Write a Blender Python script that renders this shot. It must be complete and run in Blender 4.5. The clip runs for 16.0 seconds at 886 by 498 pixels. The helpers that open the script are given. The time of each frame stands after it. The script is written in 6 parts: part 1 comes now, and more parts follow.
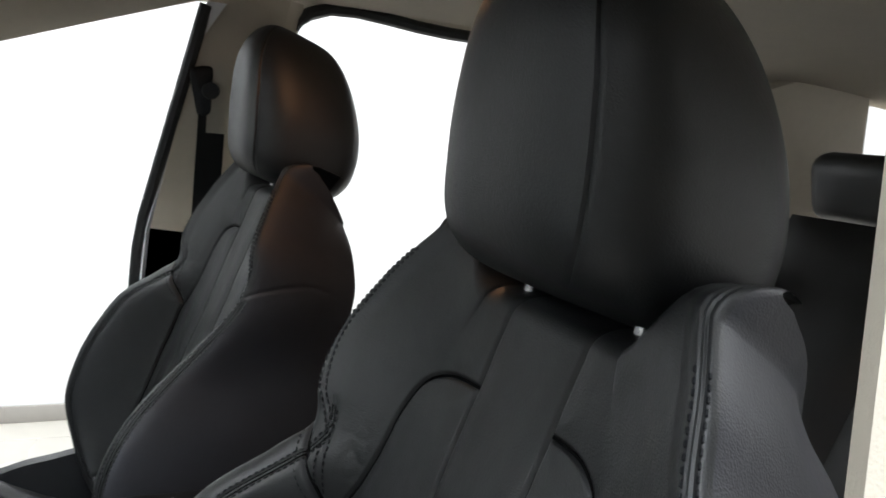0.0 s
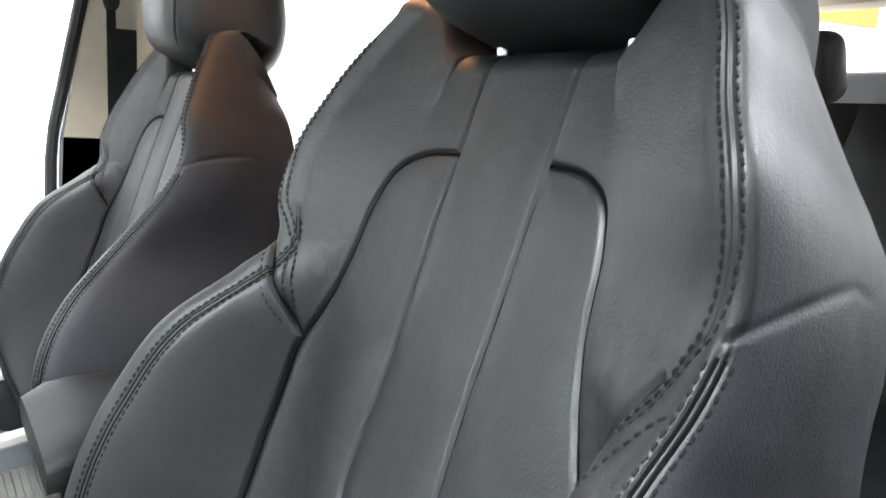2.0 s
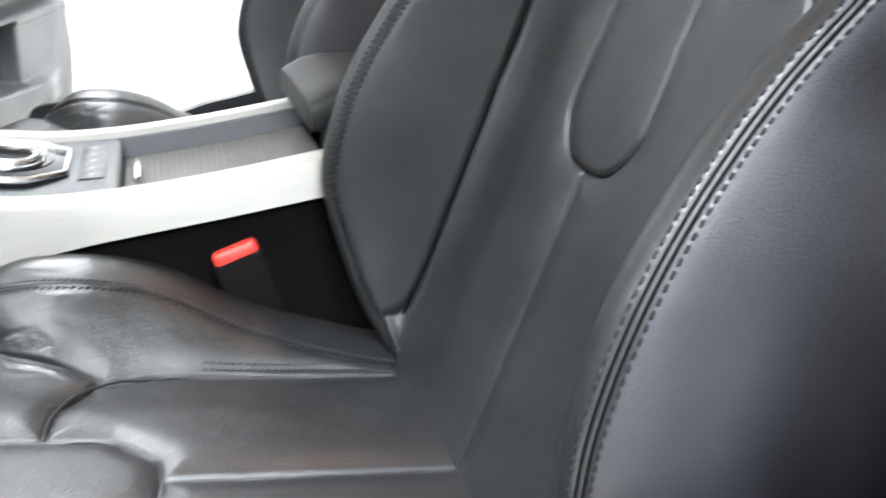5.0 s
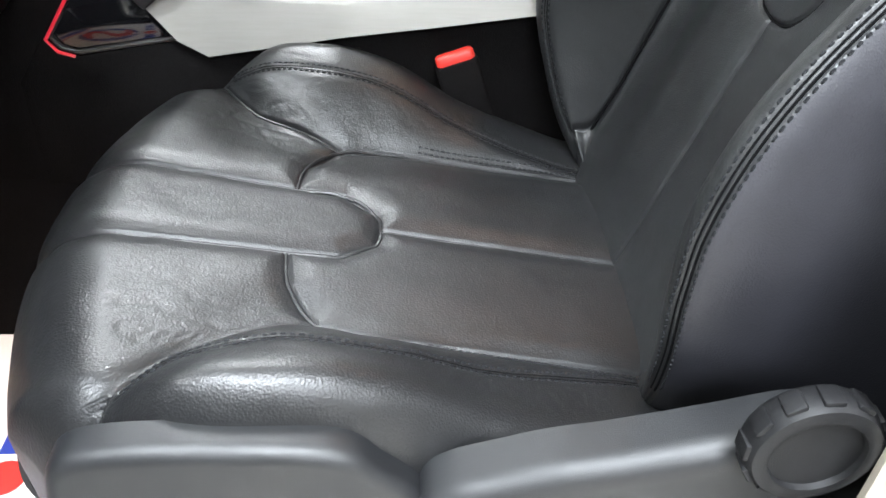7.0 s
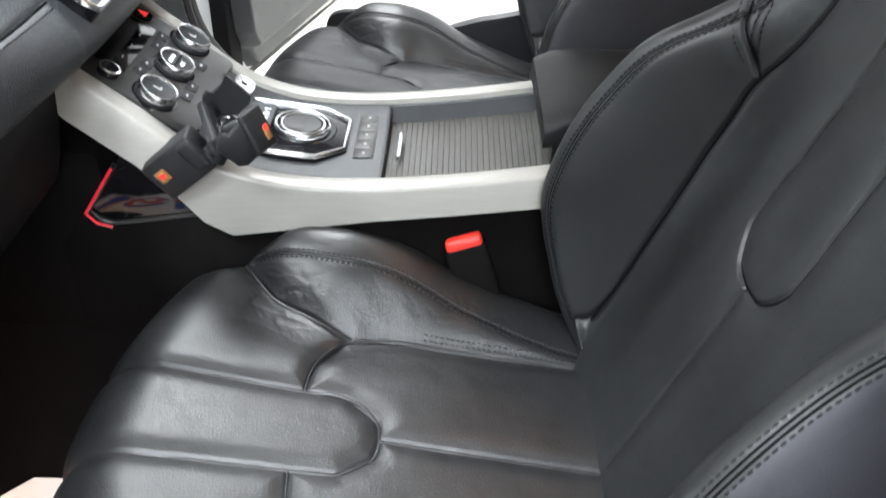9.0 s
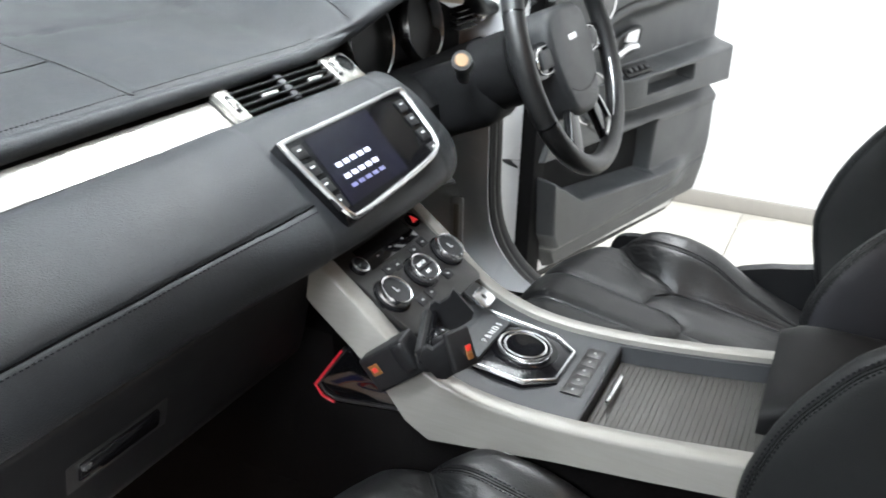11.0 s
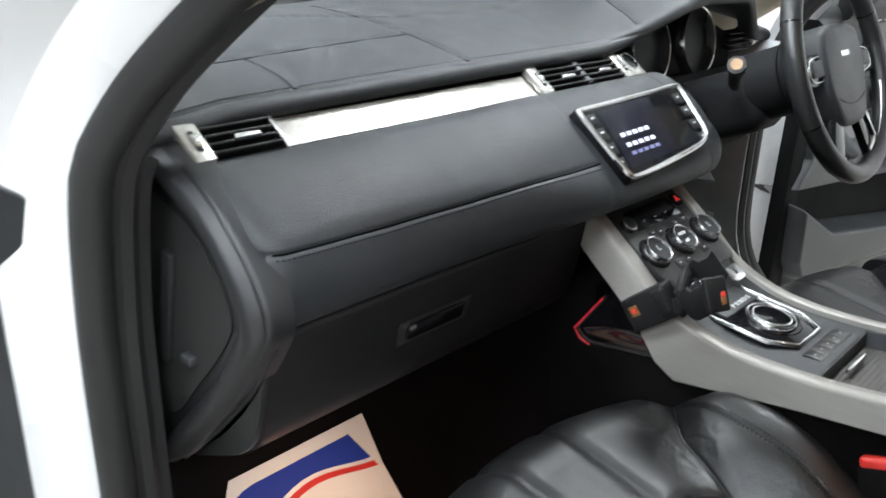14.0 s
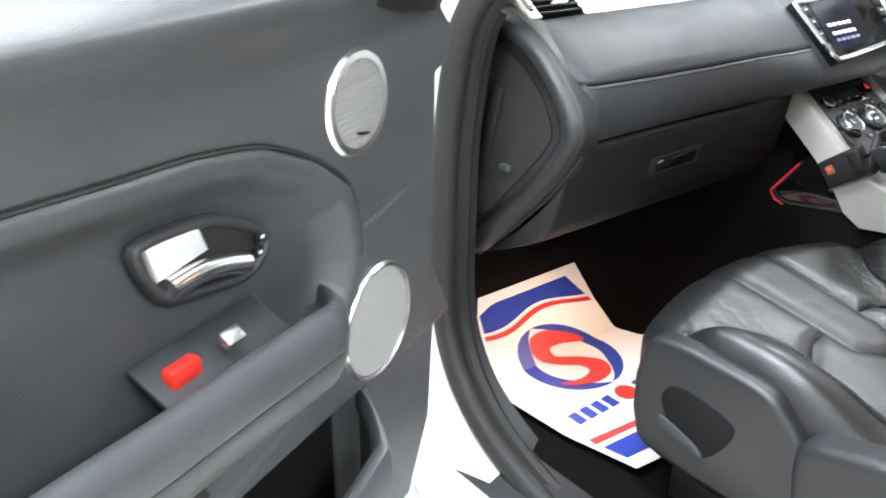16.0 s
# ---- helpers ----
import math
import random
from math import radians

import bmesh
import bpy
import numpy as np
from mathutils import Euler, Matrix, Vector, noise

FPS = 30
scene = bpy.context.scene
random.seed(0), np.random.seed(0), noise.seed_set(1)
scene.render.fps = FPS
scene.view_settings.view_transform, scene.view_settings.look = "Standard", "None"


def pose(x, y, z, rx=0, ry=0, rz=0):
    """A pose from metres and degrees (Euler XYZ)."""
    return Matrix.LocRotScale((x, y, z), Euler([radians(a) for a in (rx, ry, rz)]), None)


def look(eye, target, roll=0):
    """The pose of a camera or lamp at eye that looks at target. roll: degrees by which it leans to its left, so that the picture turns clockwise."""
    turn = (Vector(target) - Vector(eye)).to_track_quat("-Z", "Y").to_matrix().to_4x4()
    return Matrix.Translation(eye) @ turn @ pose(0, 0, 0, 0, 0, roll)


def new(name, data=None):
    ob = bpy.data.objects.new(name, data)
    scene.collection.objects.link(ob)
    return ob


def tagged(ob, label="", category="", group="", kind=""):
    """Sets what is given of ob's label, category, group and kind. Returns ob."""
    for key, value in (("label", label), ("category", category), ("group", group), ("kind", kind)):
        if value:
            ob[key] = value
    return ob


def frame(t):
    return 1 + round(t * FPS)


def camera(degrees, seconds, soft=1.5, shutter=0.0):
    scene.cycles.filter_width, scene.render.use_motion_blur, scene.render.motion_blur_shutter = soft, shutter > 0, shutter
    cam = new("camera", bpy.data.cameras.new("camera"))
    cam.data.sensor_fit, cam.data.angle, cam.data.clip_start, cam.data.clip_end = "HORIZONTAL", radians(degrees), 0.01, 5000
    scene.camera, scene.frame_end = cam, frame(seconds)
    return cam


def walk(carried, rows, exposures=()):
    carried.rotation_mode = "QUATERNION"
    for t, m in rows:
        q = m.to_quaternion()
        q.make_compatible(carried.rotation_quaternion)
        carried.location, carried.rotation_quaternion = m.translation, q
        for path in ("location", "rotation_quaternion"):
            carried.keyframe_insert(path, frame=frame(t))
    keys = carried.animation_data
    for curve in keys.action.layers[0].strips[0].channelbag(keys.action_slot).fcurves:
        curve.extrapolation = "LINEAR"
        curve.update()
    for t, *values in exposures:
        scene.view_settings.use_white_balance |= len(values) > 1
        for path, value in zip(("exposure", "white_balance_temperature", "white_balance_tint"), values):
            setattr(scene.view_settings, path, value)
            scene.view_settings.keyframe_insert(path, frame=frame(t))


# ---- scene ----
from itertools import product

# seconds, x, y, z in metres and the three turns in degrees
PATH = [
    (0.0, -0.8221, 0.2604, 1.3024, 82.13, -5.54, -115.79),
    (0.5, -0.8074, 0.2597, 1.2687, 82.69, -4.90, -119.90),
    (1.0, -0.7986, 0.2607, 1.2281, 82.16, -3.47, -122.21),
    (1.5, -0.7930, 0.2641, 1.1957, 81.19, -2.28, -122.50),
    (2.0, -0.7934, 0.2784, 1.1631, 80.32, -2.22, -121.98),
    (2.5, -0.7924, 0.2899, 1.1348, 78.14, -2.29, -122.00),
    (3.0, -0.7938, 0.3023, 1.1108, 76.08, -2.47, -122.12),
    (3.5, -0.8019, 0.3223, 1.0916, 73.45, -2.40, -122.54),
    (4.0, -0.8079, 0.3334, 1.0692, 71.74, -2.50, -122.04),
    (4.5, -0.8296, 0.3280, 1.0540, 69.99, -2.17, -118.37),
    (5.0, -0.8667, 0.3388, 1.0619, 66.40, -1.56, -108.61),
    (5.2, -0.8695, 0.3237, 1.0634, 64.20, -1.45, -103.80),
    (7.3, -0.9842, 0.3588, 1.1243, 53.12, -2.13, -92.38),
    (7.5, -0.9848, 0.3630, 1.1324, 53.05, -2.46, -92.12),
    (8.0, -0.9646, 0.3591, 1.1794, 51.73, -1.88, -91.68),
    (8.2, -0.9513, 0.3569, 1.2051, 51.33, -1.87, -91.55),
    (10.3, -0.8539, 0.1998, 1.3634, 62.62, -0.98, -74.97),
    (10.5, -0.8537, 0.1948, 1.3603, 63.62, -1.03, -71.57),
    (11.0, -0.8439, 0.1839, 1.3471, 65.47, -0.78, -63.42),
    (11.5, -0.8294, 0.1725, 1.3380, 66.68, 0.12, -58.00),
    (12.0, -0.8194, 0.1637, 1.3342, 67.58, 0.25, -53.58),
    (12.5, -0.8117, 0.1567, 1.3216, 68.08, -0.07, -50.26),
    (13.0, -0.8446, 0.1436, 1.3177, 68.37, -0.59, -48.73),
    (13.5, -0.9359, 0.1272, 1.3135, 68.62, -1.08, -47.83),
    (14.0, -1.0608, 0.1206, 1.2940, 68.83, -1.46, -46.99),
    (14.5, -1.1730, 0.1085, 1.2682, 68.60, -1.76, -45.88),
    (15.0, -1.2656, 0.0869, 1.2416, 68.29, -1.99, -44.59),
    (15.5, -1.3626, 0.0504, 1.2472, 66.33, -1.82, -42.37),
    (16.0, -1.4435, 0.0134, 1.2662, 65.03, -1.29, -38.89),
]
EXPOSURES = ((0.0, -0.6), (0.5, -0.55), (1.0, -0.25), (1.5, 0.35), (2.0, 1.05), (3.5, 1.25), (5.0, 0.88), (7.5, 0.45), (8.2, 0.48), (10.3, -0.12), (11.5, -0.45), (12.5, -0.75), (13.5, -0.7), (14.0, -0.62), (15.0, -0.15), (16.0, 0.1))
cam = camera(55.80, 16.0, soft=1.6, shutter=0.35)
walk(cam, [(t, pose(*p)) for t, *p in PATH], EXPOSURES)

# ---- world and lights ----
world = bpy.data.worlds.new("showroom_world")
scene.world = world
world.use_nodes = True
world.node_tree.nodes["Background"].inputs[0].default_value = (0.8, 0.85, 0.9, 1)
world.node_tree.nodes["Background"].inputs[1].default_value = 0.3


def lamp(name, eye, target, size, power, colour=(1, 1, 1), size_y=None):
    data = bpy.data.lights.new(name, "AREA")
    data.energy, data.color, data.size = power, colour, size
    if size_y:
        data.shape, data.size_y = "RECTANGLE", size_y
    ob = new(name, data)
    ob.matrix_world = look(eye, target)
    return ob


COOL = (0.92, 0.96, 1.0)
# lamps out of view, placed and powered until the tones matched
lamp("ceiling_lamp", (-1.7, 1.05, 3.15), (-1.7, 1.05, 0), 0.6, 120, (0.86, 0.93, 1.0), 0.6)
lamp("ceiling_lamp", (-1.7, 0.15, 3.15), (-1.7, 0.15, 0), 0.6, 120, (0.86, 0.93, 1.0), 0.6)
# added to brighten the passenger door's inner panel
lamp("ceiling_lamp", (-1.7, -2.6, 3.15), (-1.7, -2.6, 0), 1.2, 300, COOL, 1.2)
lamp("ceiling_lamp", (1.5, 0.75, 3.15), (1.5, 0.75, 0), 0.6, 85, COOL, 0.6)
lamp("ceiling_lamp", (1.8, -1.8, 3.15), (1.8, -1.8, 0), 1.2, 65, COOL, 1.2)
# added to brighten the wall beyond the windscreen
lamp("ceiling_lamp", (-0.3, 6.2, 3.15), (-0.3, 6.2, 0), 1.2, 160, COOL, 1.2)
lamp("ceiling_lamp", (0.2, -4.3, 3.15), (0.2, -4.3, 0), 1.2, 80, COOL, 1.2)
lamp("ceiling_lamp", (-0.6, 2.3, 3.15), (-0.6, 2.3, 0), 0.5, 75, COOL, 0.5)
# added to brighten the seat sides that face the doorway
lamp("ceiling_lamp", (-3.9, 0.1, 3.15), (-3.9, 0.1, 0), 1.4, 240, (0.86, 0.92, 1.0), 1.4)
# the car's own warm lamps: in the headlining and under the dashboard
lamp("dome_lamp", (0.0, -0.06, 1.515), (0.0, -0.06, 0), 0.10, 0.95, (1.0, 0.50, 0.24), 0.06)
lamp("footwell_lamp", (-0.42, 0.90, 0.69), (-0.44, 0.84, 0), 0.05, 0.55, (1.0, 0.66, 0.46), 0.03)

# ---- materials ----
def material(name, colour, rough=0.5, metal=0.0, vary=0.12, scale=60.0, bump=0.0, bump_scale=900.0,
             rough_vary=0.08, kind="noise", spec=0.5, coat=0.0, stretch=None, emit=None, emit_power=0.0, crease=0.0, crease_scale=150.0):
    """A principled surface whose colour and gloss vary at two scales, with a fine relief."""
    m = bpy.data.materials.new(name)
    m.use_nodes = True
    nt = m.node_tree
    b = nt.nodes["Principled BSDF"]
    link = nt.links.new
    co = nt.nodes.new("ShaderNodeTexCoord")
    mp = nt.nodes.new("ShaderNodeMapping")
    link(co.outputs["Object"], mp.inputs["Vector"])
    if stretch:
        mp.inputs["Scale"].default_value = stretch
    n1 = nt.nodes.new("ShaderNodeTexNoise")
    n1.inputs["Scale"].default_value, n1.inputs["Detail"].default_value = scale, 6
    n2 = nt.nodes.new("ShaderNodeTexNoise")
    n2.inputs["Scale"].default_value, n2.inputs["Detail"].default_value = scale / 12, 3
    for n in (n1, n2):
        link(mp.outputs[0], n.inputs["Vector"])
    add = nt.nodes.new("ShaderNodeMath")
    add.operation = "MULTIPLY_ADD"
    link(n1.outputs["Fac"], add.inputs[0])
    add.inputs[1].default_value = 0.5
    half = nt.nodes.new("ShaderNodeMath")
    half.operation = "MULTIPLY"
    link(n2.outputs["Fac"], half.inputs[0])
    half.inputs[1].default_value = 0.5
    link(half.outputs[0], add.inputs[2])
    ramp = nt.nodes.new("ShaderNodeMapRange")
    link(add.outputs[0], ramp.inputs["Value"])
    ramp.inputs["From Min"].default_value, ramp.inputs["From Max"].default_value = 0.3, 0.7
    mix = nt.nodes.new("ShaderNodeMix")
    mix.data_type = "RGBA"
    mix.inputs["A"].default_value = (*[c * (1 - vary) for c in colour], 1)
    mix.inputs["B"].default_value = (*[min(1, c * (1 + vary)) for c in colour], 1)
    link(ramp.outputs[0], mix.inputs["Factor"])
    link(mix.outputs["Result"], b.inputs["Base Color"])
    rr = nt.nodes.new("ShaderNodeMapRange")
    link(n2.outputs["Fac"], rr.inputs["Value"])
    rr.inputs["From Min"].default_value, rr.inputs["From Max"].default_value = 0.3, 0.7
    rr.inputs["To Min"].default_value = max(0.02, rough - rough_vary)
    rr.inputs["To Max"].default_value = min(1, rough + rough_vary)
    link(rr.outputs[0], b.inputs["Roughness"])
    b.inputs["Metallic"].default_value = metal
    b.inputs["Specular IOR Level"].default_value = spec
    b.inputs["Coat Weight"].default_value = coat
    b.inputs["Coat Roughness"].default_value = 0.05
    if bump:
        if kind == "grain":
            tex = nt.nodes.new("ShaderNodeTexVoronoi")
            tex.feature = "SMOOTH_F1"
            out = tex.outputs["Distance"]
        else:
            tex = nt.nodes.new("ShaderNodeTexNoise")
            tex.inputs["Detail"].default_value = 4
            out = tex.outputs["Fac"]
        tex.inputs["Scale"].default_value = bump_scale
        link(mp.outputs[0], tex.inputs["Vector"])
        bp = nt.nodes.new("ShaderNodeBump")
        bp.inputs["Strength"].default_value, bp.inputs["Distance"].default_value = bump, 0.001
        link(out, bp.inputs["Height"])
        if crease:
            # fine wrinkles over the grain
            t2 = nt.nodes.new("ShaderNodeTexNoise")
            t2.inputs["Scale"].default_value, t2.inputs["Detail"].default_value, t2.inputs["Distortion"].default_value = crease_scale, 5, 0.8
            link(mp.outputs[0], t2.inputs["Vector"])
            b2 = nt.nodes.new("ShaderNodeBump")
            b2.inputs["Strength"].default_value, b2.inputs["Distance"].default_value = crease, 0.002
            link(t2.outputs["Fac"], b2.inputs["Height"])
            link(bp.outputs[0], b2.inputs["Normal"])
            bp = b2
        link(bp.outputs[0], b.inputs["Normal"])
    if emit:
        b.inputs["Emission Color"].default_value = (*emit, 1)
        b.inputs["Emission Strength"].default_value = emit_power
    return m


LEATHER = material("black_leather", (0.0085, 0.009, 0.0096), 0.47, vary=0.2, scale=90, bump=0.22, bump_scale=900, kind="grain", rough_vary=0.07, crease=0.10, crease_scale=120)
LEATHER_WORN = material("worn_black_leather", (0.010, 0.0102, 0.0107), 0.40, vary=0.25, scale=50, bump=0.30, bump_scale=700, kind="grain", rough_vary=0.07, crease=0.06, crease_scale=150)
THREAD = material("dark_thread", (0.012, 0.0125, 0.014), 0.7, bump=0.3, spec=0.1)
DASH = material("soft_dash_skin", (0.016, 0.0178, 0.0205), 0.52, vary=0.15, scale=120, bump=0.5, bump_scale=800, kind="grain")
DASH_DARK = material("black_plastic", (0.009, 0.009, 0.0098), 0.55, vary=0.2, scale=140, bump=0.25, bump_scale=1200, spec=0.28)
GREY_PLASTIC = material("charcoal_plastic", (0.024, 0.0255, 0.028), 0.50, vary=0.12, scale=160, bump=0.35, bump_scale=1100)
DOOR_SKIN = material("charcoal_door_skin", (0.048, 0.052, 0.055), 0.40, vary=0.1, scale=120, bump=0.4, bump_scale=900, kind="grain")
ALU = material("brushed_aluminium", (0.66, 0.64, 0.60), 0.25, metal=0.8, vary=0.08, scale=260, bump=0.12, bump_scale=300, stretch=(0.08, 1.0, 1.0), rough_vary=0.06)
ALU_SIDE = material("satin_aluminium", (0.262, 0.25, 0.23), 0.46, metal=0.28, vary=0.08, scale=260, bump=0.12, bump_scale=300, stretch=(1.0, 0.08, 1.0), rough_vary=0.06, spec=0.4)
SELECTOR = material("selector_black", (0.006, 0.006, 0.007), 0.10, vary=0.2, rough_vary=0.03, spec=0.16)
ARM_LEATHER = material("dull_black_leather", (0.008, 0.008, 0.0085), 0.55, vary=0.2, scale=90, bump=0.2, bump_scale=900, kind="grain", spec=0.16)
SEAT_PLASTIC = material("black_seat_plastic", (0.0095, 0.0101, 0.0113), 0.45, vary=0.12, scale=160, bump=0.25, bump_scale=1300)
# matt vinyl, lighter and bluer for the light that falls in at the door
LIT_VINYL = material("bluelit_side_vinyl", (0.015, 0.015, 0.019), 0.60, vary=0.12, scale=80, bump=0.25, bump_scale=900, kind="grain", crease=0.05)
STALK_END = material("polished_stalk_end", (0.26, 0.17, 0.10), 0.22, metal=0.6, vary=0.05)
PLATE = material("bright_lock_plate", (0.85, 0.85, 0.86), 0.42, metal=0.55, vary=0.03)
TRAY = material("taupe_tray_plastic", (0.042, 0.039, 0.035), 0.5, vary=0.1, scale=160, bump=0.2, bump_scale=1200)
PANEL = material("dark_satin_panel", (0.014, 0.0132, 0.0128), 0.38, vary=0.1, scale=120, bump=0.1)
PRINT_GREY = material("grey_print", (0.30, 0.30, 0.30), 0.5, vary=0.02)
# shaded copy of the black plastic, for parts and hollows that lie in shade
SHADE_BLACK = material("shade_black_plastic", (0.006, 0.006, 0.0065), 0.7, vary=0.2, scale=140, bump=0.2, spec=0.12)
CHROME = material("satin_chrome", (0.78, 0.78, 0.79), 0.24, metal=1.0, vary=0.04, rough_vary=0.05)
GLOSS = material("piano_black", (0.006, 0.006, 0.007), 0.08, vary=0.2, rough_vary=0.03)
CARPET = material("black_carpet", (0.0055, 0.005, 0.005), 0.95, vary=0.4, scale=300, bump=1.0, bump_scale=700, spec=0.05)
TRIM_BEIGE = material("beige_trim", (0.50, 0.45, 0.37), 0.7, vary=0.05, scale=60, bump=0.3, bump_scale=900)
HEADLINING = material("beige_headlining", (0.52, 0.47, 0.39), 0.9, vary=0.06, scale=200, bump=0.5, bump_scale=1500)
PAINT = material("white_car_paint", (0.78, 0.79, 0.80), 0.25, vary=0.02, coat=0.6, rough_vary=0.05)
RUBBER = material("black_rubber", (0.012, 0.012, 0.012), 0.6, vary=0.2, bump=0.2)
WALL = material("white_wall_paint", (0.82, 0.82, 0.82), 0.85, vary=0.02, scale=8, bump=0.1, bump_scale=300)
SKIRTING = material("grey_skirting", (0.36, 0.34, 0.31), 0.5, vary=0.06, scale=20)
TILE = material("cream_floor_tile", (0.62, 0.59, 0.53), 0.30, vary=0.06, scale=12, rough_vary=0.08)
GROUT = material("grey_grout", (0.36, 0.34, 0.31), 0.9, vary=0.1)
CEILING = material("white_ceiling", (0.78, 0.78, 0.78), 0.9, vary=0.02)
MAT_PAPER = material("white_mat_paper", (0.78, 0.74, 0.70), 0.55, vary=0.03, scale=30, bump=0.15, bump_scale=200)
PRINT_BLUE = material("blue_print", (0.02, 0.045, 0.30), 0.5, vary=0.05)
PRINT_RED = material("red_print", (0.62, 0.035, 0.03), 0.5, vary=0.05)
RED_BUTTON = material("red_plastic", (0.62, 0.03, 0.02), 0.4, vary=0.08)
WHITE_PRINT = material("white_print", (0.75, 0.75, 0.75), 0.5, vary=0.02)
RED_GLOW = material("red_light_strip", (0.4, 0.01, 0.02), 0.3, emit=(1.0, 0.05, 0.08), emit_power=0.28)
# near-black that stands in for the shade deep in sewn grooves
SEAM_SHADE = material("seam_shade", (0.003, 0.003, 0.0033), 0.9, vary=0.1, spec=0.05)
DIAL = material("matt_black_dial", (0.004, 0.004, 0.0045), 0.5, vary=0.1, spec=0.15)
GRILLE = material("grey_speaker_grille", (0.22, 0.22, 0.22), 0.6, vary=0.1, scale=400)
DISPLAY = material("screen_display", (0.006, 0.006, 0.011), 0.16, emit=(0.014, 0.013, 0.028), emit_power=0.3)
GLYPH = material("screen_glyph", (0.5, 0.5, 0.6), 0.3, emit=(0.8, 0.82, 1.0), emit_power=0.55)
GLYPH_DIM = material("screen_glyph_dim", (0.1, 0.1, 0.2), 0.3, emit=(0.35, 0.36, 0.6), emit_power=0.35)
HAZARD = material("hazard_red", (0.5, 0.02, 0.02), 0.3, emit=(1.0, 0.05, 0.05), emit_power=0.5)
ORANGE = material("orange_board", (0.75, 0.22, 0.05), 0.6, vary=0.05)
AMBER = material("amber_lens", (0.22, 0.10, 0.035), 0.25, vary=0.3, scale=900)


def glass_material():
    m = bpy.data.materials.new("window_glass")
    m.use_nodes = True
    b = m.node_tree.nodes["Principled BSDF"]
    b.inputs["Base Color"].default_value = (0.92, 0.96, 0.95, 1)
    b.inputs["Roughness"].default_value = 0.02
    b.inputs["Transmission Weight"].default_value = 1.0
    b.inputs["IOR"].default_value = 1.05
    return m


GLASS = glass_material()


# ---- shape helpers ----
def mesh_of(bm, name, smooth=True):
    bmesh.ops.recalc_face_normals(bm, faces=bm.faces)
    me = bpy.data.meshes.new(name)
    bm.to_mesh(me)
    bm.free()
    if smooth:
        me.polygons.foreach_set("use_smooth", [True] * len(me.polygons))
        me.set_sharp_from_angle(angle=radians(42))
    return me


def part(name, bm, mat, parent=None, label="", smooth=True):
    me = bm if isinstance(bm, bpy.types.Mesh) else mesh_of(bm, name, smooth)
    if not me.materials:
        me.materials.append(mat)
    ob = new(name, me)
    if parent:
        ob.parent = parent
    if label:
        ob["label"] = label
    return ob


def thing(name, label, category, at=(0, 0, 0), group="", kind=""):
    ob = tagged(new(name), label, category, group, kind)
    ob.location = at
    return ob


def under(ob, parent):
    """Hang ob below parent without moving it."""
    ob.parent = parent
    ob.matrix_parent_inverse = Matrix.Translation(-parent.location)
    return ob


def block(size, at=(0, 0, 0), bevel=0.004, turn=(0, 0, 0), segments=2):
    bm = bmesh.new()
    bmesh.ops.create_cube(bm, size=1)
    bmesh.ops.scale(bm, vec=size, verts=bm.verts)
    if bevel:
        bmesh.ops.bevel(bm, geom=bm.edges[:], offset=min(bevel, 0.45 * min(size)), segments=segments, affect="EDGES", profile=0.5)
    bm.transform(pose(*at, *turn))
    return bm


def grid_bm(points, close_u=False, close_v=False, caps=False):
    """A surface through a table of points; caps closes the two end rows."""
    bm = bmesh.new()
    rows = [[bm.verts.new(p) for p in row] for row in points]
    nr, nc = len(rows), len(rows[0])
    for i in range(nr if close_v else nr - 1):
        for j in range(nc if close_u else nc - 1):
            a, b = rows[i], rows[(i + 1) % nr]
            bm.faces.new((a[j], a[(j + 1) % nc], b[(j + 1) % nc], b[j]))
    if caps:
        bm.faces.new(rows[0][::-1])
        bm.faces.new(rows[-1])
    return bm


def grid_mesh(name, pts, close_u=False, smooth=True):
    """The same for large tables (an array of rows x columns x 3)."""
    pts = np.asarray(pts, float)
    nr, nc = pts.shape[:2]
    idx = np.arange(nr * nc).reshape(nr, nc)
    if close_u:
        idx = np.concatenate([idx, idx[:, :1]], 1)
    quads = np.stack([idx[:-1, :-1], idx[:-1, 1:], idx[1:, 1:], idx[1:, :-1]], -1).reshape(-1, 4)
    me = bpy.data.meshes.new(name)
    me.from_pydata(pts.reshape(-1, 3).tolist(), [], quads.tolist())
    me.update()
    if smooth:
        me.polygons.foreach_set("use_smooth", [True] * len(me.polygons))
    return me


def prism(outline, depth, to_world, bevel=0.003, segments=2):
    """An outline of (a, b) pushed depth along its third axis, laid into the world by a matrix."""
    bm = bmesh.new()
    low = [bm.verts.new((a, b, 0)) for a, b in outline]
    face = bm.faces.new(low)
    made = bmesh.ops.extrude_face_region(bm, geom=[face])
    bmesh.ops.translate(bm, vec=(0, 0, depth), verts=[v for v in made["geom"] if isinstance(v, bmesh.types.BMVert)])
    bmesh.ops.recalc_face_normals(bm, faces=bm.faces)
    if bevel:
        rim = [e for e in bm.edges if abs(e.verts[0].co.z - e.verts[1].co.z) < 1e-6 and (e.verts[0].co.z > depth / 2) == (depth > 0)]
        bmesh.ops.bevel(bm, geom=rim, offset=bevel, segments=segments, affect="EDGES", profile=0.5)
    bm.transform(to_world)
    return bm


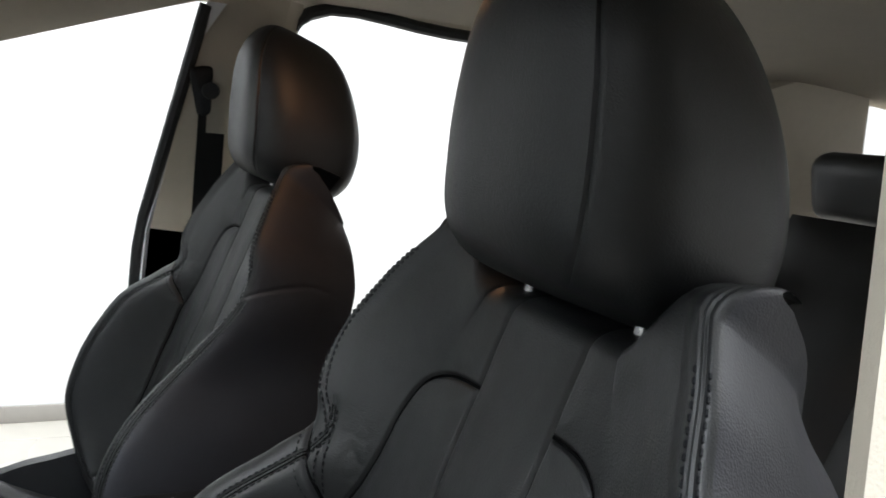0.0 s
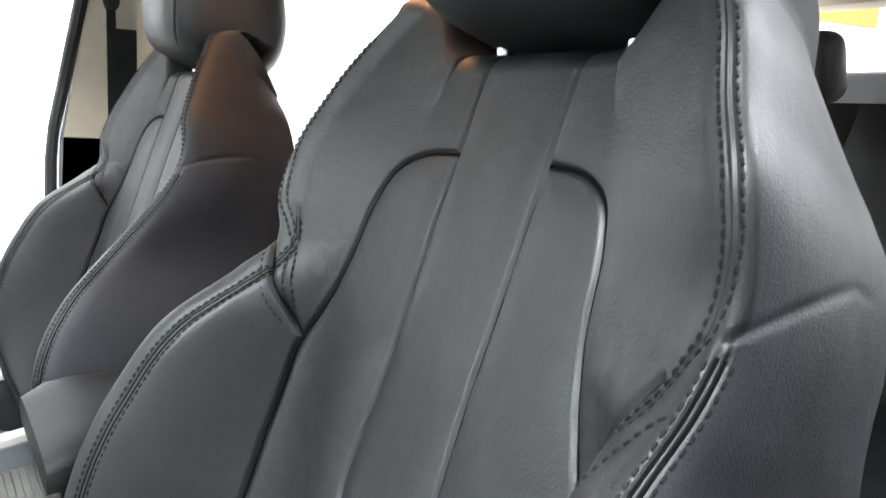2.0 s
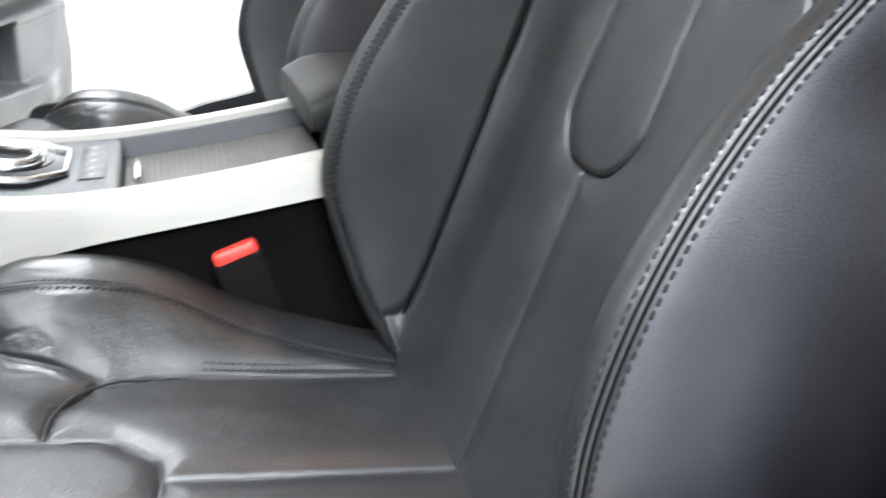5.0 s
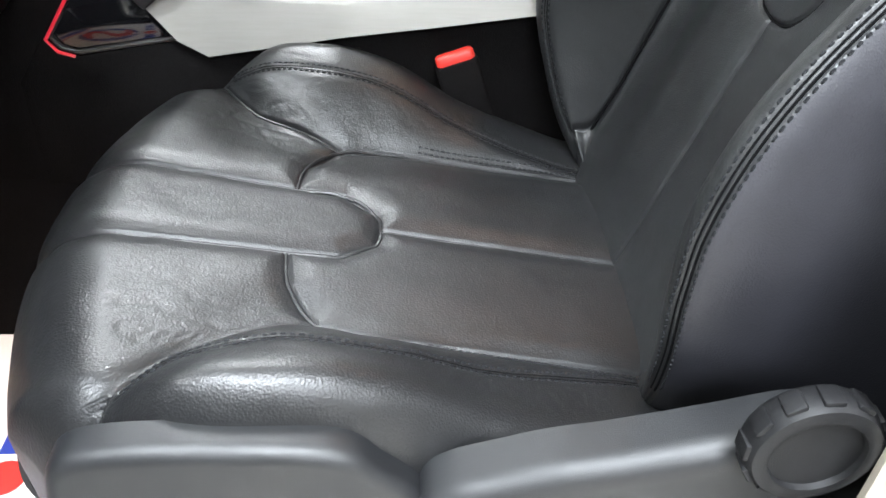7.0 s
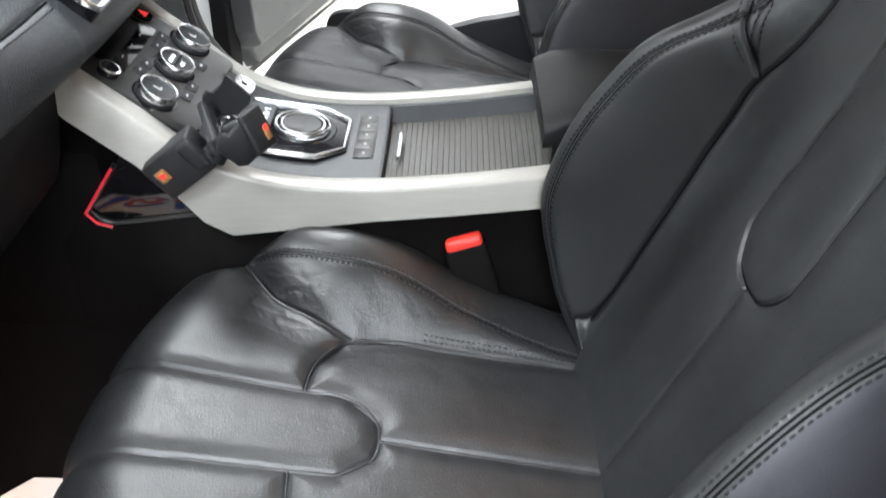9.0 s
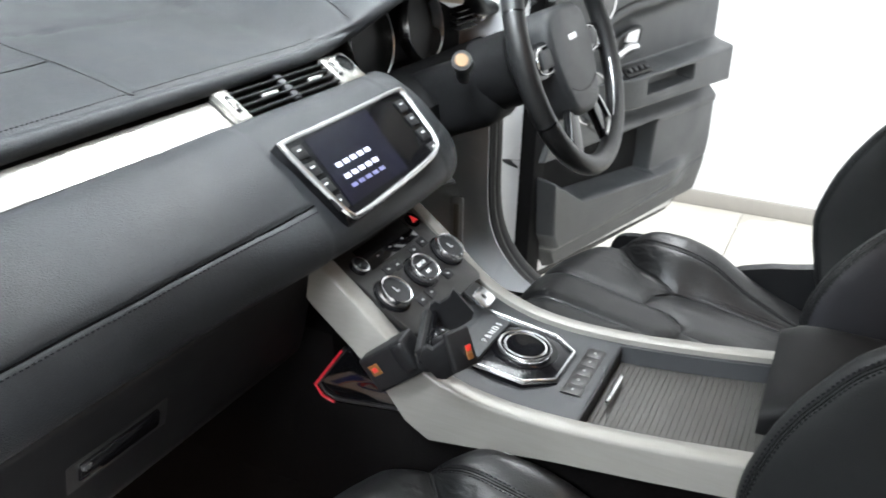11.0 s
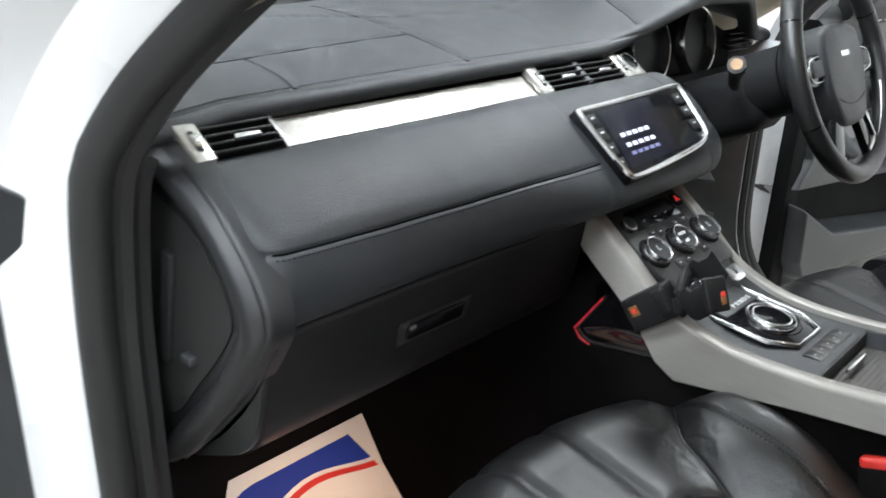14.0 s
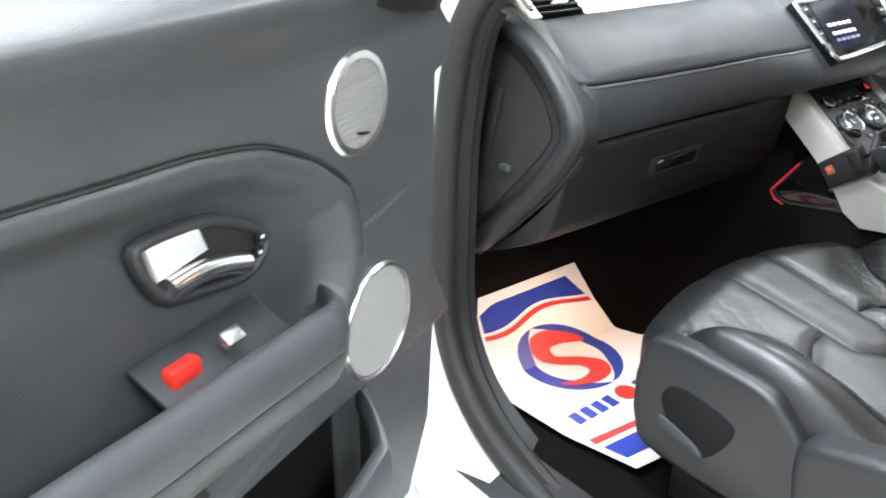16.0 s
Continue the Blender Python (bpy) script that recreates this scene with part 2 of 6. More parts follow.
def ring(outline, inset, depth, to_world, round_=0.0):
    """A frame between an outline and the same outline drawn in by inset."""
    c = np.mean(outline, axis=0)
    o = np.array(outline, float)
    n = len(o)
    inner = []
    for i in range(n):
        d0 = o[i] - o[i - 1]
        d1 = o[(i + 1) % n] - o[i]
        n0 = np.array([-d0[1], d0[0]]) / (np.linalg.norm(d0) + 1e-9)
        n1 = np.array([-d1[1], d1[0]]) / (np.linalg.norm(d1) + 1e-9)
        m = n0 + n1
        m /= np.linalg.norm(m) + 1e-9
        m *= inset / max(0.35, m @ n0)
        if m @ (c - o[i]) < 0:
            m = -m
        inner.append(o[i] + m)
    rows = []
    for k in range(9):
        w = k / 8
        lift = depth * math.sin(math.pi * min(1, max(0, w))) ** 0.5 if 0 < k < 8 else 0
        rows.append([(*((1 - w) * np.array(p) + w * np.array(q)), lift) for p, q in zip(o, inner)])
    bm = grid_bm(rows, close_u=True)
    bm.transform(to_world)
    return bm


def smooth_loop(points, cuts=6, closed=True):
    """A rounded line through points (Catmull-Rom)."""
    p = [np.array(q, float) for q in points]
    n = len(p)
    out = []
    for i in range(n if closed else n - 1):
        if closed:
            a, b, c, d = p[i - 1], p[i], p[(i + 1) % n], p[(i + 2) % n]
        else:
            a, b, c, d = p[max(0, i - 1)], p[i], p[i + 1], p[min(n - 1, i + 2)]
        for k in range(cuts):
            t = k / cuts
            out.append(0.5 * (2 * b + (c - a) * t + (2 * a - 5 * b + 4 * c - d) * t * t + (3 * b - a - 3 * c + d) * t ** 3))
    if not closed:
        out.append(p[-1])
    return out


def tube(points, radius, sides=10, closed=False, taper=None):
    """A round bar along a line of points."""
    p = [Vector(q) for q in points]
    n = len(p)
    bm = bmesh.new()
    rows, side = [], None
    for i in range(n):
        d = (p[(i + 1) % n] - p[i - 1]) if closed else (p[min(i + 1, n - 1)] - p[max(i - 1, 0)])
        d.normalize()
        if side is None:
            side = d.orthogonal().normalized()
        side = (side - d * side.dot(d)).normalized()
        up = d.cross(side)
        r = radius * (taper(i / max(1, n - 1)) if taper else 1)
        rows.append([bm.verts.new(p[i] + side * (r * math.cos(a)) + up * (r * math.sin(a))) for a in [2 * math.pi * k / sides for k in range(sides)]])
    for i in range(n if closed else n - 1):
        a, b = rows[i], rows[(i + 1) % n]
        for j in range(sides):
            bm.faces.new((a[j], a[(j + 1) % sides], b[(j + 1) % sides], b[j]))
    if not closed:
        bm.faces.new(rows[0][::-1])
        bm.faces.new(rows[-1])
    return bm


def lathe(profile, to_world, sides=40):
    """A turned shape from (radius, height) pairs round the local z axis."""
    rows = [[(r * math.cos(a), r * math.sin(a), h) for a in [2 * math.pi * k / sides for k in range(sides)]] for r, h in profile]
    solid = profile[0][0] < 0.002 and profile[-1][0] < 0.002
    bm = grid_bm(rows, close_u=True, close_v=not solid, caps=solid)
    bm.transform(to_world)
    return bm


def basis(origin, x_axis, z_axis):
    """A matrix whose local x lies along x_axis and whose local z lies nearest z_axis."""
    x = Vector(x_axis).normalized()
    z = Vector(z_axis)
    z = (z - x * z.dot(x)).normalized()
    y = z.cross(x)
    m = Matrix((x, y, z)).transposed().to_4x4()
    m.translation = origin
    return m


def stitches(points, normals, length=0.0042, width=0.0009, gap=0.0058):
    """Short raised threads laid along a line on a surface."""
    p = np.asarray(points, float)
    nn = np.asarray(normals, float)
    d = np.concatenate([[0], np.cumsum(np.linalg.norm(np.diff(p, axis=0), axis=1))])
    bm = bmesh.new()
    for s in np.arange(gap / 2, d[-1] - gap / 2, gap):
        c = np.array([np.interp(s, d, p[:, k]) for k in range(3)])
        e = np.array([np.interp(s + 0.001, d, p[:, k]) for k in range(3)])
        f = np.array([np.interp(s, d, nn[:, k]) for k in range(3)])
        m = basis(c + f / np.linalg.norm(f) * width * 0.35, e - c, f)
        rows = []
        for a, r in ((-0.5, 0.35), (-0.3, 1), (0.3, 1), (0.5, 0.35)):
            rows.append([m @ Vector((a * length, width * r * math.cos(q), width * r * math.sin(q) - (1 - r) * width)) for q in [2 * math.pi * k / 5 for k in range(5)]])
        vs = [[bm.verts.new(q) for q in row] for row in rows]
        for i in range(3):
            for j in range(5):
                bm.faces.new((vs[i][j], vs[i][(j + 1) % 5], vs[i + 1][(j + 1) % 5], vs[i + 1][j]))
    return bm


def lerp_table(v, xs, ys):
    """A smooth line through a small table."""
    v = np.asarray(v, float)
    xs, ys = np.asarray(xs, float), np.asarray(ys, float)
    m = np.gradient(ys, xs)
    i = np.clip(np.searchsorted(xs, v) - 1, 0, len(xs) - 2)
    h = xs[i + 1] - xs[i]
    t = np.clip((v - xs[i]) / h, 0, 1)
    return (ys[i] * (2 * t ** 3 - 3 * t ** 2 + 1) + m[i] * h * (t ** 3 - 2 * t ** 2 + t)
            + ys[i + 1] * (3 * t ** 2 - 2 * t ** 3) + m[i + 1] * h * (t ** 3 - t ** 2))


def line_distance(u, v, line):
    """How far the points (u, v) lie from a broken line."""
    best = np.full(np.shape(u), 9.0)
    for (a0, b0), (a1, b1) in zip(line[:-1], line[1:]):
        da, db = a1 - a0, b1 - b0
        t = np.clip(((u - a0) * da + (v - b0) * db) / (da * da + db * db + 1e-12), 0, 1)
        best = np.minimum(best, np.hypot(u - a0 - t * da, v - b0 - t * db))
    return best


# ---- the showroom ----
WALL_X, GROUND = 2.77, 0.0
TILE_SIZE = 0.60

ground = part("ground", block((14, 16, 0.20), (-1.2, 0.5, -0.107), 0), GROUT)
tagged(ground, "pale cream tiled showroom floor with grey grout", "floor", kind="structure")
for nm, sz, at in (("wall_east", (0.2, 16, 3.4), (WALL_X + 0.1, 0.5, 1.7)), ("wall_west", (0.2, 16, 3.4), (-8.1, 0.5, 1.7)),
                   ("wall_north", (11, 0.2, 3.4), (-2.7, 8.4, 1.7)), ("wall_south", (11, 0.2, 3.4), (-2.7, -6.6, 1.7))):
    w = part(nm, block(sz, at, 0), WALL)
    tagged(w, "plain white painted showroom wall", "wall", kind="structure")
sk = part("baseboard", block((0.018, 14.8, 0.068), (WALL_X - 0.009, 0.9, 0.034), 0.004), SKIRTING)
tagged(sk, "grey tiled skirting along the white wall", "baseboard", kind="structure")
ce = part("ceiling", block((11.2, 15.2, 0.2), (-2.65, 0.9, 3.4), 0), CEILING)
tagged(ce, "plain white showroom ceiling", "ceiling", kind="structure")
board = part("sign_board", block((0.03, 1.8, 0.22), (WALL_X - 0.017, -4.6, 1.93), 0.006), ORANGE)
tagged(board, "plain orange board on the white showroom wall", "sign")

# ---- the car's shell ----
shell = thing("car_body", "white painted car body with beige pillars and black door seals", "car body", (0, 0, 0.3), kind="structure")


def shell_part(name, bm, mat, label=""):
    return under(part(name, bm, mat, None, label), shell)


def strip_along(lines, thick=0.0):
    """A panel between rows of points, smoothed along its length."""
    return grid_bm([smooth_loop(l, 5, False) for l in lines])


def solid_strip(lines, depth):
    bm = strip_along(lines)
    bmesh.ops.solidify(bm, geom=bm.faces[:], thickness=depth)
    return bm


# floor pan: carpet that rises towards the front under the dashboard
rows = []
for x in np.linspace(-0.70, 0.70, 29):
    hump = 0.16 * max(0, 1 - (abs(x + 0.012) / 0.14) ** 4) ** 0.5 if abs(x + 0.012) < 0.14 else 0
    row = []
    for y, z in ((-1.9, 0.60), (-1.05, 0.56), (-1.0, 0.47), (-0.3, 0.45), (0.3, 0.45), (0.78, 0.455), (0.95, 0.48), (1.10, 0.56), (1.22, 0.68), (1.25, 0.85)):
        row.append((x, y, z + hump * (1 if y < 0.8 else 0.8)))
    rows.append(row)
shell_part("carpet", grid_bm(rows), CARPET, "black carpeted car floor")
shell_part("bulkhead", block((1.5, 0.04, 0.75), (0, 1.28, 0.75), 0.01), DASH_DARK)

for side, word in ((-1, "passenger"), (1, "driver")):
    def mir(p):
        return (p[0] * -side, p[1], p[2])

    def flip(bm):
        if side > 0:
            bmesh.ops.scale(bm, vec=(-1, 1, 1), verts=bm.verts)
        return bm

    # opening line of the doorway (y, z), from the cowl down and round to the pillar behind
    opening = smooth_loop([(0.10, 1.475), (0.30, 1.42), (0.52, 1.32), (0.70, 1.19), (0.785, 1.09), (0.818, 0.95), (0.822, 0.80), (0.815, 0.66),
                           (0.775, 0.575), (0.70, 0.518), (0.58, 0.48), (0.40, 0.465), (0.22, 0.463)], 6, False)
    # painted flange outside of the rubber seal: from the seal out to the wing
    ins, mid, out, out2 = [], [], [], []
    for i, (y, z) in enumerate(opening):
        a, b = opening[max(0, i - 1)], opening[min(len(opening) - 1, i + 1)]
        d = np.array(b) - np.array(a)
        d /= np.linalg.norm(d)
        nrm = np.array([-d[1], d[0]])
        if nrm[0] + nrm[1] * 0.2 < 0 and z > 0.6:
            nrm = -nrm
        if z <= 0.6 and nrm[1] > 0:
            nrm = -nrm
        lean = max(0, z - 1.08) * 0.42
        for lst, off, x in ((ins, 0.030, -0.735), (mid, 0.052, -0.785), (out, 0.085, -0.80), (out2, 0.10, -0.86)):
            lst.append((x + lean, y + nrm[0] * off, z + nrm[1] * off))
    shell_part("door_frame", flip(grid_bm([ins, mid, out, out2])), PAINT, "white painted door frame")
    seal_line = [(-0.752 + max(0, z - 1.08) * 0.42, y + 0.012, z) for y, z in opening]
    seal_line = [(p[0], q[1], q[2]) for p, q in zip(seal_line, [((a[0] + b[0]) / 2, (a[1] + b[1]) / 2, (a[2] + b[2]) / 2) for a, b in zip(ins, ins)])]
    shell_part("door_seal", flip(tube(seal_line, 0.019, 10)), RUBBER, "black rubber door seal")
    inner_line = [(p[0] + 0.028, p[1] - 0.004, p[2]) for p in seal_line]
    shell_part("door_seal", flip(tube(inner_line, 0.014, 8)), RUBBER, "black rubber door seal")
    # kick panel inside of the seal
    kick = [(-0.70 + max(0, z - 1.08) * 0.42, y + 0.02, z) for y, z in opening]
    kick2 = [(-0.66 + max(0, z - 1.08) * 0.42, y + 0.30, z) for y, z in opening]
    low = [i for i, (y, z) in enumerate(opening) if 0.5 < z < 1.1]
    shell_part("kick_panel", flip(grid_bm([[ins[i] for i in low], [kick[i] for i in low], [kick2[i] for i in low]])), DASH_DARK if side < 0 else PAINT, "black plastic kick panel" if side < 0 else "white painted hinge post")
    if side > 0:
        # black plastic end of the dashboard above the post, and a slotted plate on the post
        shell_part("post_plate", block((0.006, 0.030, 0.11), (0.686, 0.905, 0.645), 0.004, (0, 0, 4)), PAINT, "slotted white plate on the hinge post")
        shell_part("plate_slot", block((0.003, 0.012, 0.08), (0.6825, 0.905, 0.645), 0.003, (0, 0, 4)), SKIRTING)
    # sill tread inside of the doorway
    tread = [[(-0.80, y, 0.452), (-0.765, y, 0.468), (-0.735, y, 0.472), (-0.70, y, 0.47), (-0.68, y, 0.44)] for y in np.linspace(-0.3, 0.86, 12)]
    shell_part("sill_tread", flip(grid_bm(tread)), GREY_PLASTIC, "scuffed black plastic sill tread")
    sill = [[(-0.785, y, 0.455), (-0.83, y, 0.44), (-0.865, y, 0.40), (-0.87, y, 0.30), (-0.80, y, 0.26)] for y in np.linspace(-0.6, 0.95, 10)]
    shell_part("sill", flip(grid_bm(sill)), PAINT, "white painted door sill")
    # wing panel ahead of the door
    wing = [[(-0.86, y, z), (-0.90, y + 0.02, z)] for y, z in ((0.95, 0.30), (0.97, 0.6), (0.96, 0.9), (0.93, 1.08))]
    fender = [[(-0.80 - 0.08 * s, 0.90 + 0.9 * t, z) for t in np.linspace(0, 1, 6)] for z, s in ((0.35, 0.9), (0.7, 1.0), (0.95, 1.0), (1.05, 0.75), (1.09, 0.2))]
    shell_part("wing_panel", flip(grid_bm(fender)), PAINT, "white painted front wing")
    # A pillar: painted outside, beige inside
    ap = [[(-0.775 + k * 0.20, 1.02 - k * 0.92, 1.115 + 0.385 * k ** 0.8) for k in np.linspace(0, 1, 10)]]
    for dx, dy, dz in ((0.05, 0.10, 0.03), (0.11, 0.08, 0.03)):
        ap.append([(p[0] + dx * 0.8, p[1] + dy, p[2] + dz) for p in ap[0]])
    shell_part("a_pillar", flip(grid_bm(ap)), PAINT, "white painted windscreen pillar")
    ap_in = [[(p[0] + 0.035, p[1] - 0.10, p[2] - 0.02) for p in ap[0]], [(p[0] + 0.075, p[1] - 0.05, p[2] - 0.012) for p in ap[0]], [(p[0] + 0.085, p[1] + 0.05, p[2] + 0.01) for p in ap[0]]]
    shell_part("a_pillar_trim", flip(solid_strip(ap_in, 0.006)), TRIM_BEIGE, "beige pillar trim with a slotted grille")
    # B pillar: beige above, black below, white flange outside
    bp_up = [[(-0.700 + max(0, z - 1.08) * 0.12, y, z) for y in (0.075 - (z - 1.08) * 0.18, 0.03 - (z - 1.08) * 0.18, -0.06 - (z - 1.08) * 0.16, -0.10 - (z - 1.08) * 0.14)] for z in np.linspace(1.09, 1.50, 8)]
    for row in bp_up:
        row[1] = (row[1][0] + 0.03, row[1][1], row[1][2])
        row[2] = (row[2][0] + 0.03, row[2][1], row[2][2])
    bm = grid_bm(bp_up)
    bmesh.ops.solidify(bm, geom=bm.faces[:], thickness=0.012)
    shell_part("b_pillar_trim", flip(bm), TRIM_BEIGE, "beige plastic pillar trim")
    bp_lo = [[(-0.700, y, z) for y in (0.075 + (1.08 - z) * (0.20 if z > 1.08 else 0.04), 0.02, -0.08, -0.16)] for z in np.linspace(0.46, 1.09, 8)]
    bm = grid_bm(bp_lo)
    bmesh.ops.solidify(bm, geom=bm.faces[:], thickness=0.02)
    shell_part("b_pillar_base", flip(bm), DASH_DARK, "black plastic pillar base")
    flange = [[(x, 0.075 + (1.08 - z) * (0.20 if z > 1.08 else 0.04) + dy, z) for x, dy in ((-0.705 + max(0, z - 1.08) * 0.12, 0.004), (-0.735 + max(0, z - 1.08) * 0.25, 0.014), (-0.80 + max(0, z - 1.08) * 0.42, 0.0), (-0.815 + max(0, z - 1.08) * 0.42, -0.12))] for z in np.linspace(0.86, 1.48, 12)]
    foot = [[(x, 0.075 + (1.08 - z) * (0.20 if z > 1.08 else 0.04) + dy, z) for x, dy in ((-0.705, 0.004), (-0.735, 0.014), (-0.80, 0.0), (-0.815, -0.12))] for z in np.linspace(0.46, 0.86, 6)]
    shell_part("b_pillar_foot", flip(grid_bm(foot)), RUBBER, "black foot of the centre pillar")
    shell_part("b_pillar", flip(grid_bm(flange)), PAINT, "white painted centre pillar")
    shell_part("door_seal", flip(tube([(-0.72 + max(0, z - 1.08) * 0.2, 0.088 + (1.08 - z) * (0.20 if z > 1.08 else 0.04), z) for z in np.linspace(0.47, 1.475, 20)], 0.011, 8)), TRIM_BEIGE if side < 0 else RUBBER, "beige door seal" if side < 0 else "black rubber door seal")
    # side behind the pillar: lower panel, window frame, rear pillar
    deep = 1.08 if side < 0 else 0.50
    if side < 0:
        shell_part("rear_side_trim", flip(block((0.05, 1.35, 0.66), (-0.71, -0.83, 0.74), 0.015)), DASH_DARK, "black rear side trim")
    else:
        # the rear door on this side stands open
        shell_part("rear_sill", flip(block((0.10, 1.10, 0.05), (-0.74, -0.70, 0.45), 0.012)), PAINT, "white painted rear sill")
    shell_part("rear_pillar", flip(block((0.05, 0.42, 0.52), (-0.66, -1.42, 1.28), 0.02, (-20, 14, 0))), TRIM_BEIGE, "beige rear pillar trim")
    shell_part("window_seal", flip(tube(smooth_loop([(-0.655, -0.17, 1.487), (-0.665, -0.45, 1.492), (-0.665, -0.85, 1.485), (-0.675, -1.18, 1.43), (-0.705, -1.25, 1.20), (-0.72, -1.15, deep + 0.005), (-0.72, -0.6, deep), (-0.72, -0.16, deep), (-0.69, -0.145, 1.28)], 5), 0.012, 8, True)), RUBBER, "black window seal")
    shell_part("roof_rail", flip(solid_strip([[(-0.60, 0.6, 1.44), (-0.62, 0.1, 1.50), (-0.645, -0.5, 1.52), (-0.64, -1.4, 1.46)], [(-0.66, 0.6, 1.40), (-0.668, 0.1, 1.475), (-0.68, -0.5, 1.495), (-0.67, -1.4, 1.43)]], 0.02)), TRIM_BEIGE, "beige roof rail trim")
    shell_part("roof_side", flip(solid_strip([[(-0.66, 0.6, 1.41), (-0.67, 0.1, 1.49), (-0.685, -0.5, 1.51), (-0.68, -1.5, 1.44)], [(-0.55, 0.7, 1.50), (-0.55, 0.1, 1.57), (-0.55, -0.5, 1.60), (-0.55, -1.6, 1.54)]], 0.008)), PAINT, "white painted roof side")

# driver's seat belt on its pillar
belt = thing("seat_belt", "black seat belt hanging from the guide on the beige pillar", "seat belt", (0.66, 0.0, 1.10))
G0 = Vector((0.655, -0.005, 1.335))
bm = block((0.022, 0.052, 0.085), G0, 0.010, (-14, 0, 0), 3)
under(part("belt_guide", bm, DASH_DARK, None, "black plastic belt guide"), belt)
bm = tube([G0 + Vector((-0.014, 0.0, 0.0)), G0 + Vector((-0.026, 0.0, 0.0))], 0.014, 18)
under(part("guide_bolt_cover", bm, RUBBER), belt)
web = [[(0.648 - 0.004 * k, -0.012 + dy + 0.01 * k, 1.30 - 0.84 * k) for k in np.linspace(0, 1, 10)] for dy in (-0.023, 0.023)]
bm = grid_bm(web)
bmesh.ops.solidify(bm, geom=bm.faces[:], thickness=0.0016)
under(part("webbing", bm, RUBBER, None, "black woven belt"), belt)

# roof and headlining
roof = [[(x, y, 1.535 - 0.10 * (x / 0.66) ** 4 * 0.3 - 0.06 * ((y + 0.35) / 1.0) ** 2 * (1 if y > -0.35 else 0.35)) for y in np.linspace(0.42, -1.75, 14)] for x in np.linspace(-0.64, 0.64, 15)]
bm = grid_bm(roof)
bmesh.ops.solidify(bm, geom=bm.faces[:], thickness=0.01)
shell_part("headlining", bm, HEADLINING, "beige fabric headlining")
top = [[(x, y, z + 0.055) for x, y, z in row] for row in roof]
shell_part("roof_panel", grid_bm(top), PAINT, "white painted roof")
shell_part("dome_light", block((0.16, 0.10, 0.012), (0, 0.02, 1.526), 0.005), TRIM_BEIGE, "beige dome light in the headlining")
# rear hatch with its window
shell_part("hatch_panel", block((1.30, 0.05, 0.70), (0, -1.93, 0.95), 0.02), DASH_DARK, "black tailgate trim")
shell_part("hatch_header", block((1.25, 0.10, 0.06), (0, -1.74, 1.475), 0.02), TRIM_BEIGE, "beige tailgate header")
shell_part("bonnet", grid_bm([[(x, y, 1.06 - 0.10 * ((y - 1.25) / 0.9) ** 2 - 0.05 * (x / 0.75) ** 4) for y in np.linspace(1.32, 2.1, 6)] for x in np.linspace(-0.78, 0.78, 9)]), PAINT, "white painted bonnet")
shell_part("scuttle", block((1.44, 0.10, 0.02), (0, 1.34, 1.08), 0.004), RUBBER, "black plastic scuttle below the windscreen")
ws = part("windscreen", solid_strip([[(x, 1.46 - 0.24 * (x / 0.7) ** 2, 1.135), (x * 0.94, 0.93 - 0.10 * x * x, 1.335), (x * 0.86, 0.42, 1.49)] for x in np.linspace(-0.69, 0.69, 9)], 0.004), GLASS)
tagged(ws, "clear windscreen glass", "windscreen", kind="structure")
ws.visible_shadow = False

# ---- floor tiles, one by one where the camera can see them ----
def tile_mesh():
    bm = block((TILE_SIZE - 0.004, TILE_SIZE - 0.004, 0.012), (0, 0, 0), 0.0015, segments=1)
    me = mesh_of(bm, "tile", False)
    me.materials.append(TILE)
    return me


TILE_ME = tile_mesh()
for i, j in product(range(-8, 5), range(-10, 12)):
    t = new("tile", TILE_ME)
    t.parent = ground
    t.location = (0.62 + i * TILE_SIZE - 0.15, j * TILE_SIZE + 0.21, -0.006)


# ---- front seats ----
SEAT_X = 0.387
BACK_O = np.array([0.0, 0.163, 0.641])
BACK_S = np.array([0.0, -0.339, 0.941])
BACK_N = np.array([0.0, 0.941, 0.339])
CUSH_O = np.array([0.0, 0.133, 0.651])
CUSH_W = np.array([0.0, 0.984, 0.1775])
CUSH_N = np.array([0.0, -0.1775, 0.984])


def sheet_normals(p):
    du, dv = np.gradient(p, axis=1), np.gradient(p, axis=0)
    n = np.cross(du, dv)
    return n / (np.linalg.norm(n, axis=2, keepdims=True) + 1e-12)


def ripple(p, size):
    """Soft creases of worn leather."""
    rows, cols = np.arange(0, p.shape[0], 3), np.arange(0, p.shape[1], 3)
    few = np.array([[noise.fractal(Vector(p[r, c]) * size, 1.0, 2.0, 3) for c in cols] for r in rows])
    wide = np.array([np.interp(np.arange(p.shape[1]), cols, row) for row in few])
    return np.array([np.interp(np.arange(p.shape[0]), rows, col) for col in wide.T]).T


def run_from(p, s, at):
    """The length along each row from the place at (one a row) across the seat."""
    d = np.concatenate([np.zeros((p.shape[0], 1)), np.cumsum(np.linalg.norm(np.diff(p, axis=1), axis=2), axis=1)], 1)
    return d - np.array([np.interp(a, s, row) for a, row in zip(at, d)])[:, None]


def beside(p, n, s, at, shift, rows):
    """The line that runs shift metres beside a seam which lies at at (one a row)."""
    e = run_from(p[rows], s, at[rows])
    out = np.array([[np.interp(shift, a, q[:, k]) for k in range(3)] for a, q in zip(e, p[rows])])
    nor = np.array([[np.interp(shift, a, q[:, k]) for k in range(3)] for a, q in zip(e, n[rows])])
    return out, nor


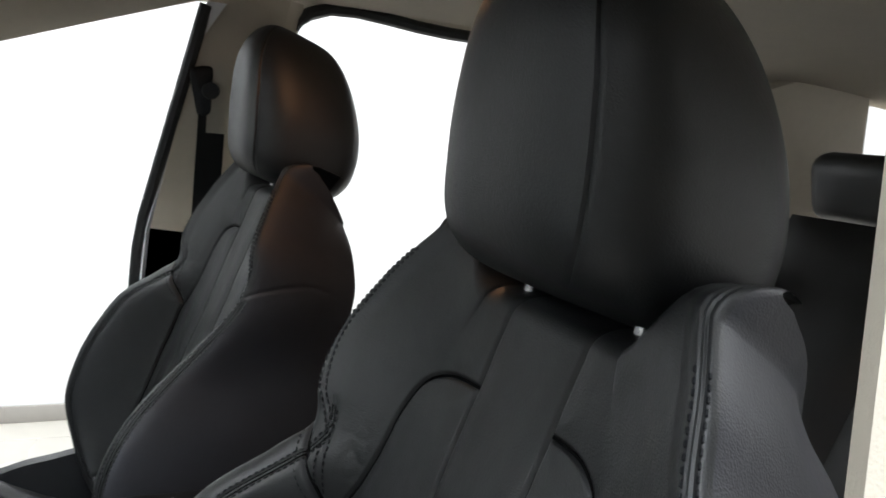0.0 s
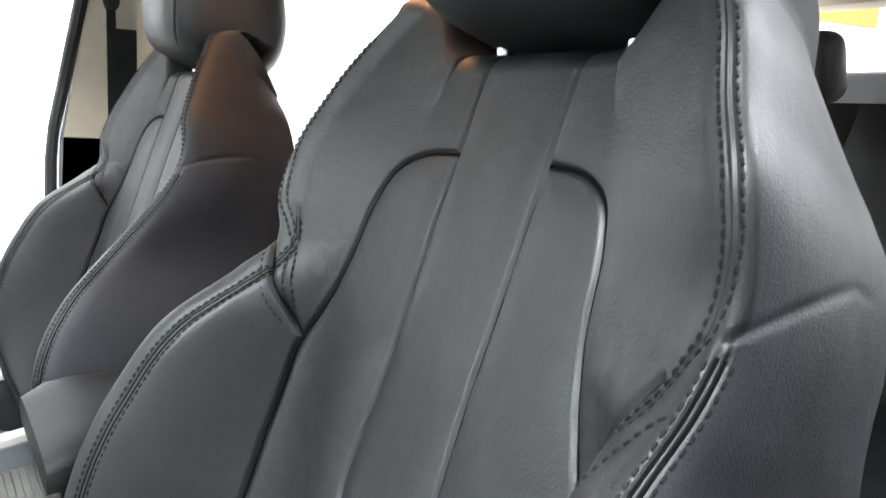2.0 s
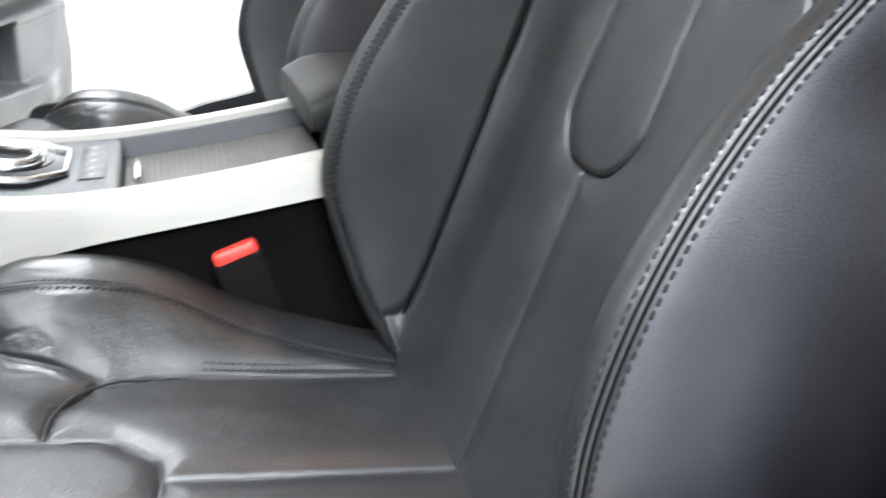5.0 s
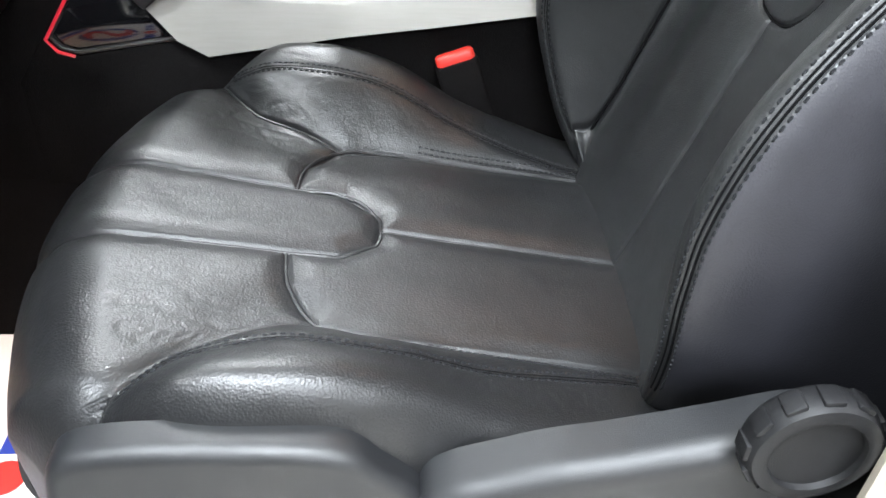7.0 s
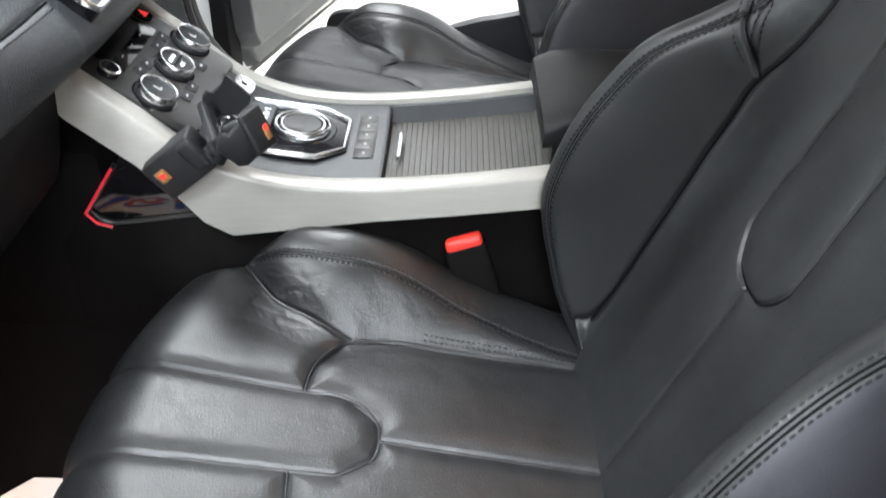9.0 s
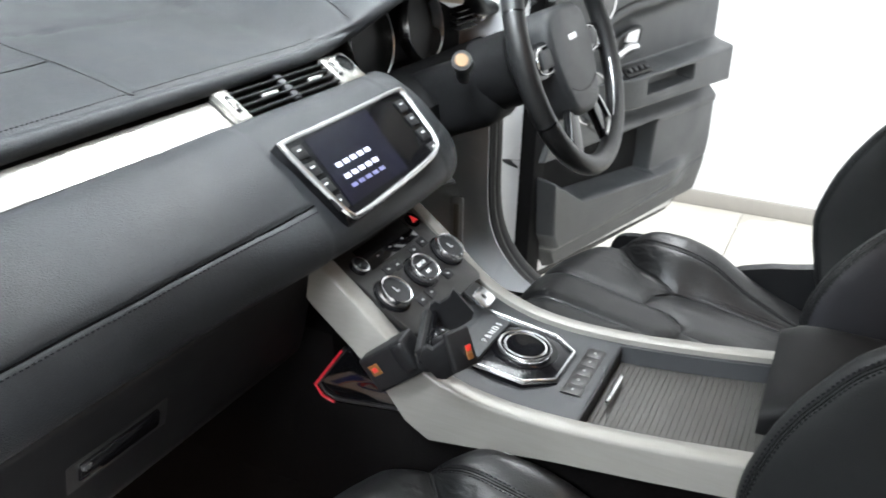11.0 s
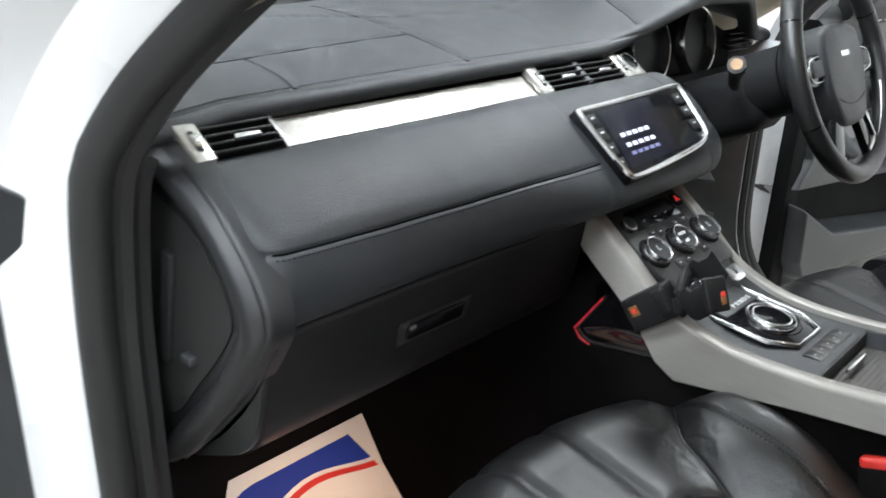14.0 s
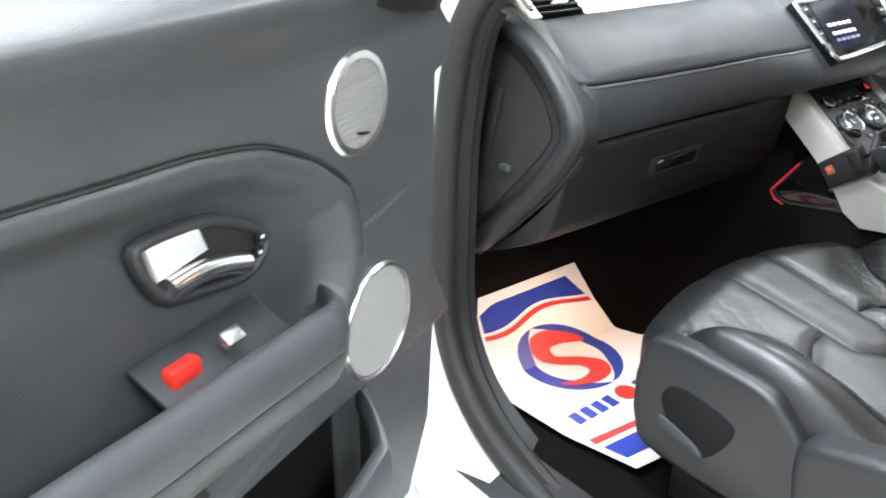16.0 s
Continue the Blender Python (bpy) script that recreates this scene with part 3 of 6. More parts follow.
def welt(e, depth=0.0012):
    """Two fine grooves with a narrow ridge between them, puffed on both sides."""
    return -depth * (np.exp(-((e - 0.0017) / 0.0011) ** 2) + np.exp(-((e + 0.0017) / 0.0011) ** 2)) - 0.0009 * np.exp(-(e / 0.006) ** 2)


def section(knots, us, hs, s):
    """Points across the seat for every row: us and hs are lists of arrays, one a knot."""
    a = np.abs(s)
    u = np.zeros((len(us[0]), len(s)))
    h = np.zeros_like(u)
    for r in range(len(us[0])):
        u[r] = lerp_table(a, knots, [k[r] for k in us])
        h[r] = lerp_table(a, knots, [k[r] for k in hs])
    return u * np.sign(s), h


def half_of(line, sgn):
    """Narrows the outer half of the pattern to fit the camera's view."""
    return line if sgn > 0 else [(a * (1 - 0.11 * min(1, max(0, (a - 0.05) / 0.05)) * min(1, max(0, (b - 0.30) / 0.05))), b) for a, b in line]


def seam_relief(u, v, seams, groove=0.0042, puff=0.0026, wide=0.0018, soft=0.012, lop=False):
    d = np.full(u.shape, 9.0)
    for line in seams:
        for sgn in (-1, 1):
            e = line_distance(u * sgn, v, half_of(line, sgn if lop else 1))
            d = np.minimum(d, np.where(u * sgn >= -1e-9, e, 9.0))
    return puff * (1 - np.exp(-(d / soft) ** 2)) - groove * np.exp(-(d / wide) ** 2)


BACK_SEAMS = [
    [(0.045, 0.60), (0.045, 0.50), (0.044, 0.40), (0.047, 0.315), (0.045, 0.290), (0.026, 0.267), (0.0, 0.262)],
    [(0.045, 0.524), (0.083, 0.521), (0.110, 0.508), (0.124, 0.478), (0.131, 0.440), (0.143, 0.405), (0.160, 0.368), (0.165, 0.33), (0.166, 0.20), (0.167, 0.0)],
    [(0.0, 0.262), (0.0, 0.0)],
    [(0.160, 0.368), (0.177, 0.400), (0.205, 0.438)],
]
BV = [0, .05, .10, .15, .20, .28, .35, .40, .43, .47, .52, .56, .60, .64]
B_UI = [.140, .158, .165, .165, .165, .165, .163, .150, .138, .128, .118, .108, .098, .085]
B_UE = [.160, .195, .220, .232, .236, .226, .207, .208, .211, .212, .205, .188, .174, .152]
B_HE = [.004, .030, .056, .080, .096, .090, .058, .038, .028, .022, .033, .031, .029, .022]
# the half farther from the camera, shaped apart to fit its view
B_UE_FAR = [.158, .194, .219, .236, .240, .237, .226, .211, .203, .212, .212, .200, .182, .156]
B_HE_FAR = [-.02, .030, .068, .095, .103, .098, .079, .046, .030, .034, .032, .027, .022, .016]
B_UB = [.178, .198, .210, .216, .216, .210, .203, .197, .194, .192, .187, .174, .158, .132]


def edge_tables(ue, he):
    """The rolled edge round its stitched line: before it, just past it and well behind it."""
    return [[e - .028 for e in ue], [h - .008 for h in he], ue, he, [e + .004 for e in ue], [h - .055 for h in he], B_UB, B_HB, [e + .005 for e in ue], [h - .012 for h in he]]


B_KNOTS = [0, .2, .42, .58, .72, .77, .87, 1.0]
B_HB = [-.153, -.154, -.155, -.153, -.150, -.145, -.138, -.132, -.128, -.124, -.118, -.110, -.100, -.085]
B_EDGE, B_EDGE_FAR = 0.715, 0.605
WING_V, WING_S = [0.368, 0.40, 0.43, 0.46, 0.50, 0.64], [0.43, 0.51, 0.60, 0.66, 0.685, 0.69]


def back_surface(nv=361, ns=561):
    v = np.linspace(0, 0.64, nv)
    s = np.linspace(-1, 1, ns)
    z = np.zeros(nv)
    u, h = np.zeros((nv, ns)), np.zeros((nv, ns))
    for pick_side, ue, he in ((s < 0, B_UE, B_HE), (s >= 0, B_UE_FAR, B_HE_FAR)):
        tab = [lerp_table(v, BV, t) for t in [B_UI] + edge_tables(ue, he)]
        u2, h2 = section(B_KNOTS, [z, z + 0.075, tab[0], tab[1], tab[3], tab[9], tab[5], tab[7]], [z - 0.002, z - 0.001, z + 0.003, tab[2], tab[4], tab[10], tab[6], tab[8]], s)
        u[:, pick_side], h[:, pick_side] = u2[:, pick_side], h2[:, pick_side]
    vv = np.repeat(v[:, None], ns, 1)
    dip = 0.018 + 0.042 * (1 - np.clip((np.abs(u) - 0.075) / 0.05, 0, 1) ** 2 * (3 - 2 * np.clip((np.abs(u) - 0.075) / 0.05, 0, 1)))
    k = np.clip((vv - 0.50) / 0.14, 0, 1)
    vv = vv - dip * k * k * (3 - 2 * k)
    vv = vv - 0.034 * np.clip((np.abs(s) - 0.50) / 0.50, 0, 1)[None, :] ** 2.6 * np.clip((vv - 0.42) / 0.2, 0, 1) ** 2
    p = BACK_O + u[..., None] * np.array([1.0, 0, 0]) + vv[..., None] * BACK_S + h[..., None] * BACK_N
    n = sheet_normals(p)
    front = np.clip((0.80 - np.abs(s)) / 0.1, 0, 1)[None, :]
    rel = seam_relief(u, vv, [smooth_loop(l, 4, False) for l in BACK_SEAMS], lop=True) * front
    a = np.abs(s)[None, :]
    low = np.clip((0.462 - vv) / 0.01, 0, 1)
    wing = np.interp(v, WING_V, WING_S)
    for sgn, edge in ((-1, B_EDGE), (1, B_EDGE_FAR)):
        half = (s * sgn > 0)[None, :]
        rel = rel + welt(run_from(p, s, np.full(nv, sgn * edge))) * low * half
        # the shoulder wing's own stitched edge
        rel = rel + welt(run_from(p, s, sgn * wing), 0.0018) * np.clip((vv - 0.36) / 0.02, 0, 1) * half
    # the fold where the bolster meets the wing
    fold = vv - 0.460 - 0.20 * np.clip(a - 0.71, 0, 0.2)
    rel = rel - 0.0015 * np.exp(-(fold / 0.0028) ** 2) * np.clip((a - 0.68) / 0.04, 0, 1) * np.clip((0.97 - a) / 0.1, 0, 1)
    crease = ripple(p, 18.0)
    rel = rel + 0.0022 * np.abs(ripple(p, 34.0)) * np.exp(-(((np.abs(u) - 0.150) / 0.022) ** 2 + ((vv - 0.425) / 0.035) ** 2))
    rel = rel + 0.0008 * crease
    flip = 1 if n[nv // 2, ns // 2] @ BACK_N > 0 else -1
    n = n * flip
    p = p + n * rel[..., None]
    # rounded top edge running back
    last, caps = p[-1], []
    for a in np.linspace(0.15, 1.0, 8) * math.pi / 2:
        hh = (last - BACK_O) @ BACK_N
        back = np.clip((0.86 - np.abs(s)) / 0.30, 0, 1)
        move = np.minimum(0, -0.060 - hh) * (1 - math.cos(a)) * back * back * (3 - 2 * back)
        caps.append(last + move[:, None] * BACK_N + (0.026 * math.sin(a) * np.clip((hh + 0.095) / 0.08, 0, 1))[:, None] * BACK_S)
    foot = [p[0] * np.array([1 - 0.1 * k, 1, 1]) - (0.11 * k) * BACK_S - 0.06 * k * BACK_N for k in (1.0, 0.6, 0.3)]
    return p, n, u, vv, s, np.concatenate([np.array(foot), p, np.array(caps)])


C_W = [-.06, .05, .16, .245, .31, .355, .40, .45, .50]
C_UI = [.145, .14, .136, .134, .135, .165, .20, .205, .20]
C_UT = [.150, .155, .178, .195, .20, .21, .22, .225, .22]
C_GT = [0, .002, .018, .043, .045, .034, .006, -.003, -.008]
C_UO = [.215, .22, .232, .242, .245, .245, .243, .24, .232]
C_GO = [-.01, .0, .02, .045, .047, .036, .0, -.012, -.02]
C_US = [.245, .25, .258, .264, .266, .264, .258, .25, .24]
CUSH_SEAMS = [
    [(0.056, 0.60), (0.054, 0.49), (0.050, 0.40), (0.047, 0.31), (0.045, 0.268), (0.022, 0.238), (0.0, 0.234)],
    [(0.047, 0.31), (0.086, 0.305), (0.125, 0.280), (0.134, 0.235), (0.135, 0.20), (0.137, 0.10), (0.142, -0.05)],
    [(0.262, 0.425), (0.225, 0.408), (0.205, 0.392), (0.17, 0.360), (0.140, 0.305), (0.128, 0.275)],
    [(0.0, 0.234), (0.0, -0.06)],
]
C_KNOTS = [0, .2, .42, .60, .74, .86, 1.0]


def cushion_surface(nw=341, ns=421):
    r = np.linspace(-0.06, 0.66, nw)
    s = np.linspace(-1, 1, ns)
    w_flat = np.clip(r, -0.06, 0.50)
    tab = [lerp_table(w_flat, C_W, t) for t in (C_UI, C_UT, C_GT, C_UO, C_GO, C_US)]
    z = np.zeros(nw)
    u, g = section(C_KNOTS, [z, z + 0.072, tab[0], tab[1], tab[3], tab[5], tab[5] - 0.006], [z + 0.002, z + 0.002, z, tab[2], tab[4], z - 0.035, z - 0.13], s)
    rr = np.repeat(r[:, None], ns, 1)
    rel = seam_relief(u, rr, CUSH_SEAMS, groove=0.0042, puff=0.0048) * np.clip((0.86 - np.abs(s)) / 0.08, 0, 1)[None, :]
    wf = 0.500 - 0.9 * u ** 2 - 0.9 * np.clip(np.abs(u) - 0.2, 0, 1)
    start = wf - 0.06
    th = np.clip((rr - start) / 0.065, 0, math.pi / 2)
    past = np.maximum(0, rr - start - 0.065 * math.pi / 2)
    ww = np.where(rr < start, rr, start + 0.065 * np.sin(th) - past * 0.25)
    gg = np.where(rr < start, g, np.minimum(g, g * np.cos(th)) - 0.065 * (1 - np.cos(th)) - past)
    gg = np.maximum(gg, -0.15)
    p = CUSH_O + u[..., None] * np.array([1.0, 0, 0]) + ww[..., None] * CUSH_W + gg[..., None] * CUSH_N
    n = sheet_normals(p)
    n = n * (1 if n[nw // 3, ns // 2] @ CUSH_N > 0 else -1)
    for sgn in (-1, 1):
        rel = rel + welt(run_from(p, s, np.full(nw, sgn * 0.60))) * np.clip((0.42 - rr) / 0.03, 0, 1) * (s * sgn > 0)[None, :]
    crease = ripple(p, 22.0)
    rel = rel + 0.0008 * crease
    # pulled folds that fan out from the front end of each bolster, and finer creases on the bolsters
    fan = np.abs(ripple(p * np.array([1.0, 0.35, 1.0]), 42.0))
    rel = rel - 0.0012 * np.maximum(0, 0.16 - fan) / 0.16 * np.exp(-(((np.abs(u) - 0.165) / 0.045) ** 2 + ((rr - 0.365) / 0.075) ** 2))
    fine = np.abs(ripple(p * np.array([0.6, 1.0, 1.0]), 70.0))
    rel = rel - 0.0005 * np.maximum(0, 0.14 - fine) / 0.14 * np.exp(-(((np.abs(u) - 0.185) / 0.03) ** 2 + ((rr - 0.15) / 0.12) ** 2))
    p = p + n * rel[..., None]
    return p, n, u, rr, s


BACK_P, BACK_NORM, BACK_U, BACK_VV, BACK_SS, BACK_ALL = back_surface()
CUSH_P, CUSH_NORM, CUSH_U, CUSH_R, CUSH_SS = cushion_surface()


HR_T = [0, .25, .5, .75, 1]
HR_W = [.1215, .1105, .1030, .0875, .0670]
HR_F = [.076, .083, .0985, .113, .119]
HR_B = [-.098, -.097, -.084, -.057, -.025]


def headrest_bm():
    """A padded block that leans forward and narrows upwards, with a sewn line at each front corner."""
    rows = []
    lo, hi, sides = 0.6020, 0.8076, 160
    for k in range(97):
        t = 0.5 + 0.5 * math.sin((-1 + 2 * k / 96) * math.pi / 2)
        w, f, b = (float(lerp_table(t, HR_T, q)) for q in (HR_W, HR_F, HR_B))
        e = max(0.0, 1 - abs(2 * t - 1) ** 3.0) ** (1 / 3.0)
        row = []
        for a in [2 * math.pi * i / sides for i in range(sides)]:
            c, q = math.cos(a), math.sin(a)
            x = math.copysign(abs(c) ** 0.62, c) * w * (0.3 + 0.7 * e)
            h = math.copysign(abs(q) ** 0.62, q)
            d = (min(abs(a - 0.86), abs(a - (math.pi - 0.86)))) * 0.10
            groove = 0.0026 * math.exp(-(d / 0.0026) ** 2) - 0.0016 * math.exp(-(d / 0.011) ** 2)
            x *= 1 - groove / w
            h = (f + b) / 2 + (f - b) / 2 * (0.35 + 0.65 * e) * h - groove * max(0, q)
            row.append(tuple(BACK_O + x * np.array([1.0, 0, 0]) + (lo + (hi - lo) * t) * BACK_S + h * BACK_N))
        rows.append(row)
    return grid_bm(rows, close_u=True, caps=True)


HEADREST_ME = mesh_of(headrest_bm(), "headrest")
HEADREST_ME.materials.append(LEATHER)
BACK_ME = grid_mesh("backrest", BACK_ALL)
BACK_ME.materials.append(LEATHER)
BACK_ME.materials.append(LIT_VINYL)
# the side panels behind the stitched edges are plainer, with the doorway's bluish light in their colour
BACK_ME.polygons.foreach_set("material_index", np.tile((np.abs(0.5 * (BACK_SS[1:] + BACK_SS[:-1])) > 0.735).astype(int), len(BACK_ALL) - 1))
CUSH_ME = grid_mesh("cushion", CUSH_P)
CUSH_ME.materials.append(LEATHER_WORN)


AX, = np.array([[1.0, 0, 0]])


def line_on(p, n, u, v, s, line, sgn, along, limit=0.80, mirror=True):
    """Where a line of (across, along) lies on a padded surface."""
    pts = np.array(smooth_loop(line, 10, False))
    cols = np.where((np.abs(s) < limit) & ((s * sgn > -0.01) if mirror else True))[0]
    uu, vv = np.abs(u[:, cols]), v[:, cols]
    out, nor = [], []
    for a, b in pts:
        k = np.unravel_index(np.argmin((uu - a) ** 2 + (vv - b) ** 2), uu.shape)
        c = cols[k[1]]
        out.append(p[k[0], c] + (a * sgn - u[k[0], c]) * AX + (b - v[k[0], c]) * along)
        nor.append(n[k[0], c])
    out, nor = np.array(out), np.array(nor)
    for _ in range(4):
        out[1:-1] = (out[:-2] + 2 * out[1:-1] + out[2:]) / 4
        nor[1:-1] = (nor[:-2] + 2 * nor[1:-1] + nor[2:]) / 4
    return out, nor


def stitch_meshes():
    out = []
    rows = np.linspace(0, 0.64, BACK_P.shape[0])
    for sgn in (-1, 1):
        edge = np.full(len(rows), -B_EDGE if sgn < 0 else B_EDGE_FAR)
        cush = np.full(CUSH_P.shape[0], sgn * 0.60)
        wing = sgn * np.interp(rows, WING_V, WING_S)
        for d in (-0.0052, 0.0052):
            out.append(stitches(*beside(BACK_P, BACK_NORM, BACK_SS, edge, d, np.where((rows > 0.06) & (rows < 0.455))[0])))
            out.append(stitches(*beside(CUSH_P, CUSH_NORM, CUSH_SS, cush, d, np.where((CUSH_R[:, 0] > 0.0) & (CUSH_R[:, 0] < 0.395))[0])))
            out.append(stitches(*beside(BACK_P, BACK_NORM, BACK_SS, wing, d, np.where((rows > 0.385) & (rows < 0.618))[0])))
        for d in (0.004, 0.009):
            q, w = line_on(CUSH_P, CUSH_NORM, CUSH_U, CUSH_R, CUSH_SS, [(0.137 + d, 0.20), (0.139 + d, 0.12), (0.142 + d, 0.03)], sgn, CUSH_W)
            out.append(stitches(q, w))
        q, w = line_on(BACK_P, BACK_NORM, BACK_U, BACK_VV, BACK_SS, [(0.170, 0.374), (0.187, 0.402), (0.206, 0.428)], sgn, BACK_S)
        out.append(stitches(q, w))
    made = []
    for i, bm in enumerate(out):
        me = mesh_of(bm, "stitching", False)
        me.materials.append(THREAD)
        made.append(me)
    return made


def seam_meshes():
    """Cords along the sewn grooves: near-black for the backrest's crevice shade, leather on the cushion."""
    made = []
    for p, n, u, v, s, along, lines, mat in ((BACK_P, BACK_NORM, BACK_U, BACK_VV, BACK_SS, BACK_S, BACK_SEAMS, SEAM_SHADE), (CUSH_P, CUSH_NORM, CUSH_U, CUSH_R, CUSH_SS, CUSH_W, [[q for q in l if q[1] < 0.43 and q[1] > -0.07] for l in CUSH_SEAMS], LEATHER_WORN)):
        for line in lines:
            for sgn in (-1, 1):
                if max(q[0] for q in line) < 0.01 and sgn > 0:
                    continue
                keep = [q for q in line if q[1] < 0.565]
                q, w = line_on(p, n, u, v, s, half_of(keep, sgn) if mat is SEAM_SHADE else keep, sgn, along)
                me = mesh_of(tube(q + w * (0.0002 if mat is SEAM_SHADE else 0.0010), 0.0017, 6), "seam")
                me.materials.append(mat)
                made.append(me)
    return made


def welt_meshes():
    """Thin near-black cords that draw the shade in the bolsters' double grooves."""
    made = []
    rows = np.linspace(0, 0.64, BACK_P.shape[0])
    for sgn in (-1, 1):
        edge = np.full(len(rows), -B_EDGE if sgn < 0 else B_EDGE_FAR)
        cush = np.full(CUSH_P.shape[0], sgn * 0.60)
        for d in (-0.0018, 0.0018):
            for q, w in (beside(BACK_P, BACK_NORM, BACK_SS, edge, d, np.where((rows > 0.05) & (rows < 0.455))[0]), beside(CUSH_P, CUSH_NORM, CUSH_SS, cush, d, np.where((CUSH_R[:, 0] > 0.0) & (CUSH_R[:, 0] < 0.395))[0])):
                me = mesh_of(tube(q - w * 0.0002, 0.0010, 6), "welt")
                me.materials.append(SEAM_SHADE)
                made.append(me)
    return made


STITCH_MES = stitch_meshes()
WELT_MES = welt_meshes()
SEAM_MES = seam_meshes()
CUSH_EXTRA = [me for me in STITCH_MES + SEAM_MES + WELT_MES if np.mean([v.co.z for v in me.vertices]) < 0.76 and np.mean([v.co.y for v in me.vertices]) > 0.19]


def front_seat(side, label):
    """side: -1 for the passenger's, 1 for the driver's."""
    x0 = side * SEAT_X
    # the driver's seat, its headrest and its lower parts are shifted to fit the camera's view
    seat = thing("front_seat", label, "car seat", (x0, 0.25 if side < 0 else 0.244, 0.45), "front seats")

    def p(name, bm, mat, lab=""):
        ob = part(name, bm, mat, seat, lab)
        low = 0.030 if side > 0 and (name in ("cushion", "side_trim", "lever_recess", "seat_lever", "recliner_cover", "recliner_knob", "knob_rib") or bm in CUSH_EXTRA) else 0.0
        ob.location = (0, -0.25 - (0.006 if side > 0 and name == "headrest" else 0.0), -0.45 - low)
        return ob

    p("backrest", BACK_ME, LEATHER, "black leather backrest with stitched seams")
    p("cushion", CUSH_ME, LEATHER_WORN, "creased black leather seat cushion")
    p("headrest", HEADREST_ME, LEATHER, "black leather headrest")
    for me in STITCH_MES:
        p("stitching", me, THREAD)
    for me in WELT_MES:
        p("welt", me, SEAM_SHADE)
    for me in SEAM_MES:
        p("seam", me, SEAM_SHADE)
    for u in (-0.062, 0.062):
        a = BACK_O + u * np.array([1.0, 0, 0]) + 0.54 * BACK_S - 0.04 * BACK_N
        b = BACK_O + u * np.array([1.0, 0, 0]) + 0.64 * BACK_S - 0.01 * BACK_N
        p("headrest_post", tube([a, b], 0.006, 10), CHROME, "chrome headrest post")
        p("post_collar", tube([BACK_O + u * np.array([1.0, 0, 0]) + 0.565 * BACK_S - 0.045 * BACK_N, BACK_O + u * np.array([1.0, 0, 0]) + 0.592 * BACK_S - 0.042 * BACK_N], 0.013, 12), DASH_DARK)
    rear = [[tuple(BACK_O + u * np.array([1.0, 0, 0]) + v * BACK_S + (hb - 0.02 * (1 - (u / w) ** 2)) * BACK_N) for u in np.linspace(-w, w, 13)]
            for v, w, hb in ((-0.02, .172, -.152), (0.1, .209, -.154), (0.2, .213, -.149), (0.3, .202, -.142), (0.4, .187, -.131), (0.48, .168, -.118), (0.56, .132, -.098))]
    p("back_panel", grid_bm(rear), DASH_DARK, "black plastic seat back panel")
    # plastic base outboard, drawn for the passenger's side and mirrored for the driver's
    out = side

    def m(bm):
        if out > 0:
            bmesh.ops.scale(bm, vec=(-1, 1, 1), verts=bm.verts)
        return bm

    frame_yz = Matrix(((0, 0, -1, -0.252), (1, 0, 0, 0), (0, 1, 0, 0), (0, 0, 0, 1)))
    trim = smooth_loop([(0.563, 0.640), (0.557, 0.700), (0.546, 0.728), (0.515, 0.738), (0.45, 0.739), (0.385, 0.733), (0.357, 0.712), (0.335, 0.690), (0.318, 0.66), (0.305, 0.62), (0.315, 0.580), (0.40, 0.564), (0.53, 0.568), (0.557, 0.60)], 5)
    p("side_trim", m(prism(trim, 0.026, frame_yz, 0.011, 4)), SEAT_PLASTIC, "charcoal plastic seat base trim")
    frame_in = frame_yz.copy()
    frame_in.translation = (-0.2785, 0, 0)
    # flat near-black sheet drawn for the shade inside the lever recess
    recess = smooth_loop([(0.514, 0.650), (0.508, 0.676), (0.48, 0.684), (0.43, 0.676), (0.412, 0.664), (0.425, 0.630), (0.448, 0.606), (0.485, 0.618)], 5)
    p("lever_recess", m(prism(recess, 0.0014, frame_in, 0.0008)), SHADE_BLACK, "flat near-black sheet for the shade in the lever recess")
    frame_lv = frame_yz.copy()
    frame_lv.translation = (-0.280, 0, 0)
    p("seat_lever", m(prism(smooth_loop([(0.512, 0.634), (0.485, 0.628), (0.452, 0.616), (0.448, 0.606), (0.485, 0.614), (0.510, 0.622)], 3), 0.004, frame_lv, 0.0015)), GREY_PLASTIC)
    cover = smooth_loop([(0.338, 0.685), (0.322, 0.706), (0.293, 0.717), (0.259, 0.727), (0.225, 0.733), (0.185, 0.742), (0.160, 0.748), (0.115, 0.758), (0.075, 0.748), (0.045, 0.70), (0.05, 0.62), (0.12, 0.575), (0.30, 0.560), (0.330, 0.62)], 5)
    p("recliner_cover", m(prism(cover, 0.038, frame_yz, 0.016, 4)), SEAT_PLASTIC, "charcoal plastic recliner cover")
    knob_at = Matrix.Translation((-0.289, 0.127, 0.765)) @ pose(0, 0, 0, 0, -90, 0)
    bm = lathe([(0.001, 0), (0.035, 0), (0.038, 0.004), (0.037, 0.015), (0.0345, 0.0195), (0.029, 0.021), (0.0265, 0.0205), (0.0255, 0.0170), (0.001, 0.0165)], knob_at, 48)
    p("recliner_knob", m(bm), DASH_DARK, "round black ribbed recliner knob")
    for k in range(12):
        a = 2 * math.pi * k / 12
        bm = block((0.012, 0.004, 0.014), (0, 0, 0), 0.0015, segments=2)
        bm.transform(knob_at @ Matrix.Translation((0.0368 * math.cos(a), 0.0368 * math.sin(a), 0.010)) @ pose(0, 0, 0, 0, 0, math.degrees(a) + 90))
        p("knob_rib", m(bm), DASH_DARK)
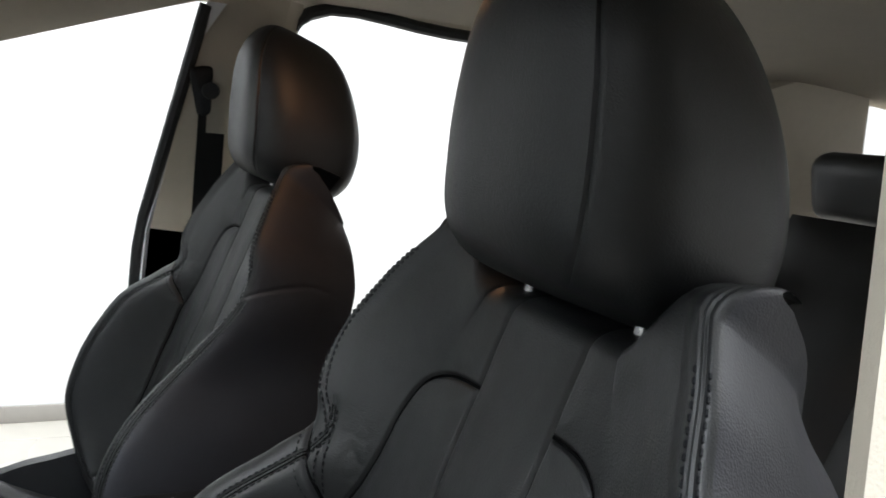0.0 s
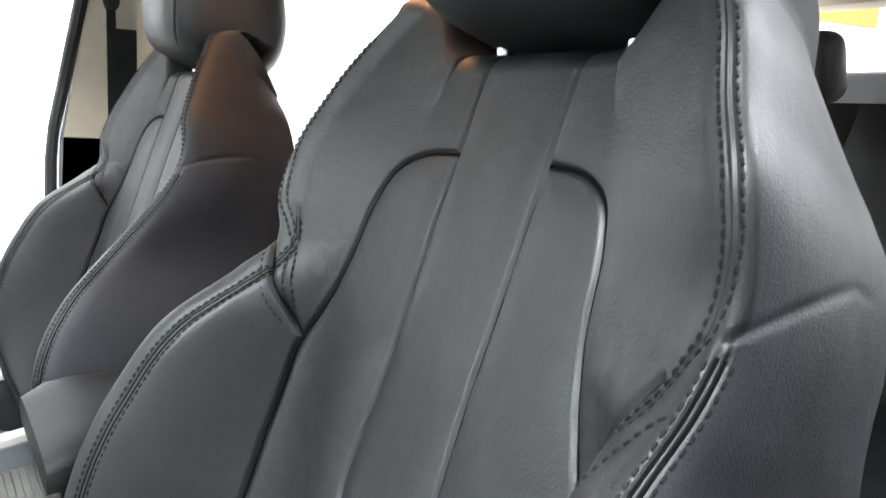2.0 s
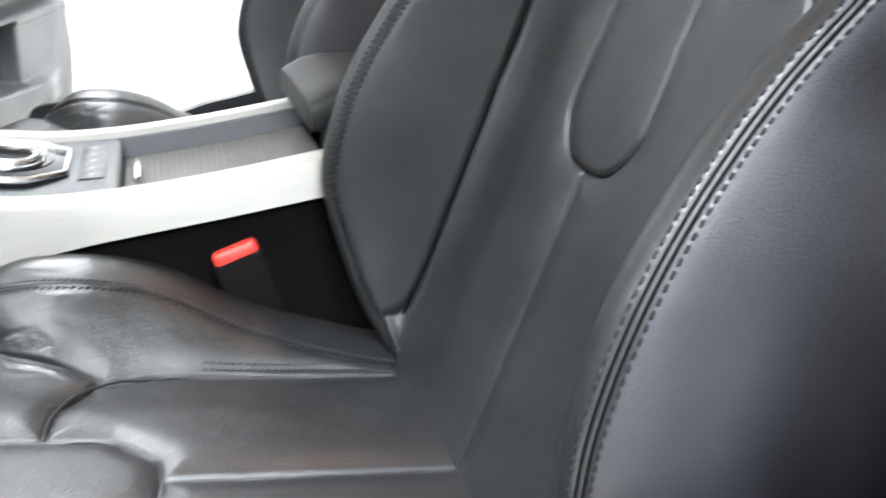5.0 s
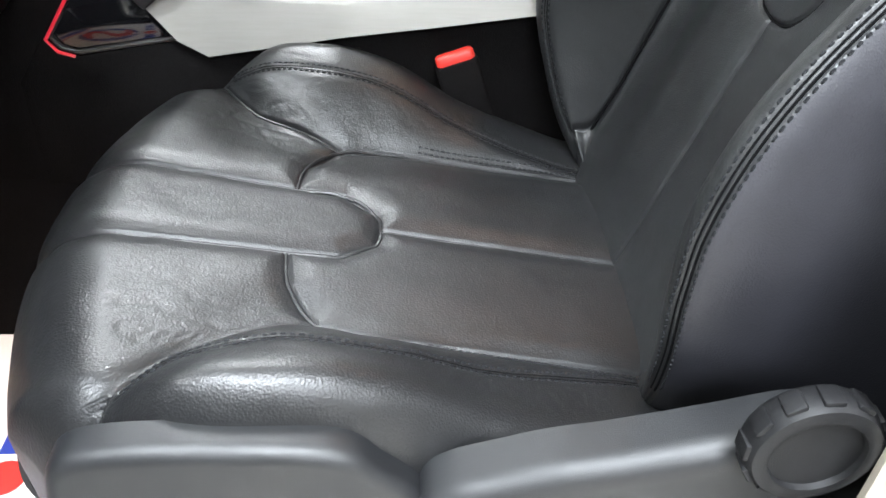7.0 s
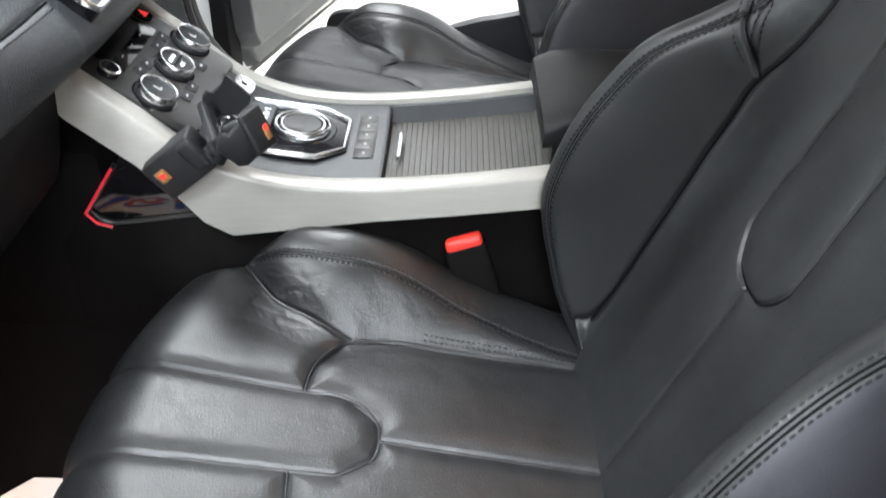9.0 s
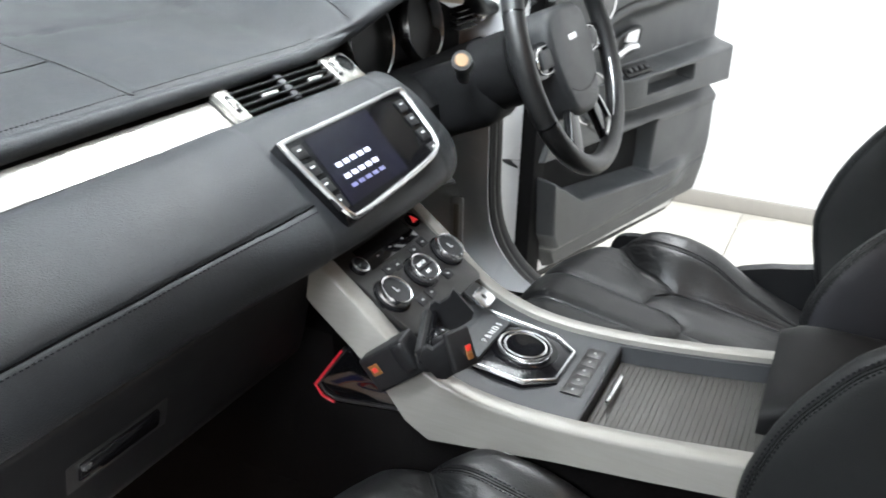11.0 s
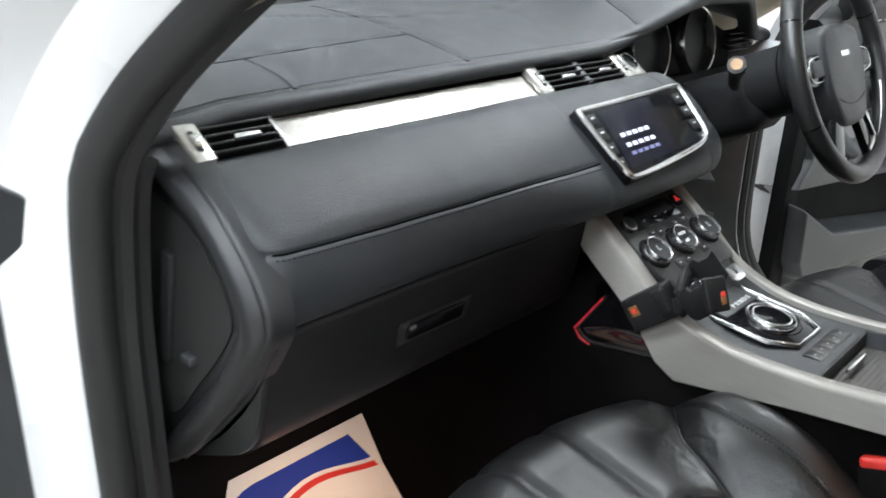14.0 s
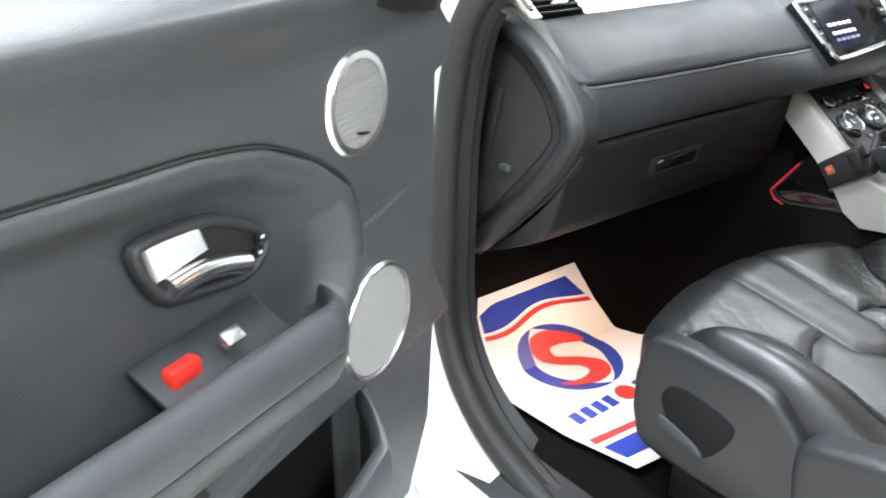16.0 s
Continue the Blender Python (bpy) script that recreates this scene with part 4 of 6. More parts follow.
    for u in (-0.19, 0.19):
        p("seat_rail", block((0.035, 0.62, 0.07), (u, 0.22, 0.485), 0.006), RUBBER, "black steel seat rail")
    base = block((0.46, 0.50, 0.10), (0, 0.25, 0.56), 0.02)
    p("seat_pan", base, DASH_DARK)
    bar = smooth_loop([(-0.155, 0.45, 0.53), (-0.158, 0.60, 0.535), (-0.158, 0.632, 0.56), (-0.150, 0.635, 0.60), (-0.12, 0.635, 0.615), (0.12, 0.635, 0.615), (0.15, 0.635, 0.60), (0.158, 0.632, 0.56), (0.158, 0.60, 0.535), (0.155, 0.45, 0.53)], 5, False)
    p("slide_bar", tube(bar, 0.007, 8), RUBBER, "black bent slide bar")
    return seat


front_seat(-1, "black leather passenger sports seat with double stitched bolsters, creased from use")
front_seat(1, "black leather driver sports seat with double stitched bolsters")


def rear_seat():
    seat = thing("rear_seat", "black leather rear bench seat with headrests, in shade", "car seat", (0, -0.8, 0.45))

    def p(name, bm, mat, lab=""):
        ob = part(name, bm, mat, seat, lab)
        ob.location = (0, 0.8, -0.45)
        return ob

    for x in (-0.34, 0.0, 0.34):
        w = 0.345
        rows = []
        for v in np.linspace(0, 1, 16):
            rows.append([(x + w / 2 * a, -1.02 - 0.26 * v + 0.03 * (1 - a ** 4) * (1 - (2 * v - 1) ** 6) + (0.045 * abs(x + w / 2 * a - 0) ** 2), 0.70 + 0.50 * v) for a in np.linspace(-1, 1, 13)])
        bm = grid_bm(rows)
        bmesh.ops.solidify(bm, geom=bm.faces[:], thickness=-0.10)
        p("backrest", bm, LEATHER)
        rows = [[(x + w / 2 * a, y, 0.70 + 0.02 * (1 - a ** 4) - 0.5 * max(0, y + 0.60) ** 1.2) for a in np.linspace(-1, 1, 13)] for y in np.linspace(-1.08, -0.52, 14)]
        bm = grid_bm(rows)
        bmesh.ops.solidify(bm, geom=bm.faces[:], thickness=-0.14)
        p("cushion", bm, LEATHER)
    # added blocks that close the bright gap at each end of the bench
    for x in (-0.58, 0.58):
        p("side_bolster", block((0.15, 0.16, 0.62), (x, -1.16, 0.97), 0.05, (-27, 0, 0), 4), LEATHER)
    for x in (-0.36, 0.0, 0.36):
        bm = block((0.25, 0.085, 0.15), (x, -1.30, 1.27 if x else 1.235), 0.04, (-14, 0, 0), 4)
        p("headrest", bm, LEATHER)
    return seat


rear_seat()


# ---- dashboard ----
XM = -0.012
dash = thing("dashboard", "black soft-touch dashboard with brushed metal strip and a screen", "dashboard", (0, 1.0, 0.95))


def dash_part(name, bm, mat, label="", smooth=True):
    return under(part(name, bm, mat, None, label, smooth), dash)


def hood_lift(x, y):
    """The cowl over the instruments, on the driver's side."""
    a = min(1, max(0, (x - 0.05) / 0.33))
    b = min(1, max(0, (0.66 - x) / 0.16))
    k = a * a * (3 - 2 * a) * b * b * (3 - 2 * b)
    return k * max(0.0, 1 - max(0, (y - 0.95) / 0.28)) ** 1.0


PAD_SEAMS = [[(-0.66, 0.846), (0.09, 0.842), (0.20, 0.815)], [(-0.226, 0.845), (-0.226, 0.909), (-0.229, 0.962), (-0.222, 1.06), (-0.21, 1.14), (-0.19, 1.22)], [(-0.229, 0.962), (-0.376, 0.953), (-0.56, 0.940)],
             [(-0.507, 0.846), (-0.503, 0.885), (-0.505, 0.945)], [(0.17, 0.835), (0.19, 0.871), (0.207, 0.92), (0.298, 1.06)],
             [(-0.36, 1.13), (-0.25, 1.078), (-0.169, 1.044), (-0.063, 1.036), (0.05, 1.042), (0.139, 1.057), (0.19, 1.11)]]



def pad_point(x, k):
    """k runs from the tucked lip (0) over the edge and away to the windscreen (1)."""
    prof = [(0.868, 1.104), (0.850, 1.104), (0.838, 1.107), (0.832, 1.115), (0.834, 1.123), (0.842, 1.1285), (0.87, 1.136), (0.92, 1.147), (0.98, 1.157), (1.06, 1.167), (1.15, 1.170), (1.22, 1.165), (1.262, 1.152)]
    ks = np.linspace(0, 1, len(prof)) ** 1.0
    y = float(lerp_table(k, ks, [p[0] for p in prof]))
    z = float(lerp_table(k, ks, [p[1] for p in prof]))
    lift = hood_lift(x, y)
    y2 = y - 0.030 * lift * (1 if k < 0.45 else max(0, 1 - (k - 0.45) / 0.3)) + 0.05 * max(0, abs(x) - 0.55) ** 1.0 * (1 if k > 0.5 else 0)
    z2 = z + 0.074 * lift - 0.10 * max(0, abs(x) - 0.60) ** 1.0 - 0.006 * (x / 0.6) ** 2
    far = float(np.interp(x, [-0.70, -0.35, -0.20, 0.0, 0.40, 0.70], [-0.04, 0.02, 0.09, 0.16, 0.15, 0.0]))
    e = min(1.0, max(0.0, (y - 0.98) / 0.28))
    return x, y2 + far * e * e, z2


xs = np.linspace(-0.70, 0.70, 240)
kk = np.concatenate([np.linspace(0, 0.45, 34), np.linspace(0.45, 1, 70)[1:]])
tab = np.array([[pad_point(x, k) for x in xs] for k in kk])
nrm = sheet_normals(tab)
nrm = nrm * np.sign(nrm[60, 100] @ np.array([0, 0, 1.0]))
d = np.full(tab.shape[:2], 9.0)
for line in PAD_SEAMS:
    d = np.minimum(d, line_distance(tab[..., 0], tab[..., 1], line))
tab = tab + nrm * (-0.0030 * np.exp(-(d / 0.0022) ** 2) + 0.0012 * (1 - np.exp(-(d / 0.012) ** 2)))[..., None]
dash_part("top_pad", grid_mesh("top_pad", tab), DASH, "black stitched leather-look dash top")
j = [int(np.argmin(np.abs(xs - x))) for x in np.linspace(-0.66, 0.10, 160)]
row = int(np.argmin(np.abs(tab[:, 100, 1] - 0.850) + (np.arange(len(kk)) < 20) * 9))
dash_part("stitching", stitches(tab[row, j[0]:j[-1]], nrm[row, j[0]:j[-1]], 0.0035, 0.0008, 0.0055), THREAD)
# darker tubes draw the shade of the pad's grooves
for line in PAD_SEAMS[1:5]:
    pts = []
    for a, b in smooth_loop(line, 14, False):
        k = np.unravel_index(np.argmin((tab[..., 0] - a) ** 2 + (tab[..., 1] - b) ** 2 + (np.arange(len(kk)) < 34)[:, None] * 9), tab.shape[:2])
        pts.append((a, b, tab[k][2] + 0.0012))
    pts = np.array(pts)
    for _ in range(14):
        pts[1:-1] = (pts[:-2] + 2 * pts[1:-1] + pts[2:]) / 4
    dash_part("seam", tube(pts, 0.0008, 6), DASH_DARK)
seal = [(q[0], q[1] + 0.004, q[2] + 0.004) for q in tab[-1, 8:-8:6]]
dash_part("windscreen_seal", tube(seal, 0.009, 8), RUBBER, "black seal at the foot of the windscreen")
# round sensor at the windscreen
dash_part("light_sensor", lathe([(0.001, 0), (0.022, 0), (0.022, 0.006), (0.016, 0.009), (0.010, 0.016), (0.001, 0.018)], Matrix.Translation((0.035, 1.275, 1.172)), 24), DASH_DARK, "round black light sensor")
dash_part("sensor_clip", block((0.03, 0.008, 0.006), (0.035, 1.255, 1.178), 0.002), CHROME)

# rolled face under the metal strip
FACE_L = [(.806, 1.074), (.797, 1.078), (.775, 1.074), (.742, 1.058), (.712, 1.036), (.694, 1.016), (.686, .985), (.687, .958), (.694, .943), (.706, .937), (.74, .936)]
FACE_C = [(.800,1.080),(.790,1.083),(.762,1.076),(.722,1.050),(.690,1.018),(.660,.985),(.652,.968),(.655,.955),(.665,.946),(.68,.940),(.72,.938)]


def face_point(x, k):
    ks = np.linspace(0, 1, len(FACE_L))
    w = math.exp(-abs((x - XM) / 0.26) ** 2.6)
    yl, zl = float(lerp_table(k, ks, [p[0] for p in FACE_L])), float(lerp_table(k, ks, [p[1] for p in FACE_L]))
    yc, zc = float(lerp_table(k, ks, [p[0] for p in FACE_C])), float(lerp_table(k, ks, [p[1] for p in FACE_C]))
    y, z = yl + (yc - yl) * w, zl + (zc - zl) * w
    if x > 0.15:
        y += 0.9 * ((x - 0.15) / 0.1) ** 2 * 0.07
        z += (0.985 - z) * ((x - 0.15) / 0.1) ** 2 * 0.25
    if x < -0.635:
        e = min(1, (-0.635 - x) / 0.035)
        y += 0.030 * (1 - math.sqrt(max(0, 1 - e * e)))
    return x, y, z


xs = np.concatenate([np.linspace(-0.670, -0.62, 16), np.linspace(-0.62, 0.15, 200)[1:], np.linspace(0.15, 0.245, 24)[1:]])
kk = np.linspace(0, 1, 181)
tab = np.array([[face_point(x, k) for x in xs] for k in kk])
nrm = sheet_normals(tab)
nrm = nrm * np.sign(nrm[50, 100] @ np.array([0, -1.0, 0]))
seam_k = np.interp(xs, [-0.66, -0.60, -0.54, -0.51, -0.42, -0.39, -0.36, -0.33, -0.30, -0.27, -0.24, -0.21, -0.18, -0.15], [0.500, 0.5075, 0.5125, 0.515, 0.515, 0.5125, 0.505, 0.4975, 0.485, 0.4725, 0.460, 0.450, 0.440, 0.4325])
dk = np.abs(kk[:, None] - seam_k[None, :]) * 0.22
rel = -0.0026 * np.exp(-(dk / 0.0018) ** 2) + 0.0012 * (1 - np.exp(-(dk / 0.012) ** 2))
edge = np.clip((np.abs(tab[..., 0] - XM) - 0.138) / 0.004, 0, 1)
tab = tab + nrm * (rel * edge)[..., None]
dash_part("face_pad", grid_mesh("face_pad", tab), DASH, "black grained dash roll with a stitched seam")
sel = [i for i, x in enumerate(xs) if -0.655 < x < -0.145]


def on_face(shift):
    """The seam's line on the roll, shifted down or up."""
    out, nor = [], []
    for i in sel:
        j = np.interp(seam_k[i] + shift, kk, np.arange(len(kk)))
        a, w = int(j), j - int(j)
        out.append(tab[a, i] * (1 - w) + tab[a + 1, i] * w)
        nor.append(nrm[a, i])
    return np.array(out), np.array(nor)


q, w = on_face(0.018)
dash_part("stitching", stitches(q, w, 0.0035, 0.0008, 0.0055), THREAD)
# near-black cord drawn for the shade in the roll's seam
q, w = on_face(0.0)
dash_part("seam", tube(q + w * 0.0002, 0.0011, 6), SEAM_SHADE)

# brushed metal strip and dark backing above the roll
strip = [[(x, 0.804, 1.0785), (x, 0.812, 1.0840), (x, 0.824, 1.0925), (x, 0.836, 1.1010)] for x in np.linspace(-0.553, -0.128, 30)]
bm = grid_bm(strip)
bmesh.ops.solidify(bm, geom=bm.faces[:], thickness=0.003)
dash_part("metal_strip", bm, ALU, "brushed aluminium dash strip")
back = [[(x, 0.802, 1.070), (x, 0.845, 1.090), (x, 0.872, 1.106)] for x in np.linspace(-0.67, 0.14, 20)]
dash_part("strip_backing", grid_bm(back), DASH_DARK)


def vent(x0, x1, dividers, left_cap, right_cap):
    """A louvred outlet: slats, a divider, sliders and cast end caps."""
    slope = Vector((0, 0.034, 0.024)).normalized()
    out = Vector((0, -slope.z, slope.y))
    for k in range(4):
        c = Vector((0, 0.802, 1.079)) + slope * (0.006 + k * 0.0105) + out * 0.001
        m = basis((0.5 * (x0 + x1), c.y, c.z), (1, 0, 0), out)
        bm = block((x1 - x0, 0.0032, 0.016), (0, 0, 0), 0.0012)
        bm.transform(m @ pose(0, 0, 0, 18, 0, 0))
        dash_part("vent_slat", bm, DASH_DARK)
    for x in dividers:
        m = basis((x, 0.820, 1.092), (1, 0, 0), out)
        bm = block((0.014, 0.046, 0.010), (0, 0, 0.002), 0.003)
        bm.transform(m)
        dash_part("vent_divider", bm, GREY_PLASTIC)
    n = len(dividers) + 1
    for i in range(n):
        x = x0 + (x1 - x0) * (i + 0.55) / n
        m = basis((x, 0.815, 1.089), (1, 0, 0), out)
        bm = block((0.032, 0.007, 0.008), (0, 0, 0.008), 0.003)
        bm.transform(m)
        dash_part("vent_slider", bm, CHROME, "chrome vent slider")
    for x, on in ((x0 - 0.011, left_cap), (x1 + 0.011, right_cap)):
        if on:
            m = basis((x, 0.8185, 1.0905), (1, 0, 0), out)
            bm = block((0.024, 0.050, 0.016), (0, 0, 0.001), 0.003)
            bm.transform(m)
            dash_part("vent_cap", bm, ALU, "cast aluminium vent end cap")
            bm = block((0.007, 0.026, 0.004), (0, 0, 0.0085), 0.0015)
            bm.transform(m)
            dash_part("vent_wheel_slot", bm, DASH_DARK)
            wheel = lathe([(0.001, -0.003), (0.012, -0.003), (0.0125, 0), (0.012, 0.003), (0.001, 0.003)], m @ Matrix.Translation((0, 0, 0.002)) @ pose(0, 0, 0, 0, 90, 0), 24)
            dash_part("vent_wheel", wheel, CHROME)


vent(-0.642, -0.560, [], True, False)
dash_part("strip_end", block((0.006, 0.05, 0.010), (-0.5555, 0.819, 1.091), 0.002, (35, 0, 0)), CHROME)
vent(-0.102, 0.088, [-0.005], True, True)
m_sw = basis((0.124, 0.8185, 1.0905), (1, 0, 0), (0, -0.577, 0.817))
bm = block((0.044, 0.050, 0.016), (0, 0, 0.001), 0.004)
bm.transform(m_sw)
dash_part("start_panel", bm, ALU, "aluminium panel round the start button")
dash_part("start_button", lathe([(0.001, 0.006), (0.0155, 0.006), (0.0155, 0.012), (0.013, 0.0125), (0.012, 0.0110), (0.001, 0.0112)], m_sw @ Matrix.Translation((0.002, 0.004, -0.0015)), 28), GLOSS, "round black start button")
dash_part("start_ring", lathe([(0.0148, 0.012), (0.0165, 0.012), (0.0165, 0.014), (0.0148, 0.014)], m_sw @ Matrix.Translation((0.002, 0.004, -0.0035)), 28), CHROME)

# screen set into the roll
SCR = Matrix(((1, 0, 0, XM), (0, 0.716, -0.698, 0.655), (0, 0.698, 0.716, 0.987), (0, 0, 0, 1))) @ Matrix.Translation((0, 0, 0.0065))
outline = smooth_loop([(-0.124, 0.116), (-0.06, 0.117), (0.05, 0.119), (0.128, 0.121), (0.146, 0.113), (0.144, 0.070), (0.139, 0.036), (0.125, 0.020), (0.09, 0.010), (0.0, 0.002), (-0.095, -0.003), (-0.113, 0.003), (-0.121, 0.030), (-0.130, 0.080), (-0.133, 0.108)], 5)
dash_part("screen_panel", prism(outline, -0.02, SCR @ Matrix.Translation((0, 0, 0.001)), 0), GLOSS, "glossy black screen panel")
dash_part("screen_frame", ring(outline, 0.0085, 0.006, SCR), CHROME, "satin chrome screen surround")
disp = [(-0.097, 0.013), (0.036, 0.018), (0.046, 0.109), (-0.090, 0.106)]
dash_part("display", prism(disp, 0.0008, SCR @ Matrix.Translation((0, 0, 0.0012)), 0), DISPLAY, "dark blue lit display")
for i in range(4):
    for sx, x, dx in ((-1, -0.112, 0.0), (1, 0.117, -0.001)):
        d0 = 0.094 - i * 0.0235
        bm = block((0.020, 0.0175, 0.003), (x + dx * i, d0, 0.0022), 0.0012)
        bm.transform(SCR)
        dash_part("screen_button", bm, DASH_DARK)
        bm = block((0.007, 0.0018, 0.0006), (x + dx * i, d0 + 0.002, 0.0040), 0)
        bm.transform(SCR)
        dash_part("button_mark", bm, WHITE_PRINT)
# plain strokes in place of the maker's name on the display
for row_, y0, mat_ in ((0, 0.062, GLYPH), (1, 0.046, GLYPH), (2, 0.033, GLYPH_DIM)):
    for c in range(5):
        bm = block((0.0112, 0.0062 if row_ < 2 else 0.005, 0.0005), (-0.070 + c * 0.0155, y0 + c * 0.0002, 0.0024), 0)
        bm.transform(SCR)
        dash_part("display_mark", bm, mat_)

# glove box and the lower edge
GLOVE = [(0.735, .934), (.708, .930), (.706, .915), (.714, .880), (.727, .825), (.742, .795), (.78, .765), (.88, .722), (1.0, .70), (1.10, .70)]
xs = np.linspace(-0.655, -0.125, 40)
tab = [[(x, y, z) for y, z in smooth_loop(GLOVE, 5, False)] for x in xs]
dash_part("glove_box", grid_bm(tab), DASH_DARK, "black plastic glove box lid")
dash_part("glove_handle", block((0.095, 0.010, 0.022), (-0.42, 0.717, 0.868), 0.004, (14, 0, 0)), GLOSS, "black glove box pull")
dash_part("glove_lock", block((0.010, 0.006, 0.006), (-0.462, 0.711, 0.874), 0.002), CHROME)
dash_part("handle_recess", block((0.12, 0.004, 0.034), (-0.42, 0.7185, 0.866), 0.002, (14, 0, 0)), RUBBER)
# end cap that the open door uncovers
YZ = Matrix(((0, 0, -1, 0), (1, 0, 0, 0), (0, 1, 0, 0), (0, 0, 0, 1)))
cap = smooth_loop([(.845, 1.095), (.80, 1.085), (.745, 1.055), (.695, 1.005), (.675, .960), (.688, .925), (.73, .865), (.80, .790), (.87, .725), (.95, .72), (.98, .9), (.94, 1.06)], 5)
yz = YZ.copy()
yz.translation = (-0.648, 0, 0)
dash_part("end_cap", prism(cap, 0.034, yz, 0.010, 3), SEAT_PLASTIC, "charcoal plastic dash end cap")
yz3 = YZ.copy()
yz3.translation = (-0.646, 0, 0)
dash_part("end_strip", prism(smooth_loop([(.694, .926), (.707, .927), (.712, .895), (.726, .832), (.742, .797), (.78, .767), (.875, .725), (.80, .786), (.735, .858)], 4), 0.016, yz3, 0.004, 2), SEAT_PLASTIC, "charcoal corner strip beside the glove box")
# black tube drawn for the shade in the gap beside the glove box
dash_part("end_gap", tube([(-0.664, y_, z_) for y_, z_ in ((.684, .930), (.730, .864), (.80, .789), (.872, .722))], 0.0028, 6), RUBBER)
# flat black sheet that stands in for the shaded hollow of the cap
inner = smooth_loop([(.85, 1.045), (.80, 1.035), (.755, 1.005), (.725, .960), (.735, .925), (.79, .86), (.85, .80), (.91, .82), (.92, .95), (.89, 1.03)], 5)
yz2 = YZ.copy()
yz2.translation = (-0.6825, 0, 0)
dash_part("end_cap_recess", prism(inner, 0.0016, yz2, 0.001), RUBBER, "flat black sheet for the shade inside the end cap")
dash_part("end_cap_band", ring(cap, 0.030, 0.014, yz2), SEAT_PLASTIC, "raised charcoal band round the end cap")
dash_part("end_cap_rib", block((0.010, 0.018, 0.13), (-0.686, 0.835, 0.93), 0.004, (12, 0, 0)), DASH_DARK)
dash_part("end_cap_clip", block((0.012, 0.020, 0.010), (-0.687, 0.80, 0.885), 0.003), GREY_PLASTIC)

# driver's side: instruments, column and lower panels
dash_part("instrument_housing", block((0.34, 0.10, 0.235), (0.415, 0.985, 1.052), 0.02), DASH_DARK)
bez = [[(0.165 + 0.44 * a, 0.915 - 0.045 * (2 * a - 1) ** 4, 1.00 + 0.185 * b * (0.55 + 0.45 * math.sin(math.pi * a))) for a in np.linspace(0, 1, 20)] for b in np.linspace(0, 1, 6)]
dash_part("instrument_face", grid_bm(bez), DIAL, "dark instrument face")
for x in (0.292, 0.470):
    mm = Matrix.Translation((x, 0.892, 1.097)) @ pose(0, 0, 0, 80, 0, 0)
    dash_part("dial_rim", lathe([(0.0612, 0.0), (0.0650, 0.0), (0.0655, 0.020), (0.0640, 0.0225), (0.0622, 0.021)], mm, 64), CHROME, "thin chrome dial rim")
    dash_part("dial", lathe([(0.001, 0.002), (0.0615, 0.002), (0.0615, 0.003), (0.001, 0.003)], mm, 48), DIAL, "black dial")
for k in range(4):
    dash_part("vent_slat", block((0.085, 0.018, 0.003), (0.600, 0.86, 1.078 + 0.011 * k), 0.001, (20, 0, 0)), DASH_DARK)
dash_part("vent_cap", block((0.022, 0.05, 0.014), (0.655, 0.862, 1.100), 0.003, (35, 0, 0)), ALU, "cast aluminium vent end cap")
# near-black from here on puts the roof's shade into the colour
dash_part("cluster_ledge", block((0.40, 0.10, 0.02), (0.385, 0.87, 1.015), 0.008, (12, 0, 0)), SHADE_BLACK)
low = [[(x, y + 0.03 * max(0, x - 0.5), z) for y, z in ((0.86, 1.045), (0.81, 1.035), (0.77, 1.005), (0.765, 0.965), (0.80, 0.915), (0.87, 0.865), (0.97, 0.83), (1.08, 0.82))] for x in np.linspace(0.19, 0.69, 20)]
dash_part("driver_lower_panel", grid_bm(low), SHADE_BLACK, "black knee panel under the steering column")
dash_part("knee_trim", block((0.16, 0.07, 0.006), (0.215, 0.765, 0.930), 0.002, (34, 12, -16)), GREY_PLASTIC, "charcoal trim flap beside the column")

wheel = thing("steering_wheel", "black leather steering wheel with silver lower spoke insert", "steering wheel", (0.385, 0.583, 1.098))
WH = pose(0.390, 0.583, 1.098, 90 - 21.5, 0, 0)


def wheel_part(name, bm, mat, label=""):
    bm.transform(WH)
    return under(part(name, bm, mat, None, label), wheel)


rim = [(0.181 * math.cos(a), 0.181 * math.sin(a) * (0.985 if math.sin(a) < 0 else 1), 0) for a in [2 * math.pi * k / 72 for k in range(72)]]
wheel_part("rim", tube(rim, 0.0160, 18, True), LEATHER_WORN, "black leather rim")
for a in (205, 335, 25, 155):
    q = radians(a)
    wheel_part("rim_joint", tube([(0.181 * math.cos(q + e), 0.181 * math.sin(q + e), 0) for e in (-0.008, 0.008)], 0.0162, 16), GLOSS)
pad = smooth_loop([(-0.072, 0.058), (0.0, 0.068), (0.072, 0.058), (0.086, 0.0), (0.070, -0.060), (0.042, -0.095), (-0.042, -0.095), (-0.070, -0.060), (-0.086, 0.0)], 5)
arc = [(0.166 * math.cos(a), 0.166 * math.sin(a), 0.0035) for a in np.linspace(radians(150), radians(345), 40)]
wheel_part("rim_trim", tube(arc, 0.0022, 8), CHROME, "silver line along the inside of the rim")
wheel_part("airbag_pad", prism(pad, 0.045, Matrix.Translation((0, 0, -0.035)), 0.012, 3), GREY_PLASTIC, "charcoal airbag cover")
wheel_part("pad_seam", tube([(x_, -0.050 - 0.014 * (1 - (x_ / 0.06) ** 2), 0.0102) for x_ in np.linspace(-0.058, 0.058, 14)], 0.0011, 6), RUBBER)
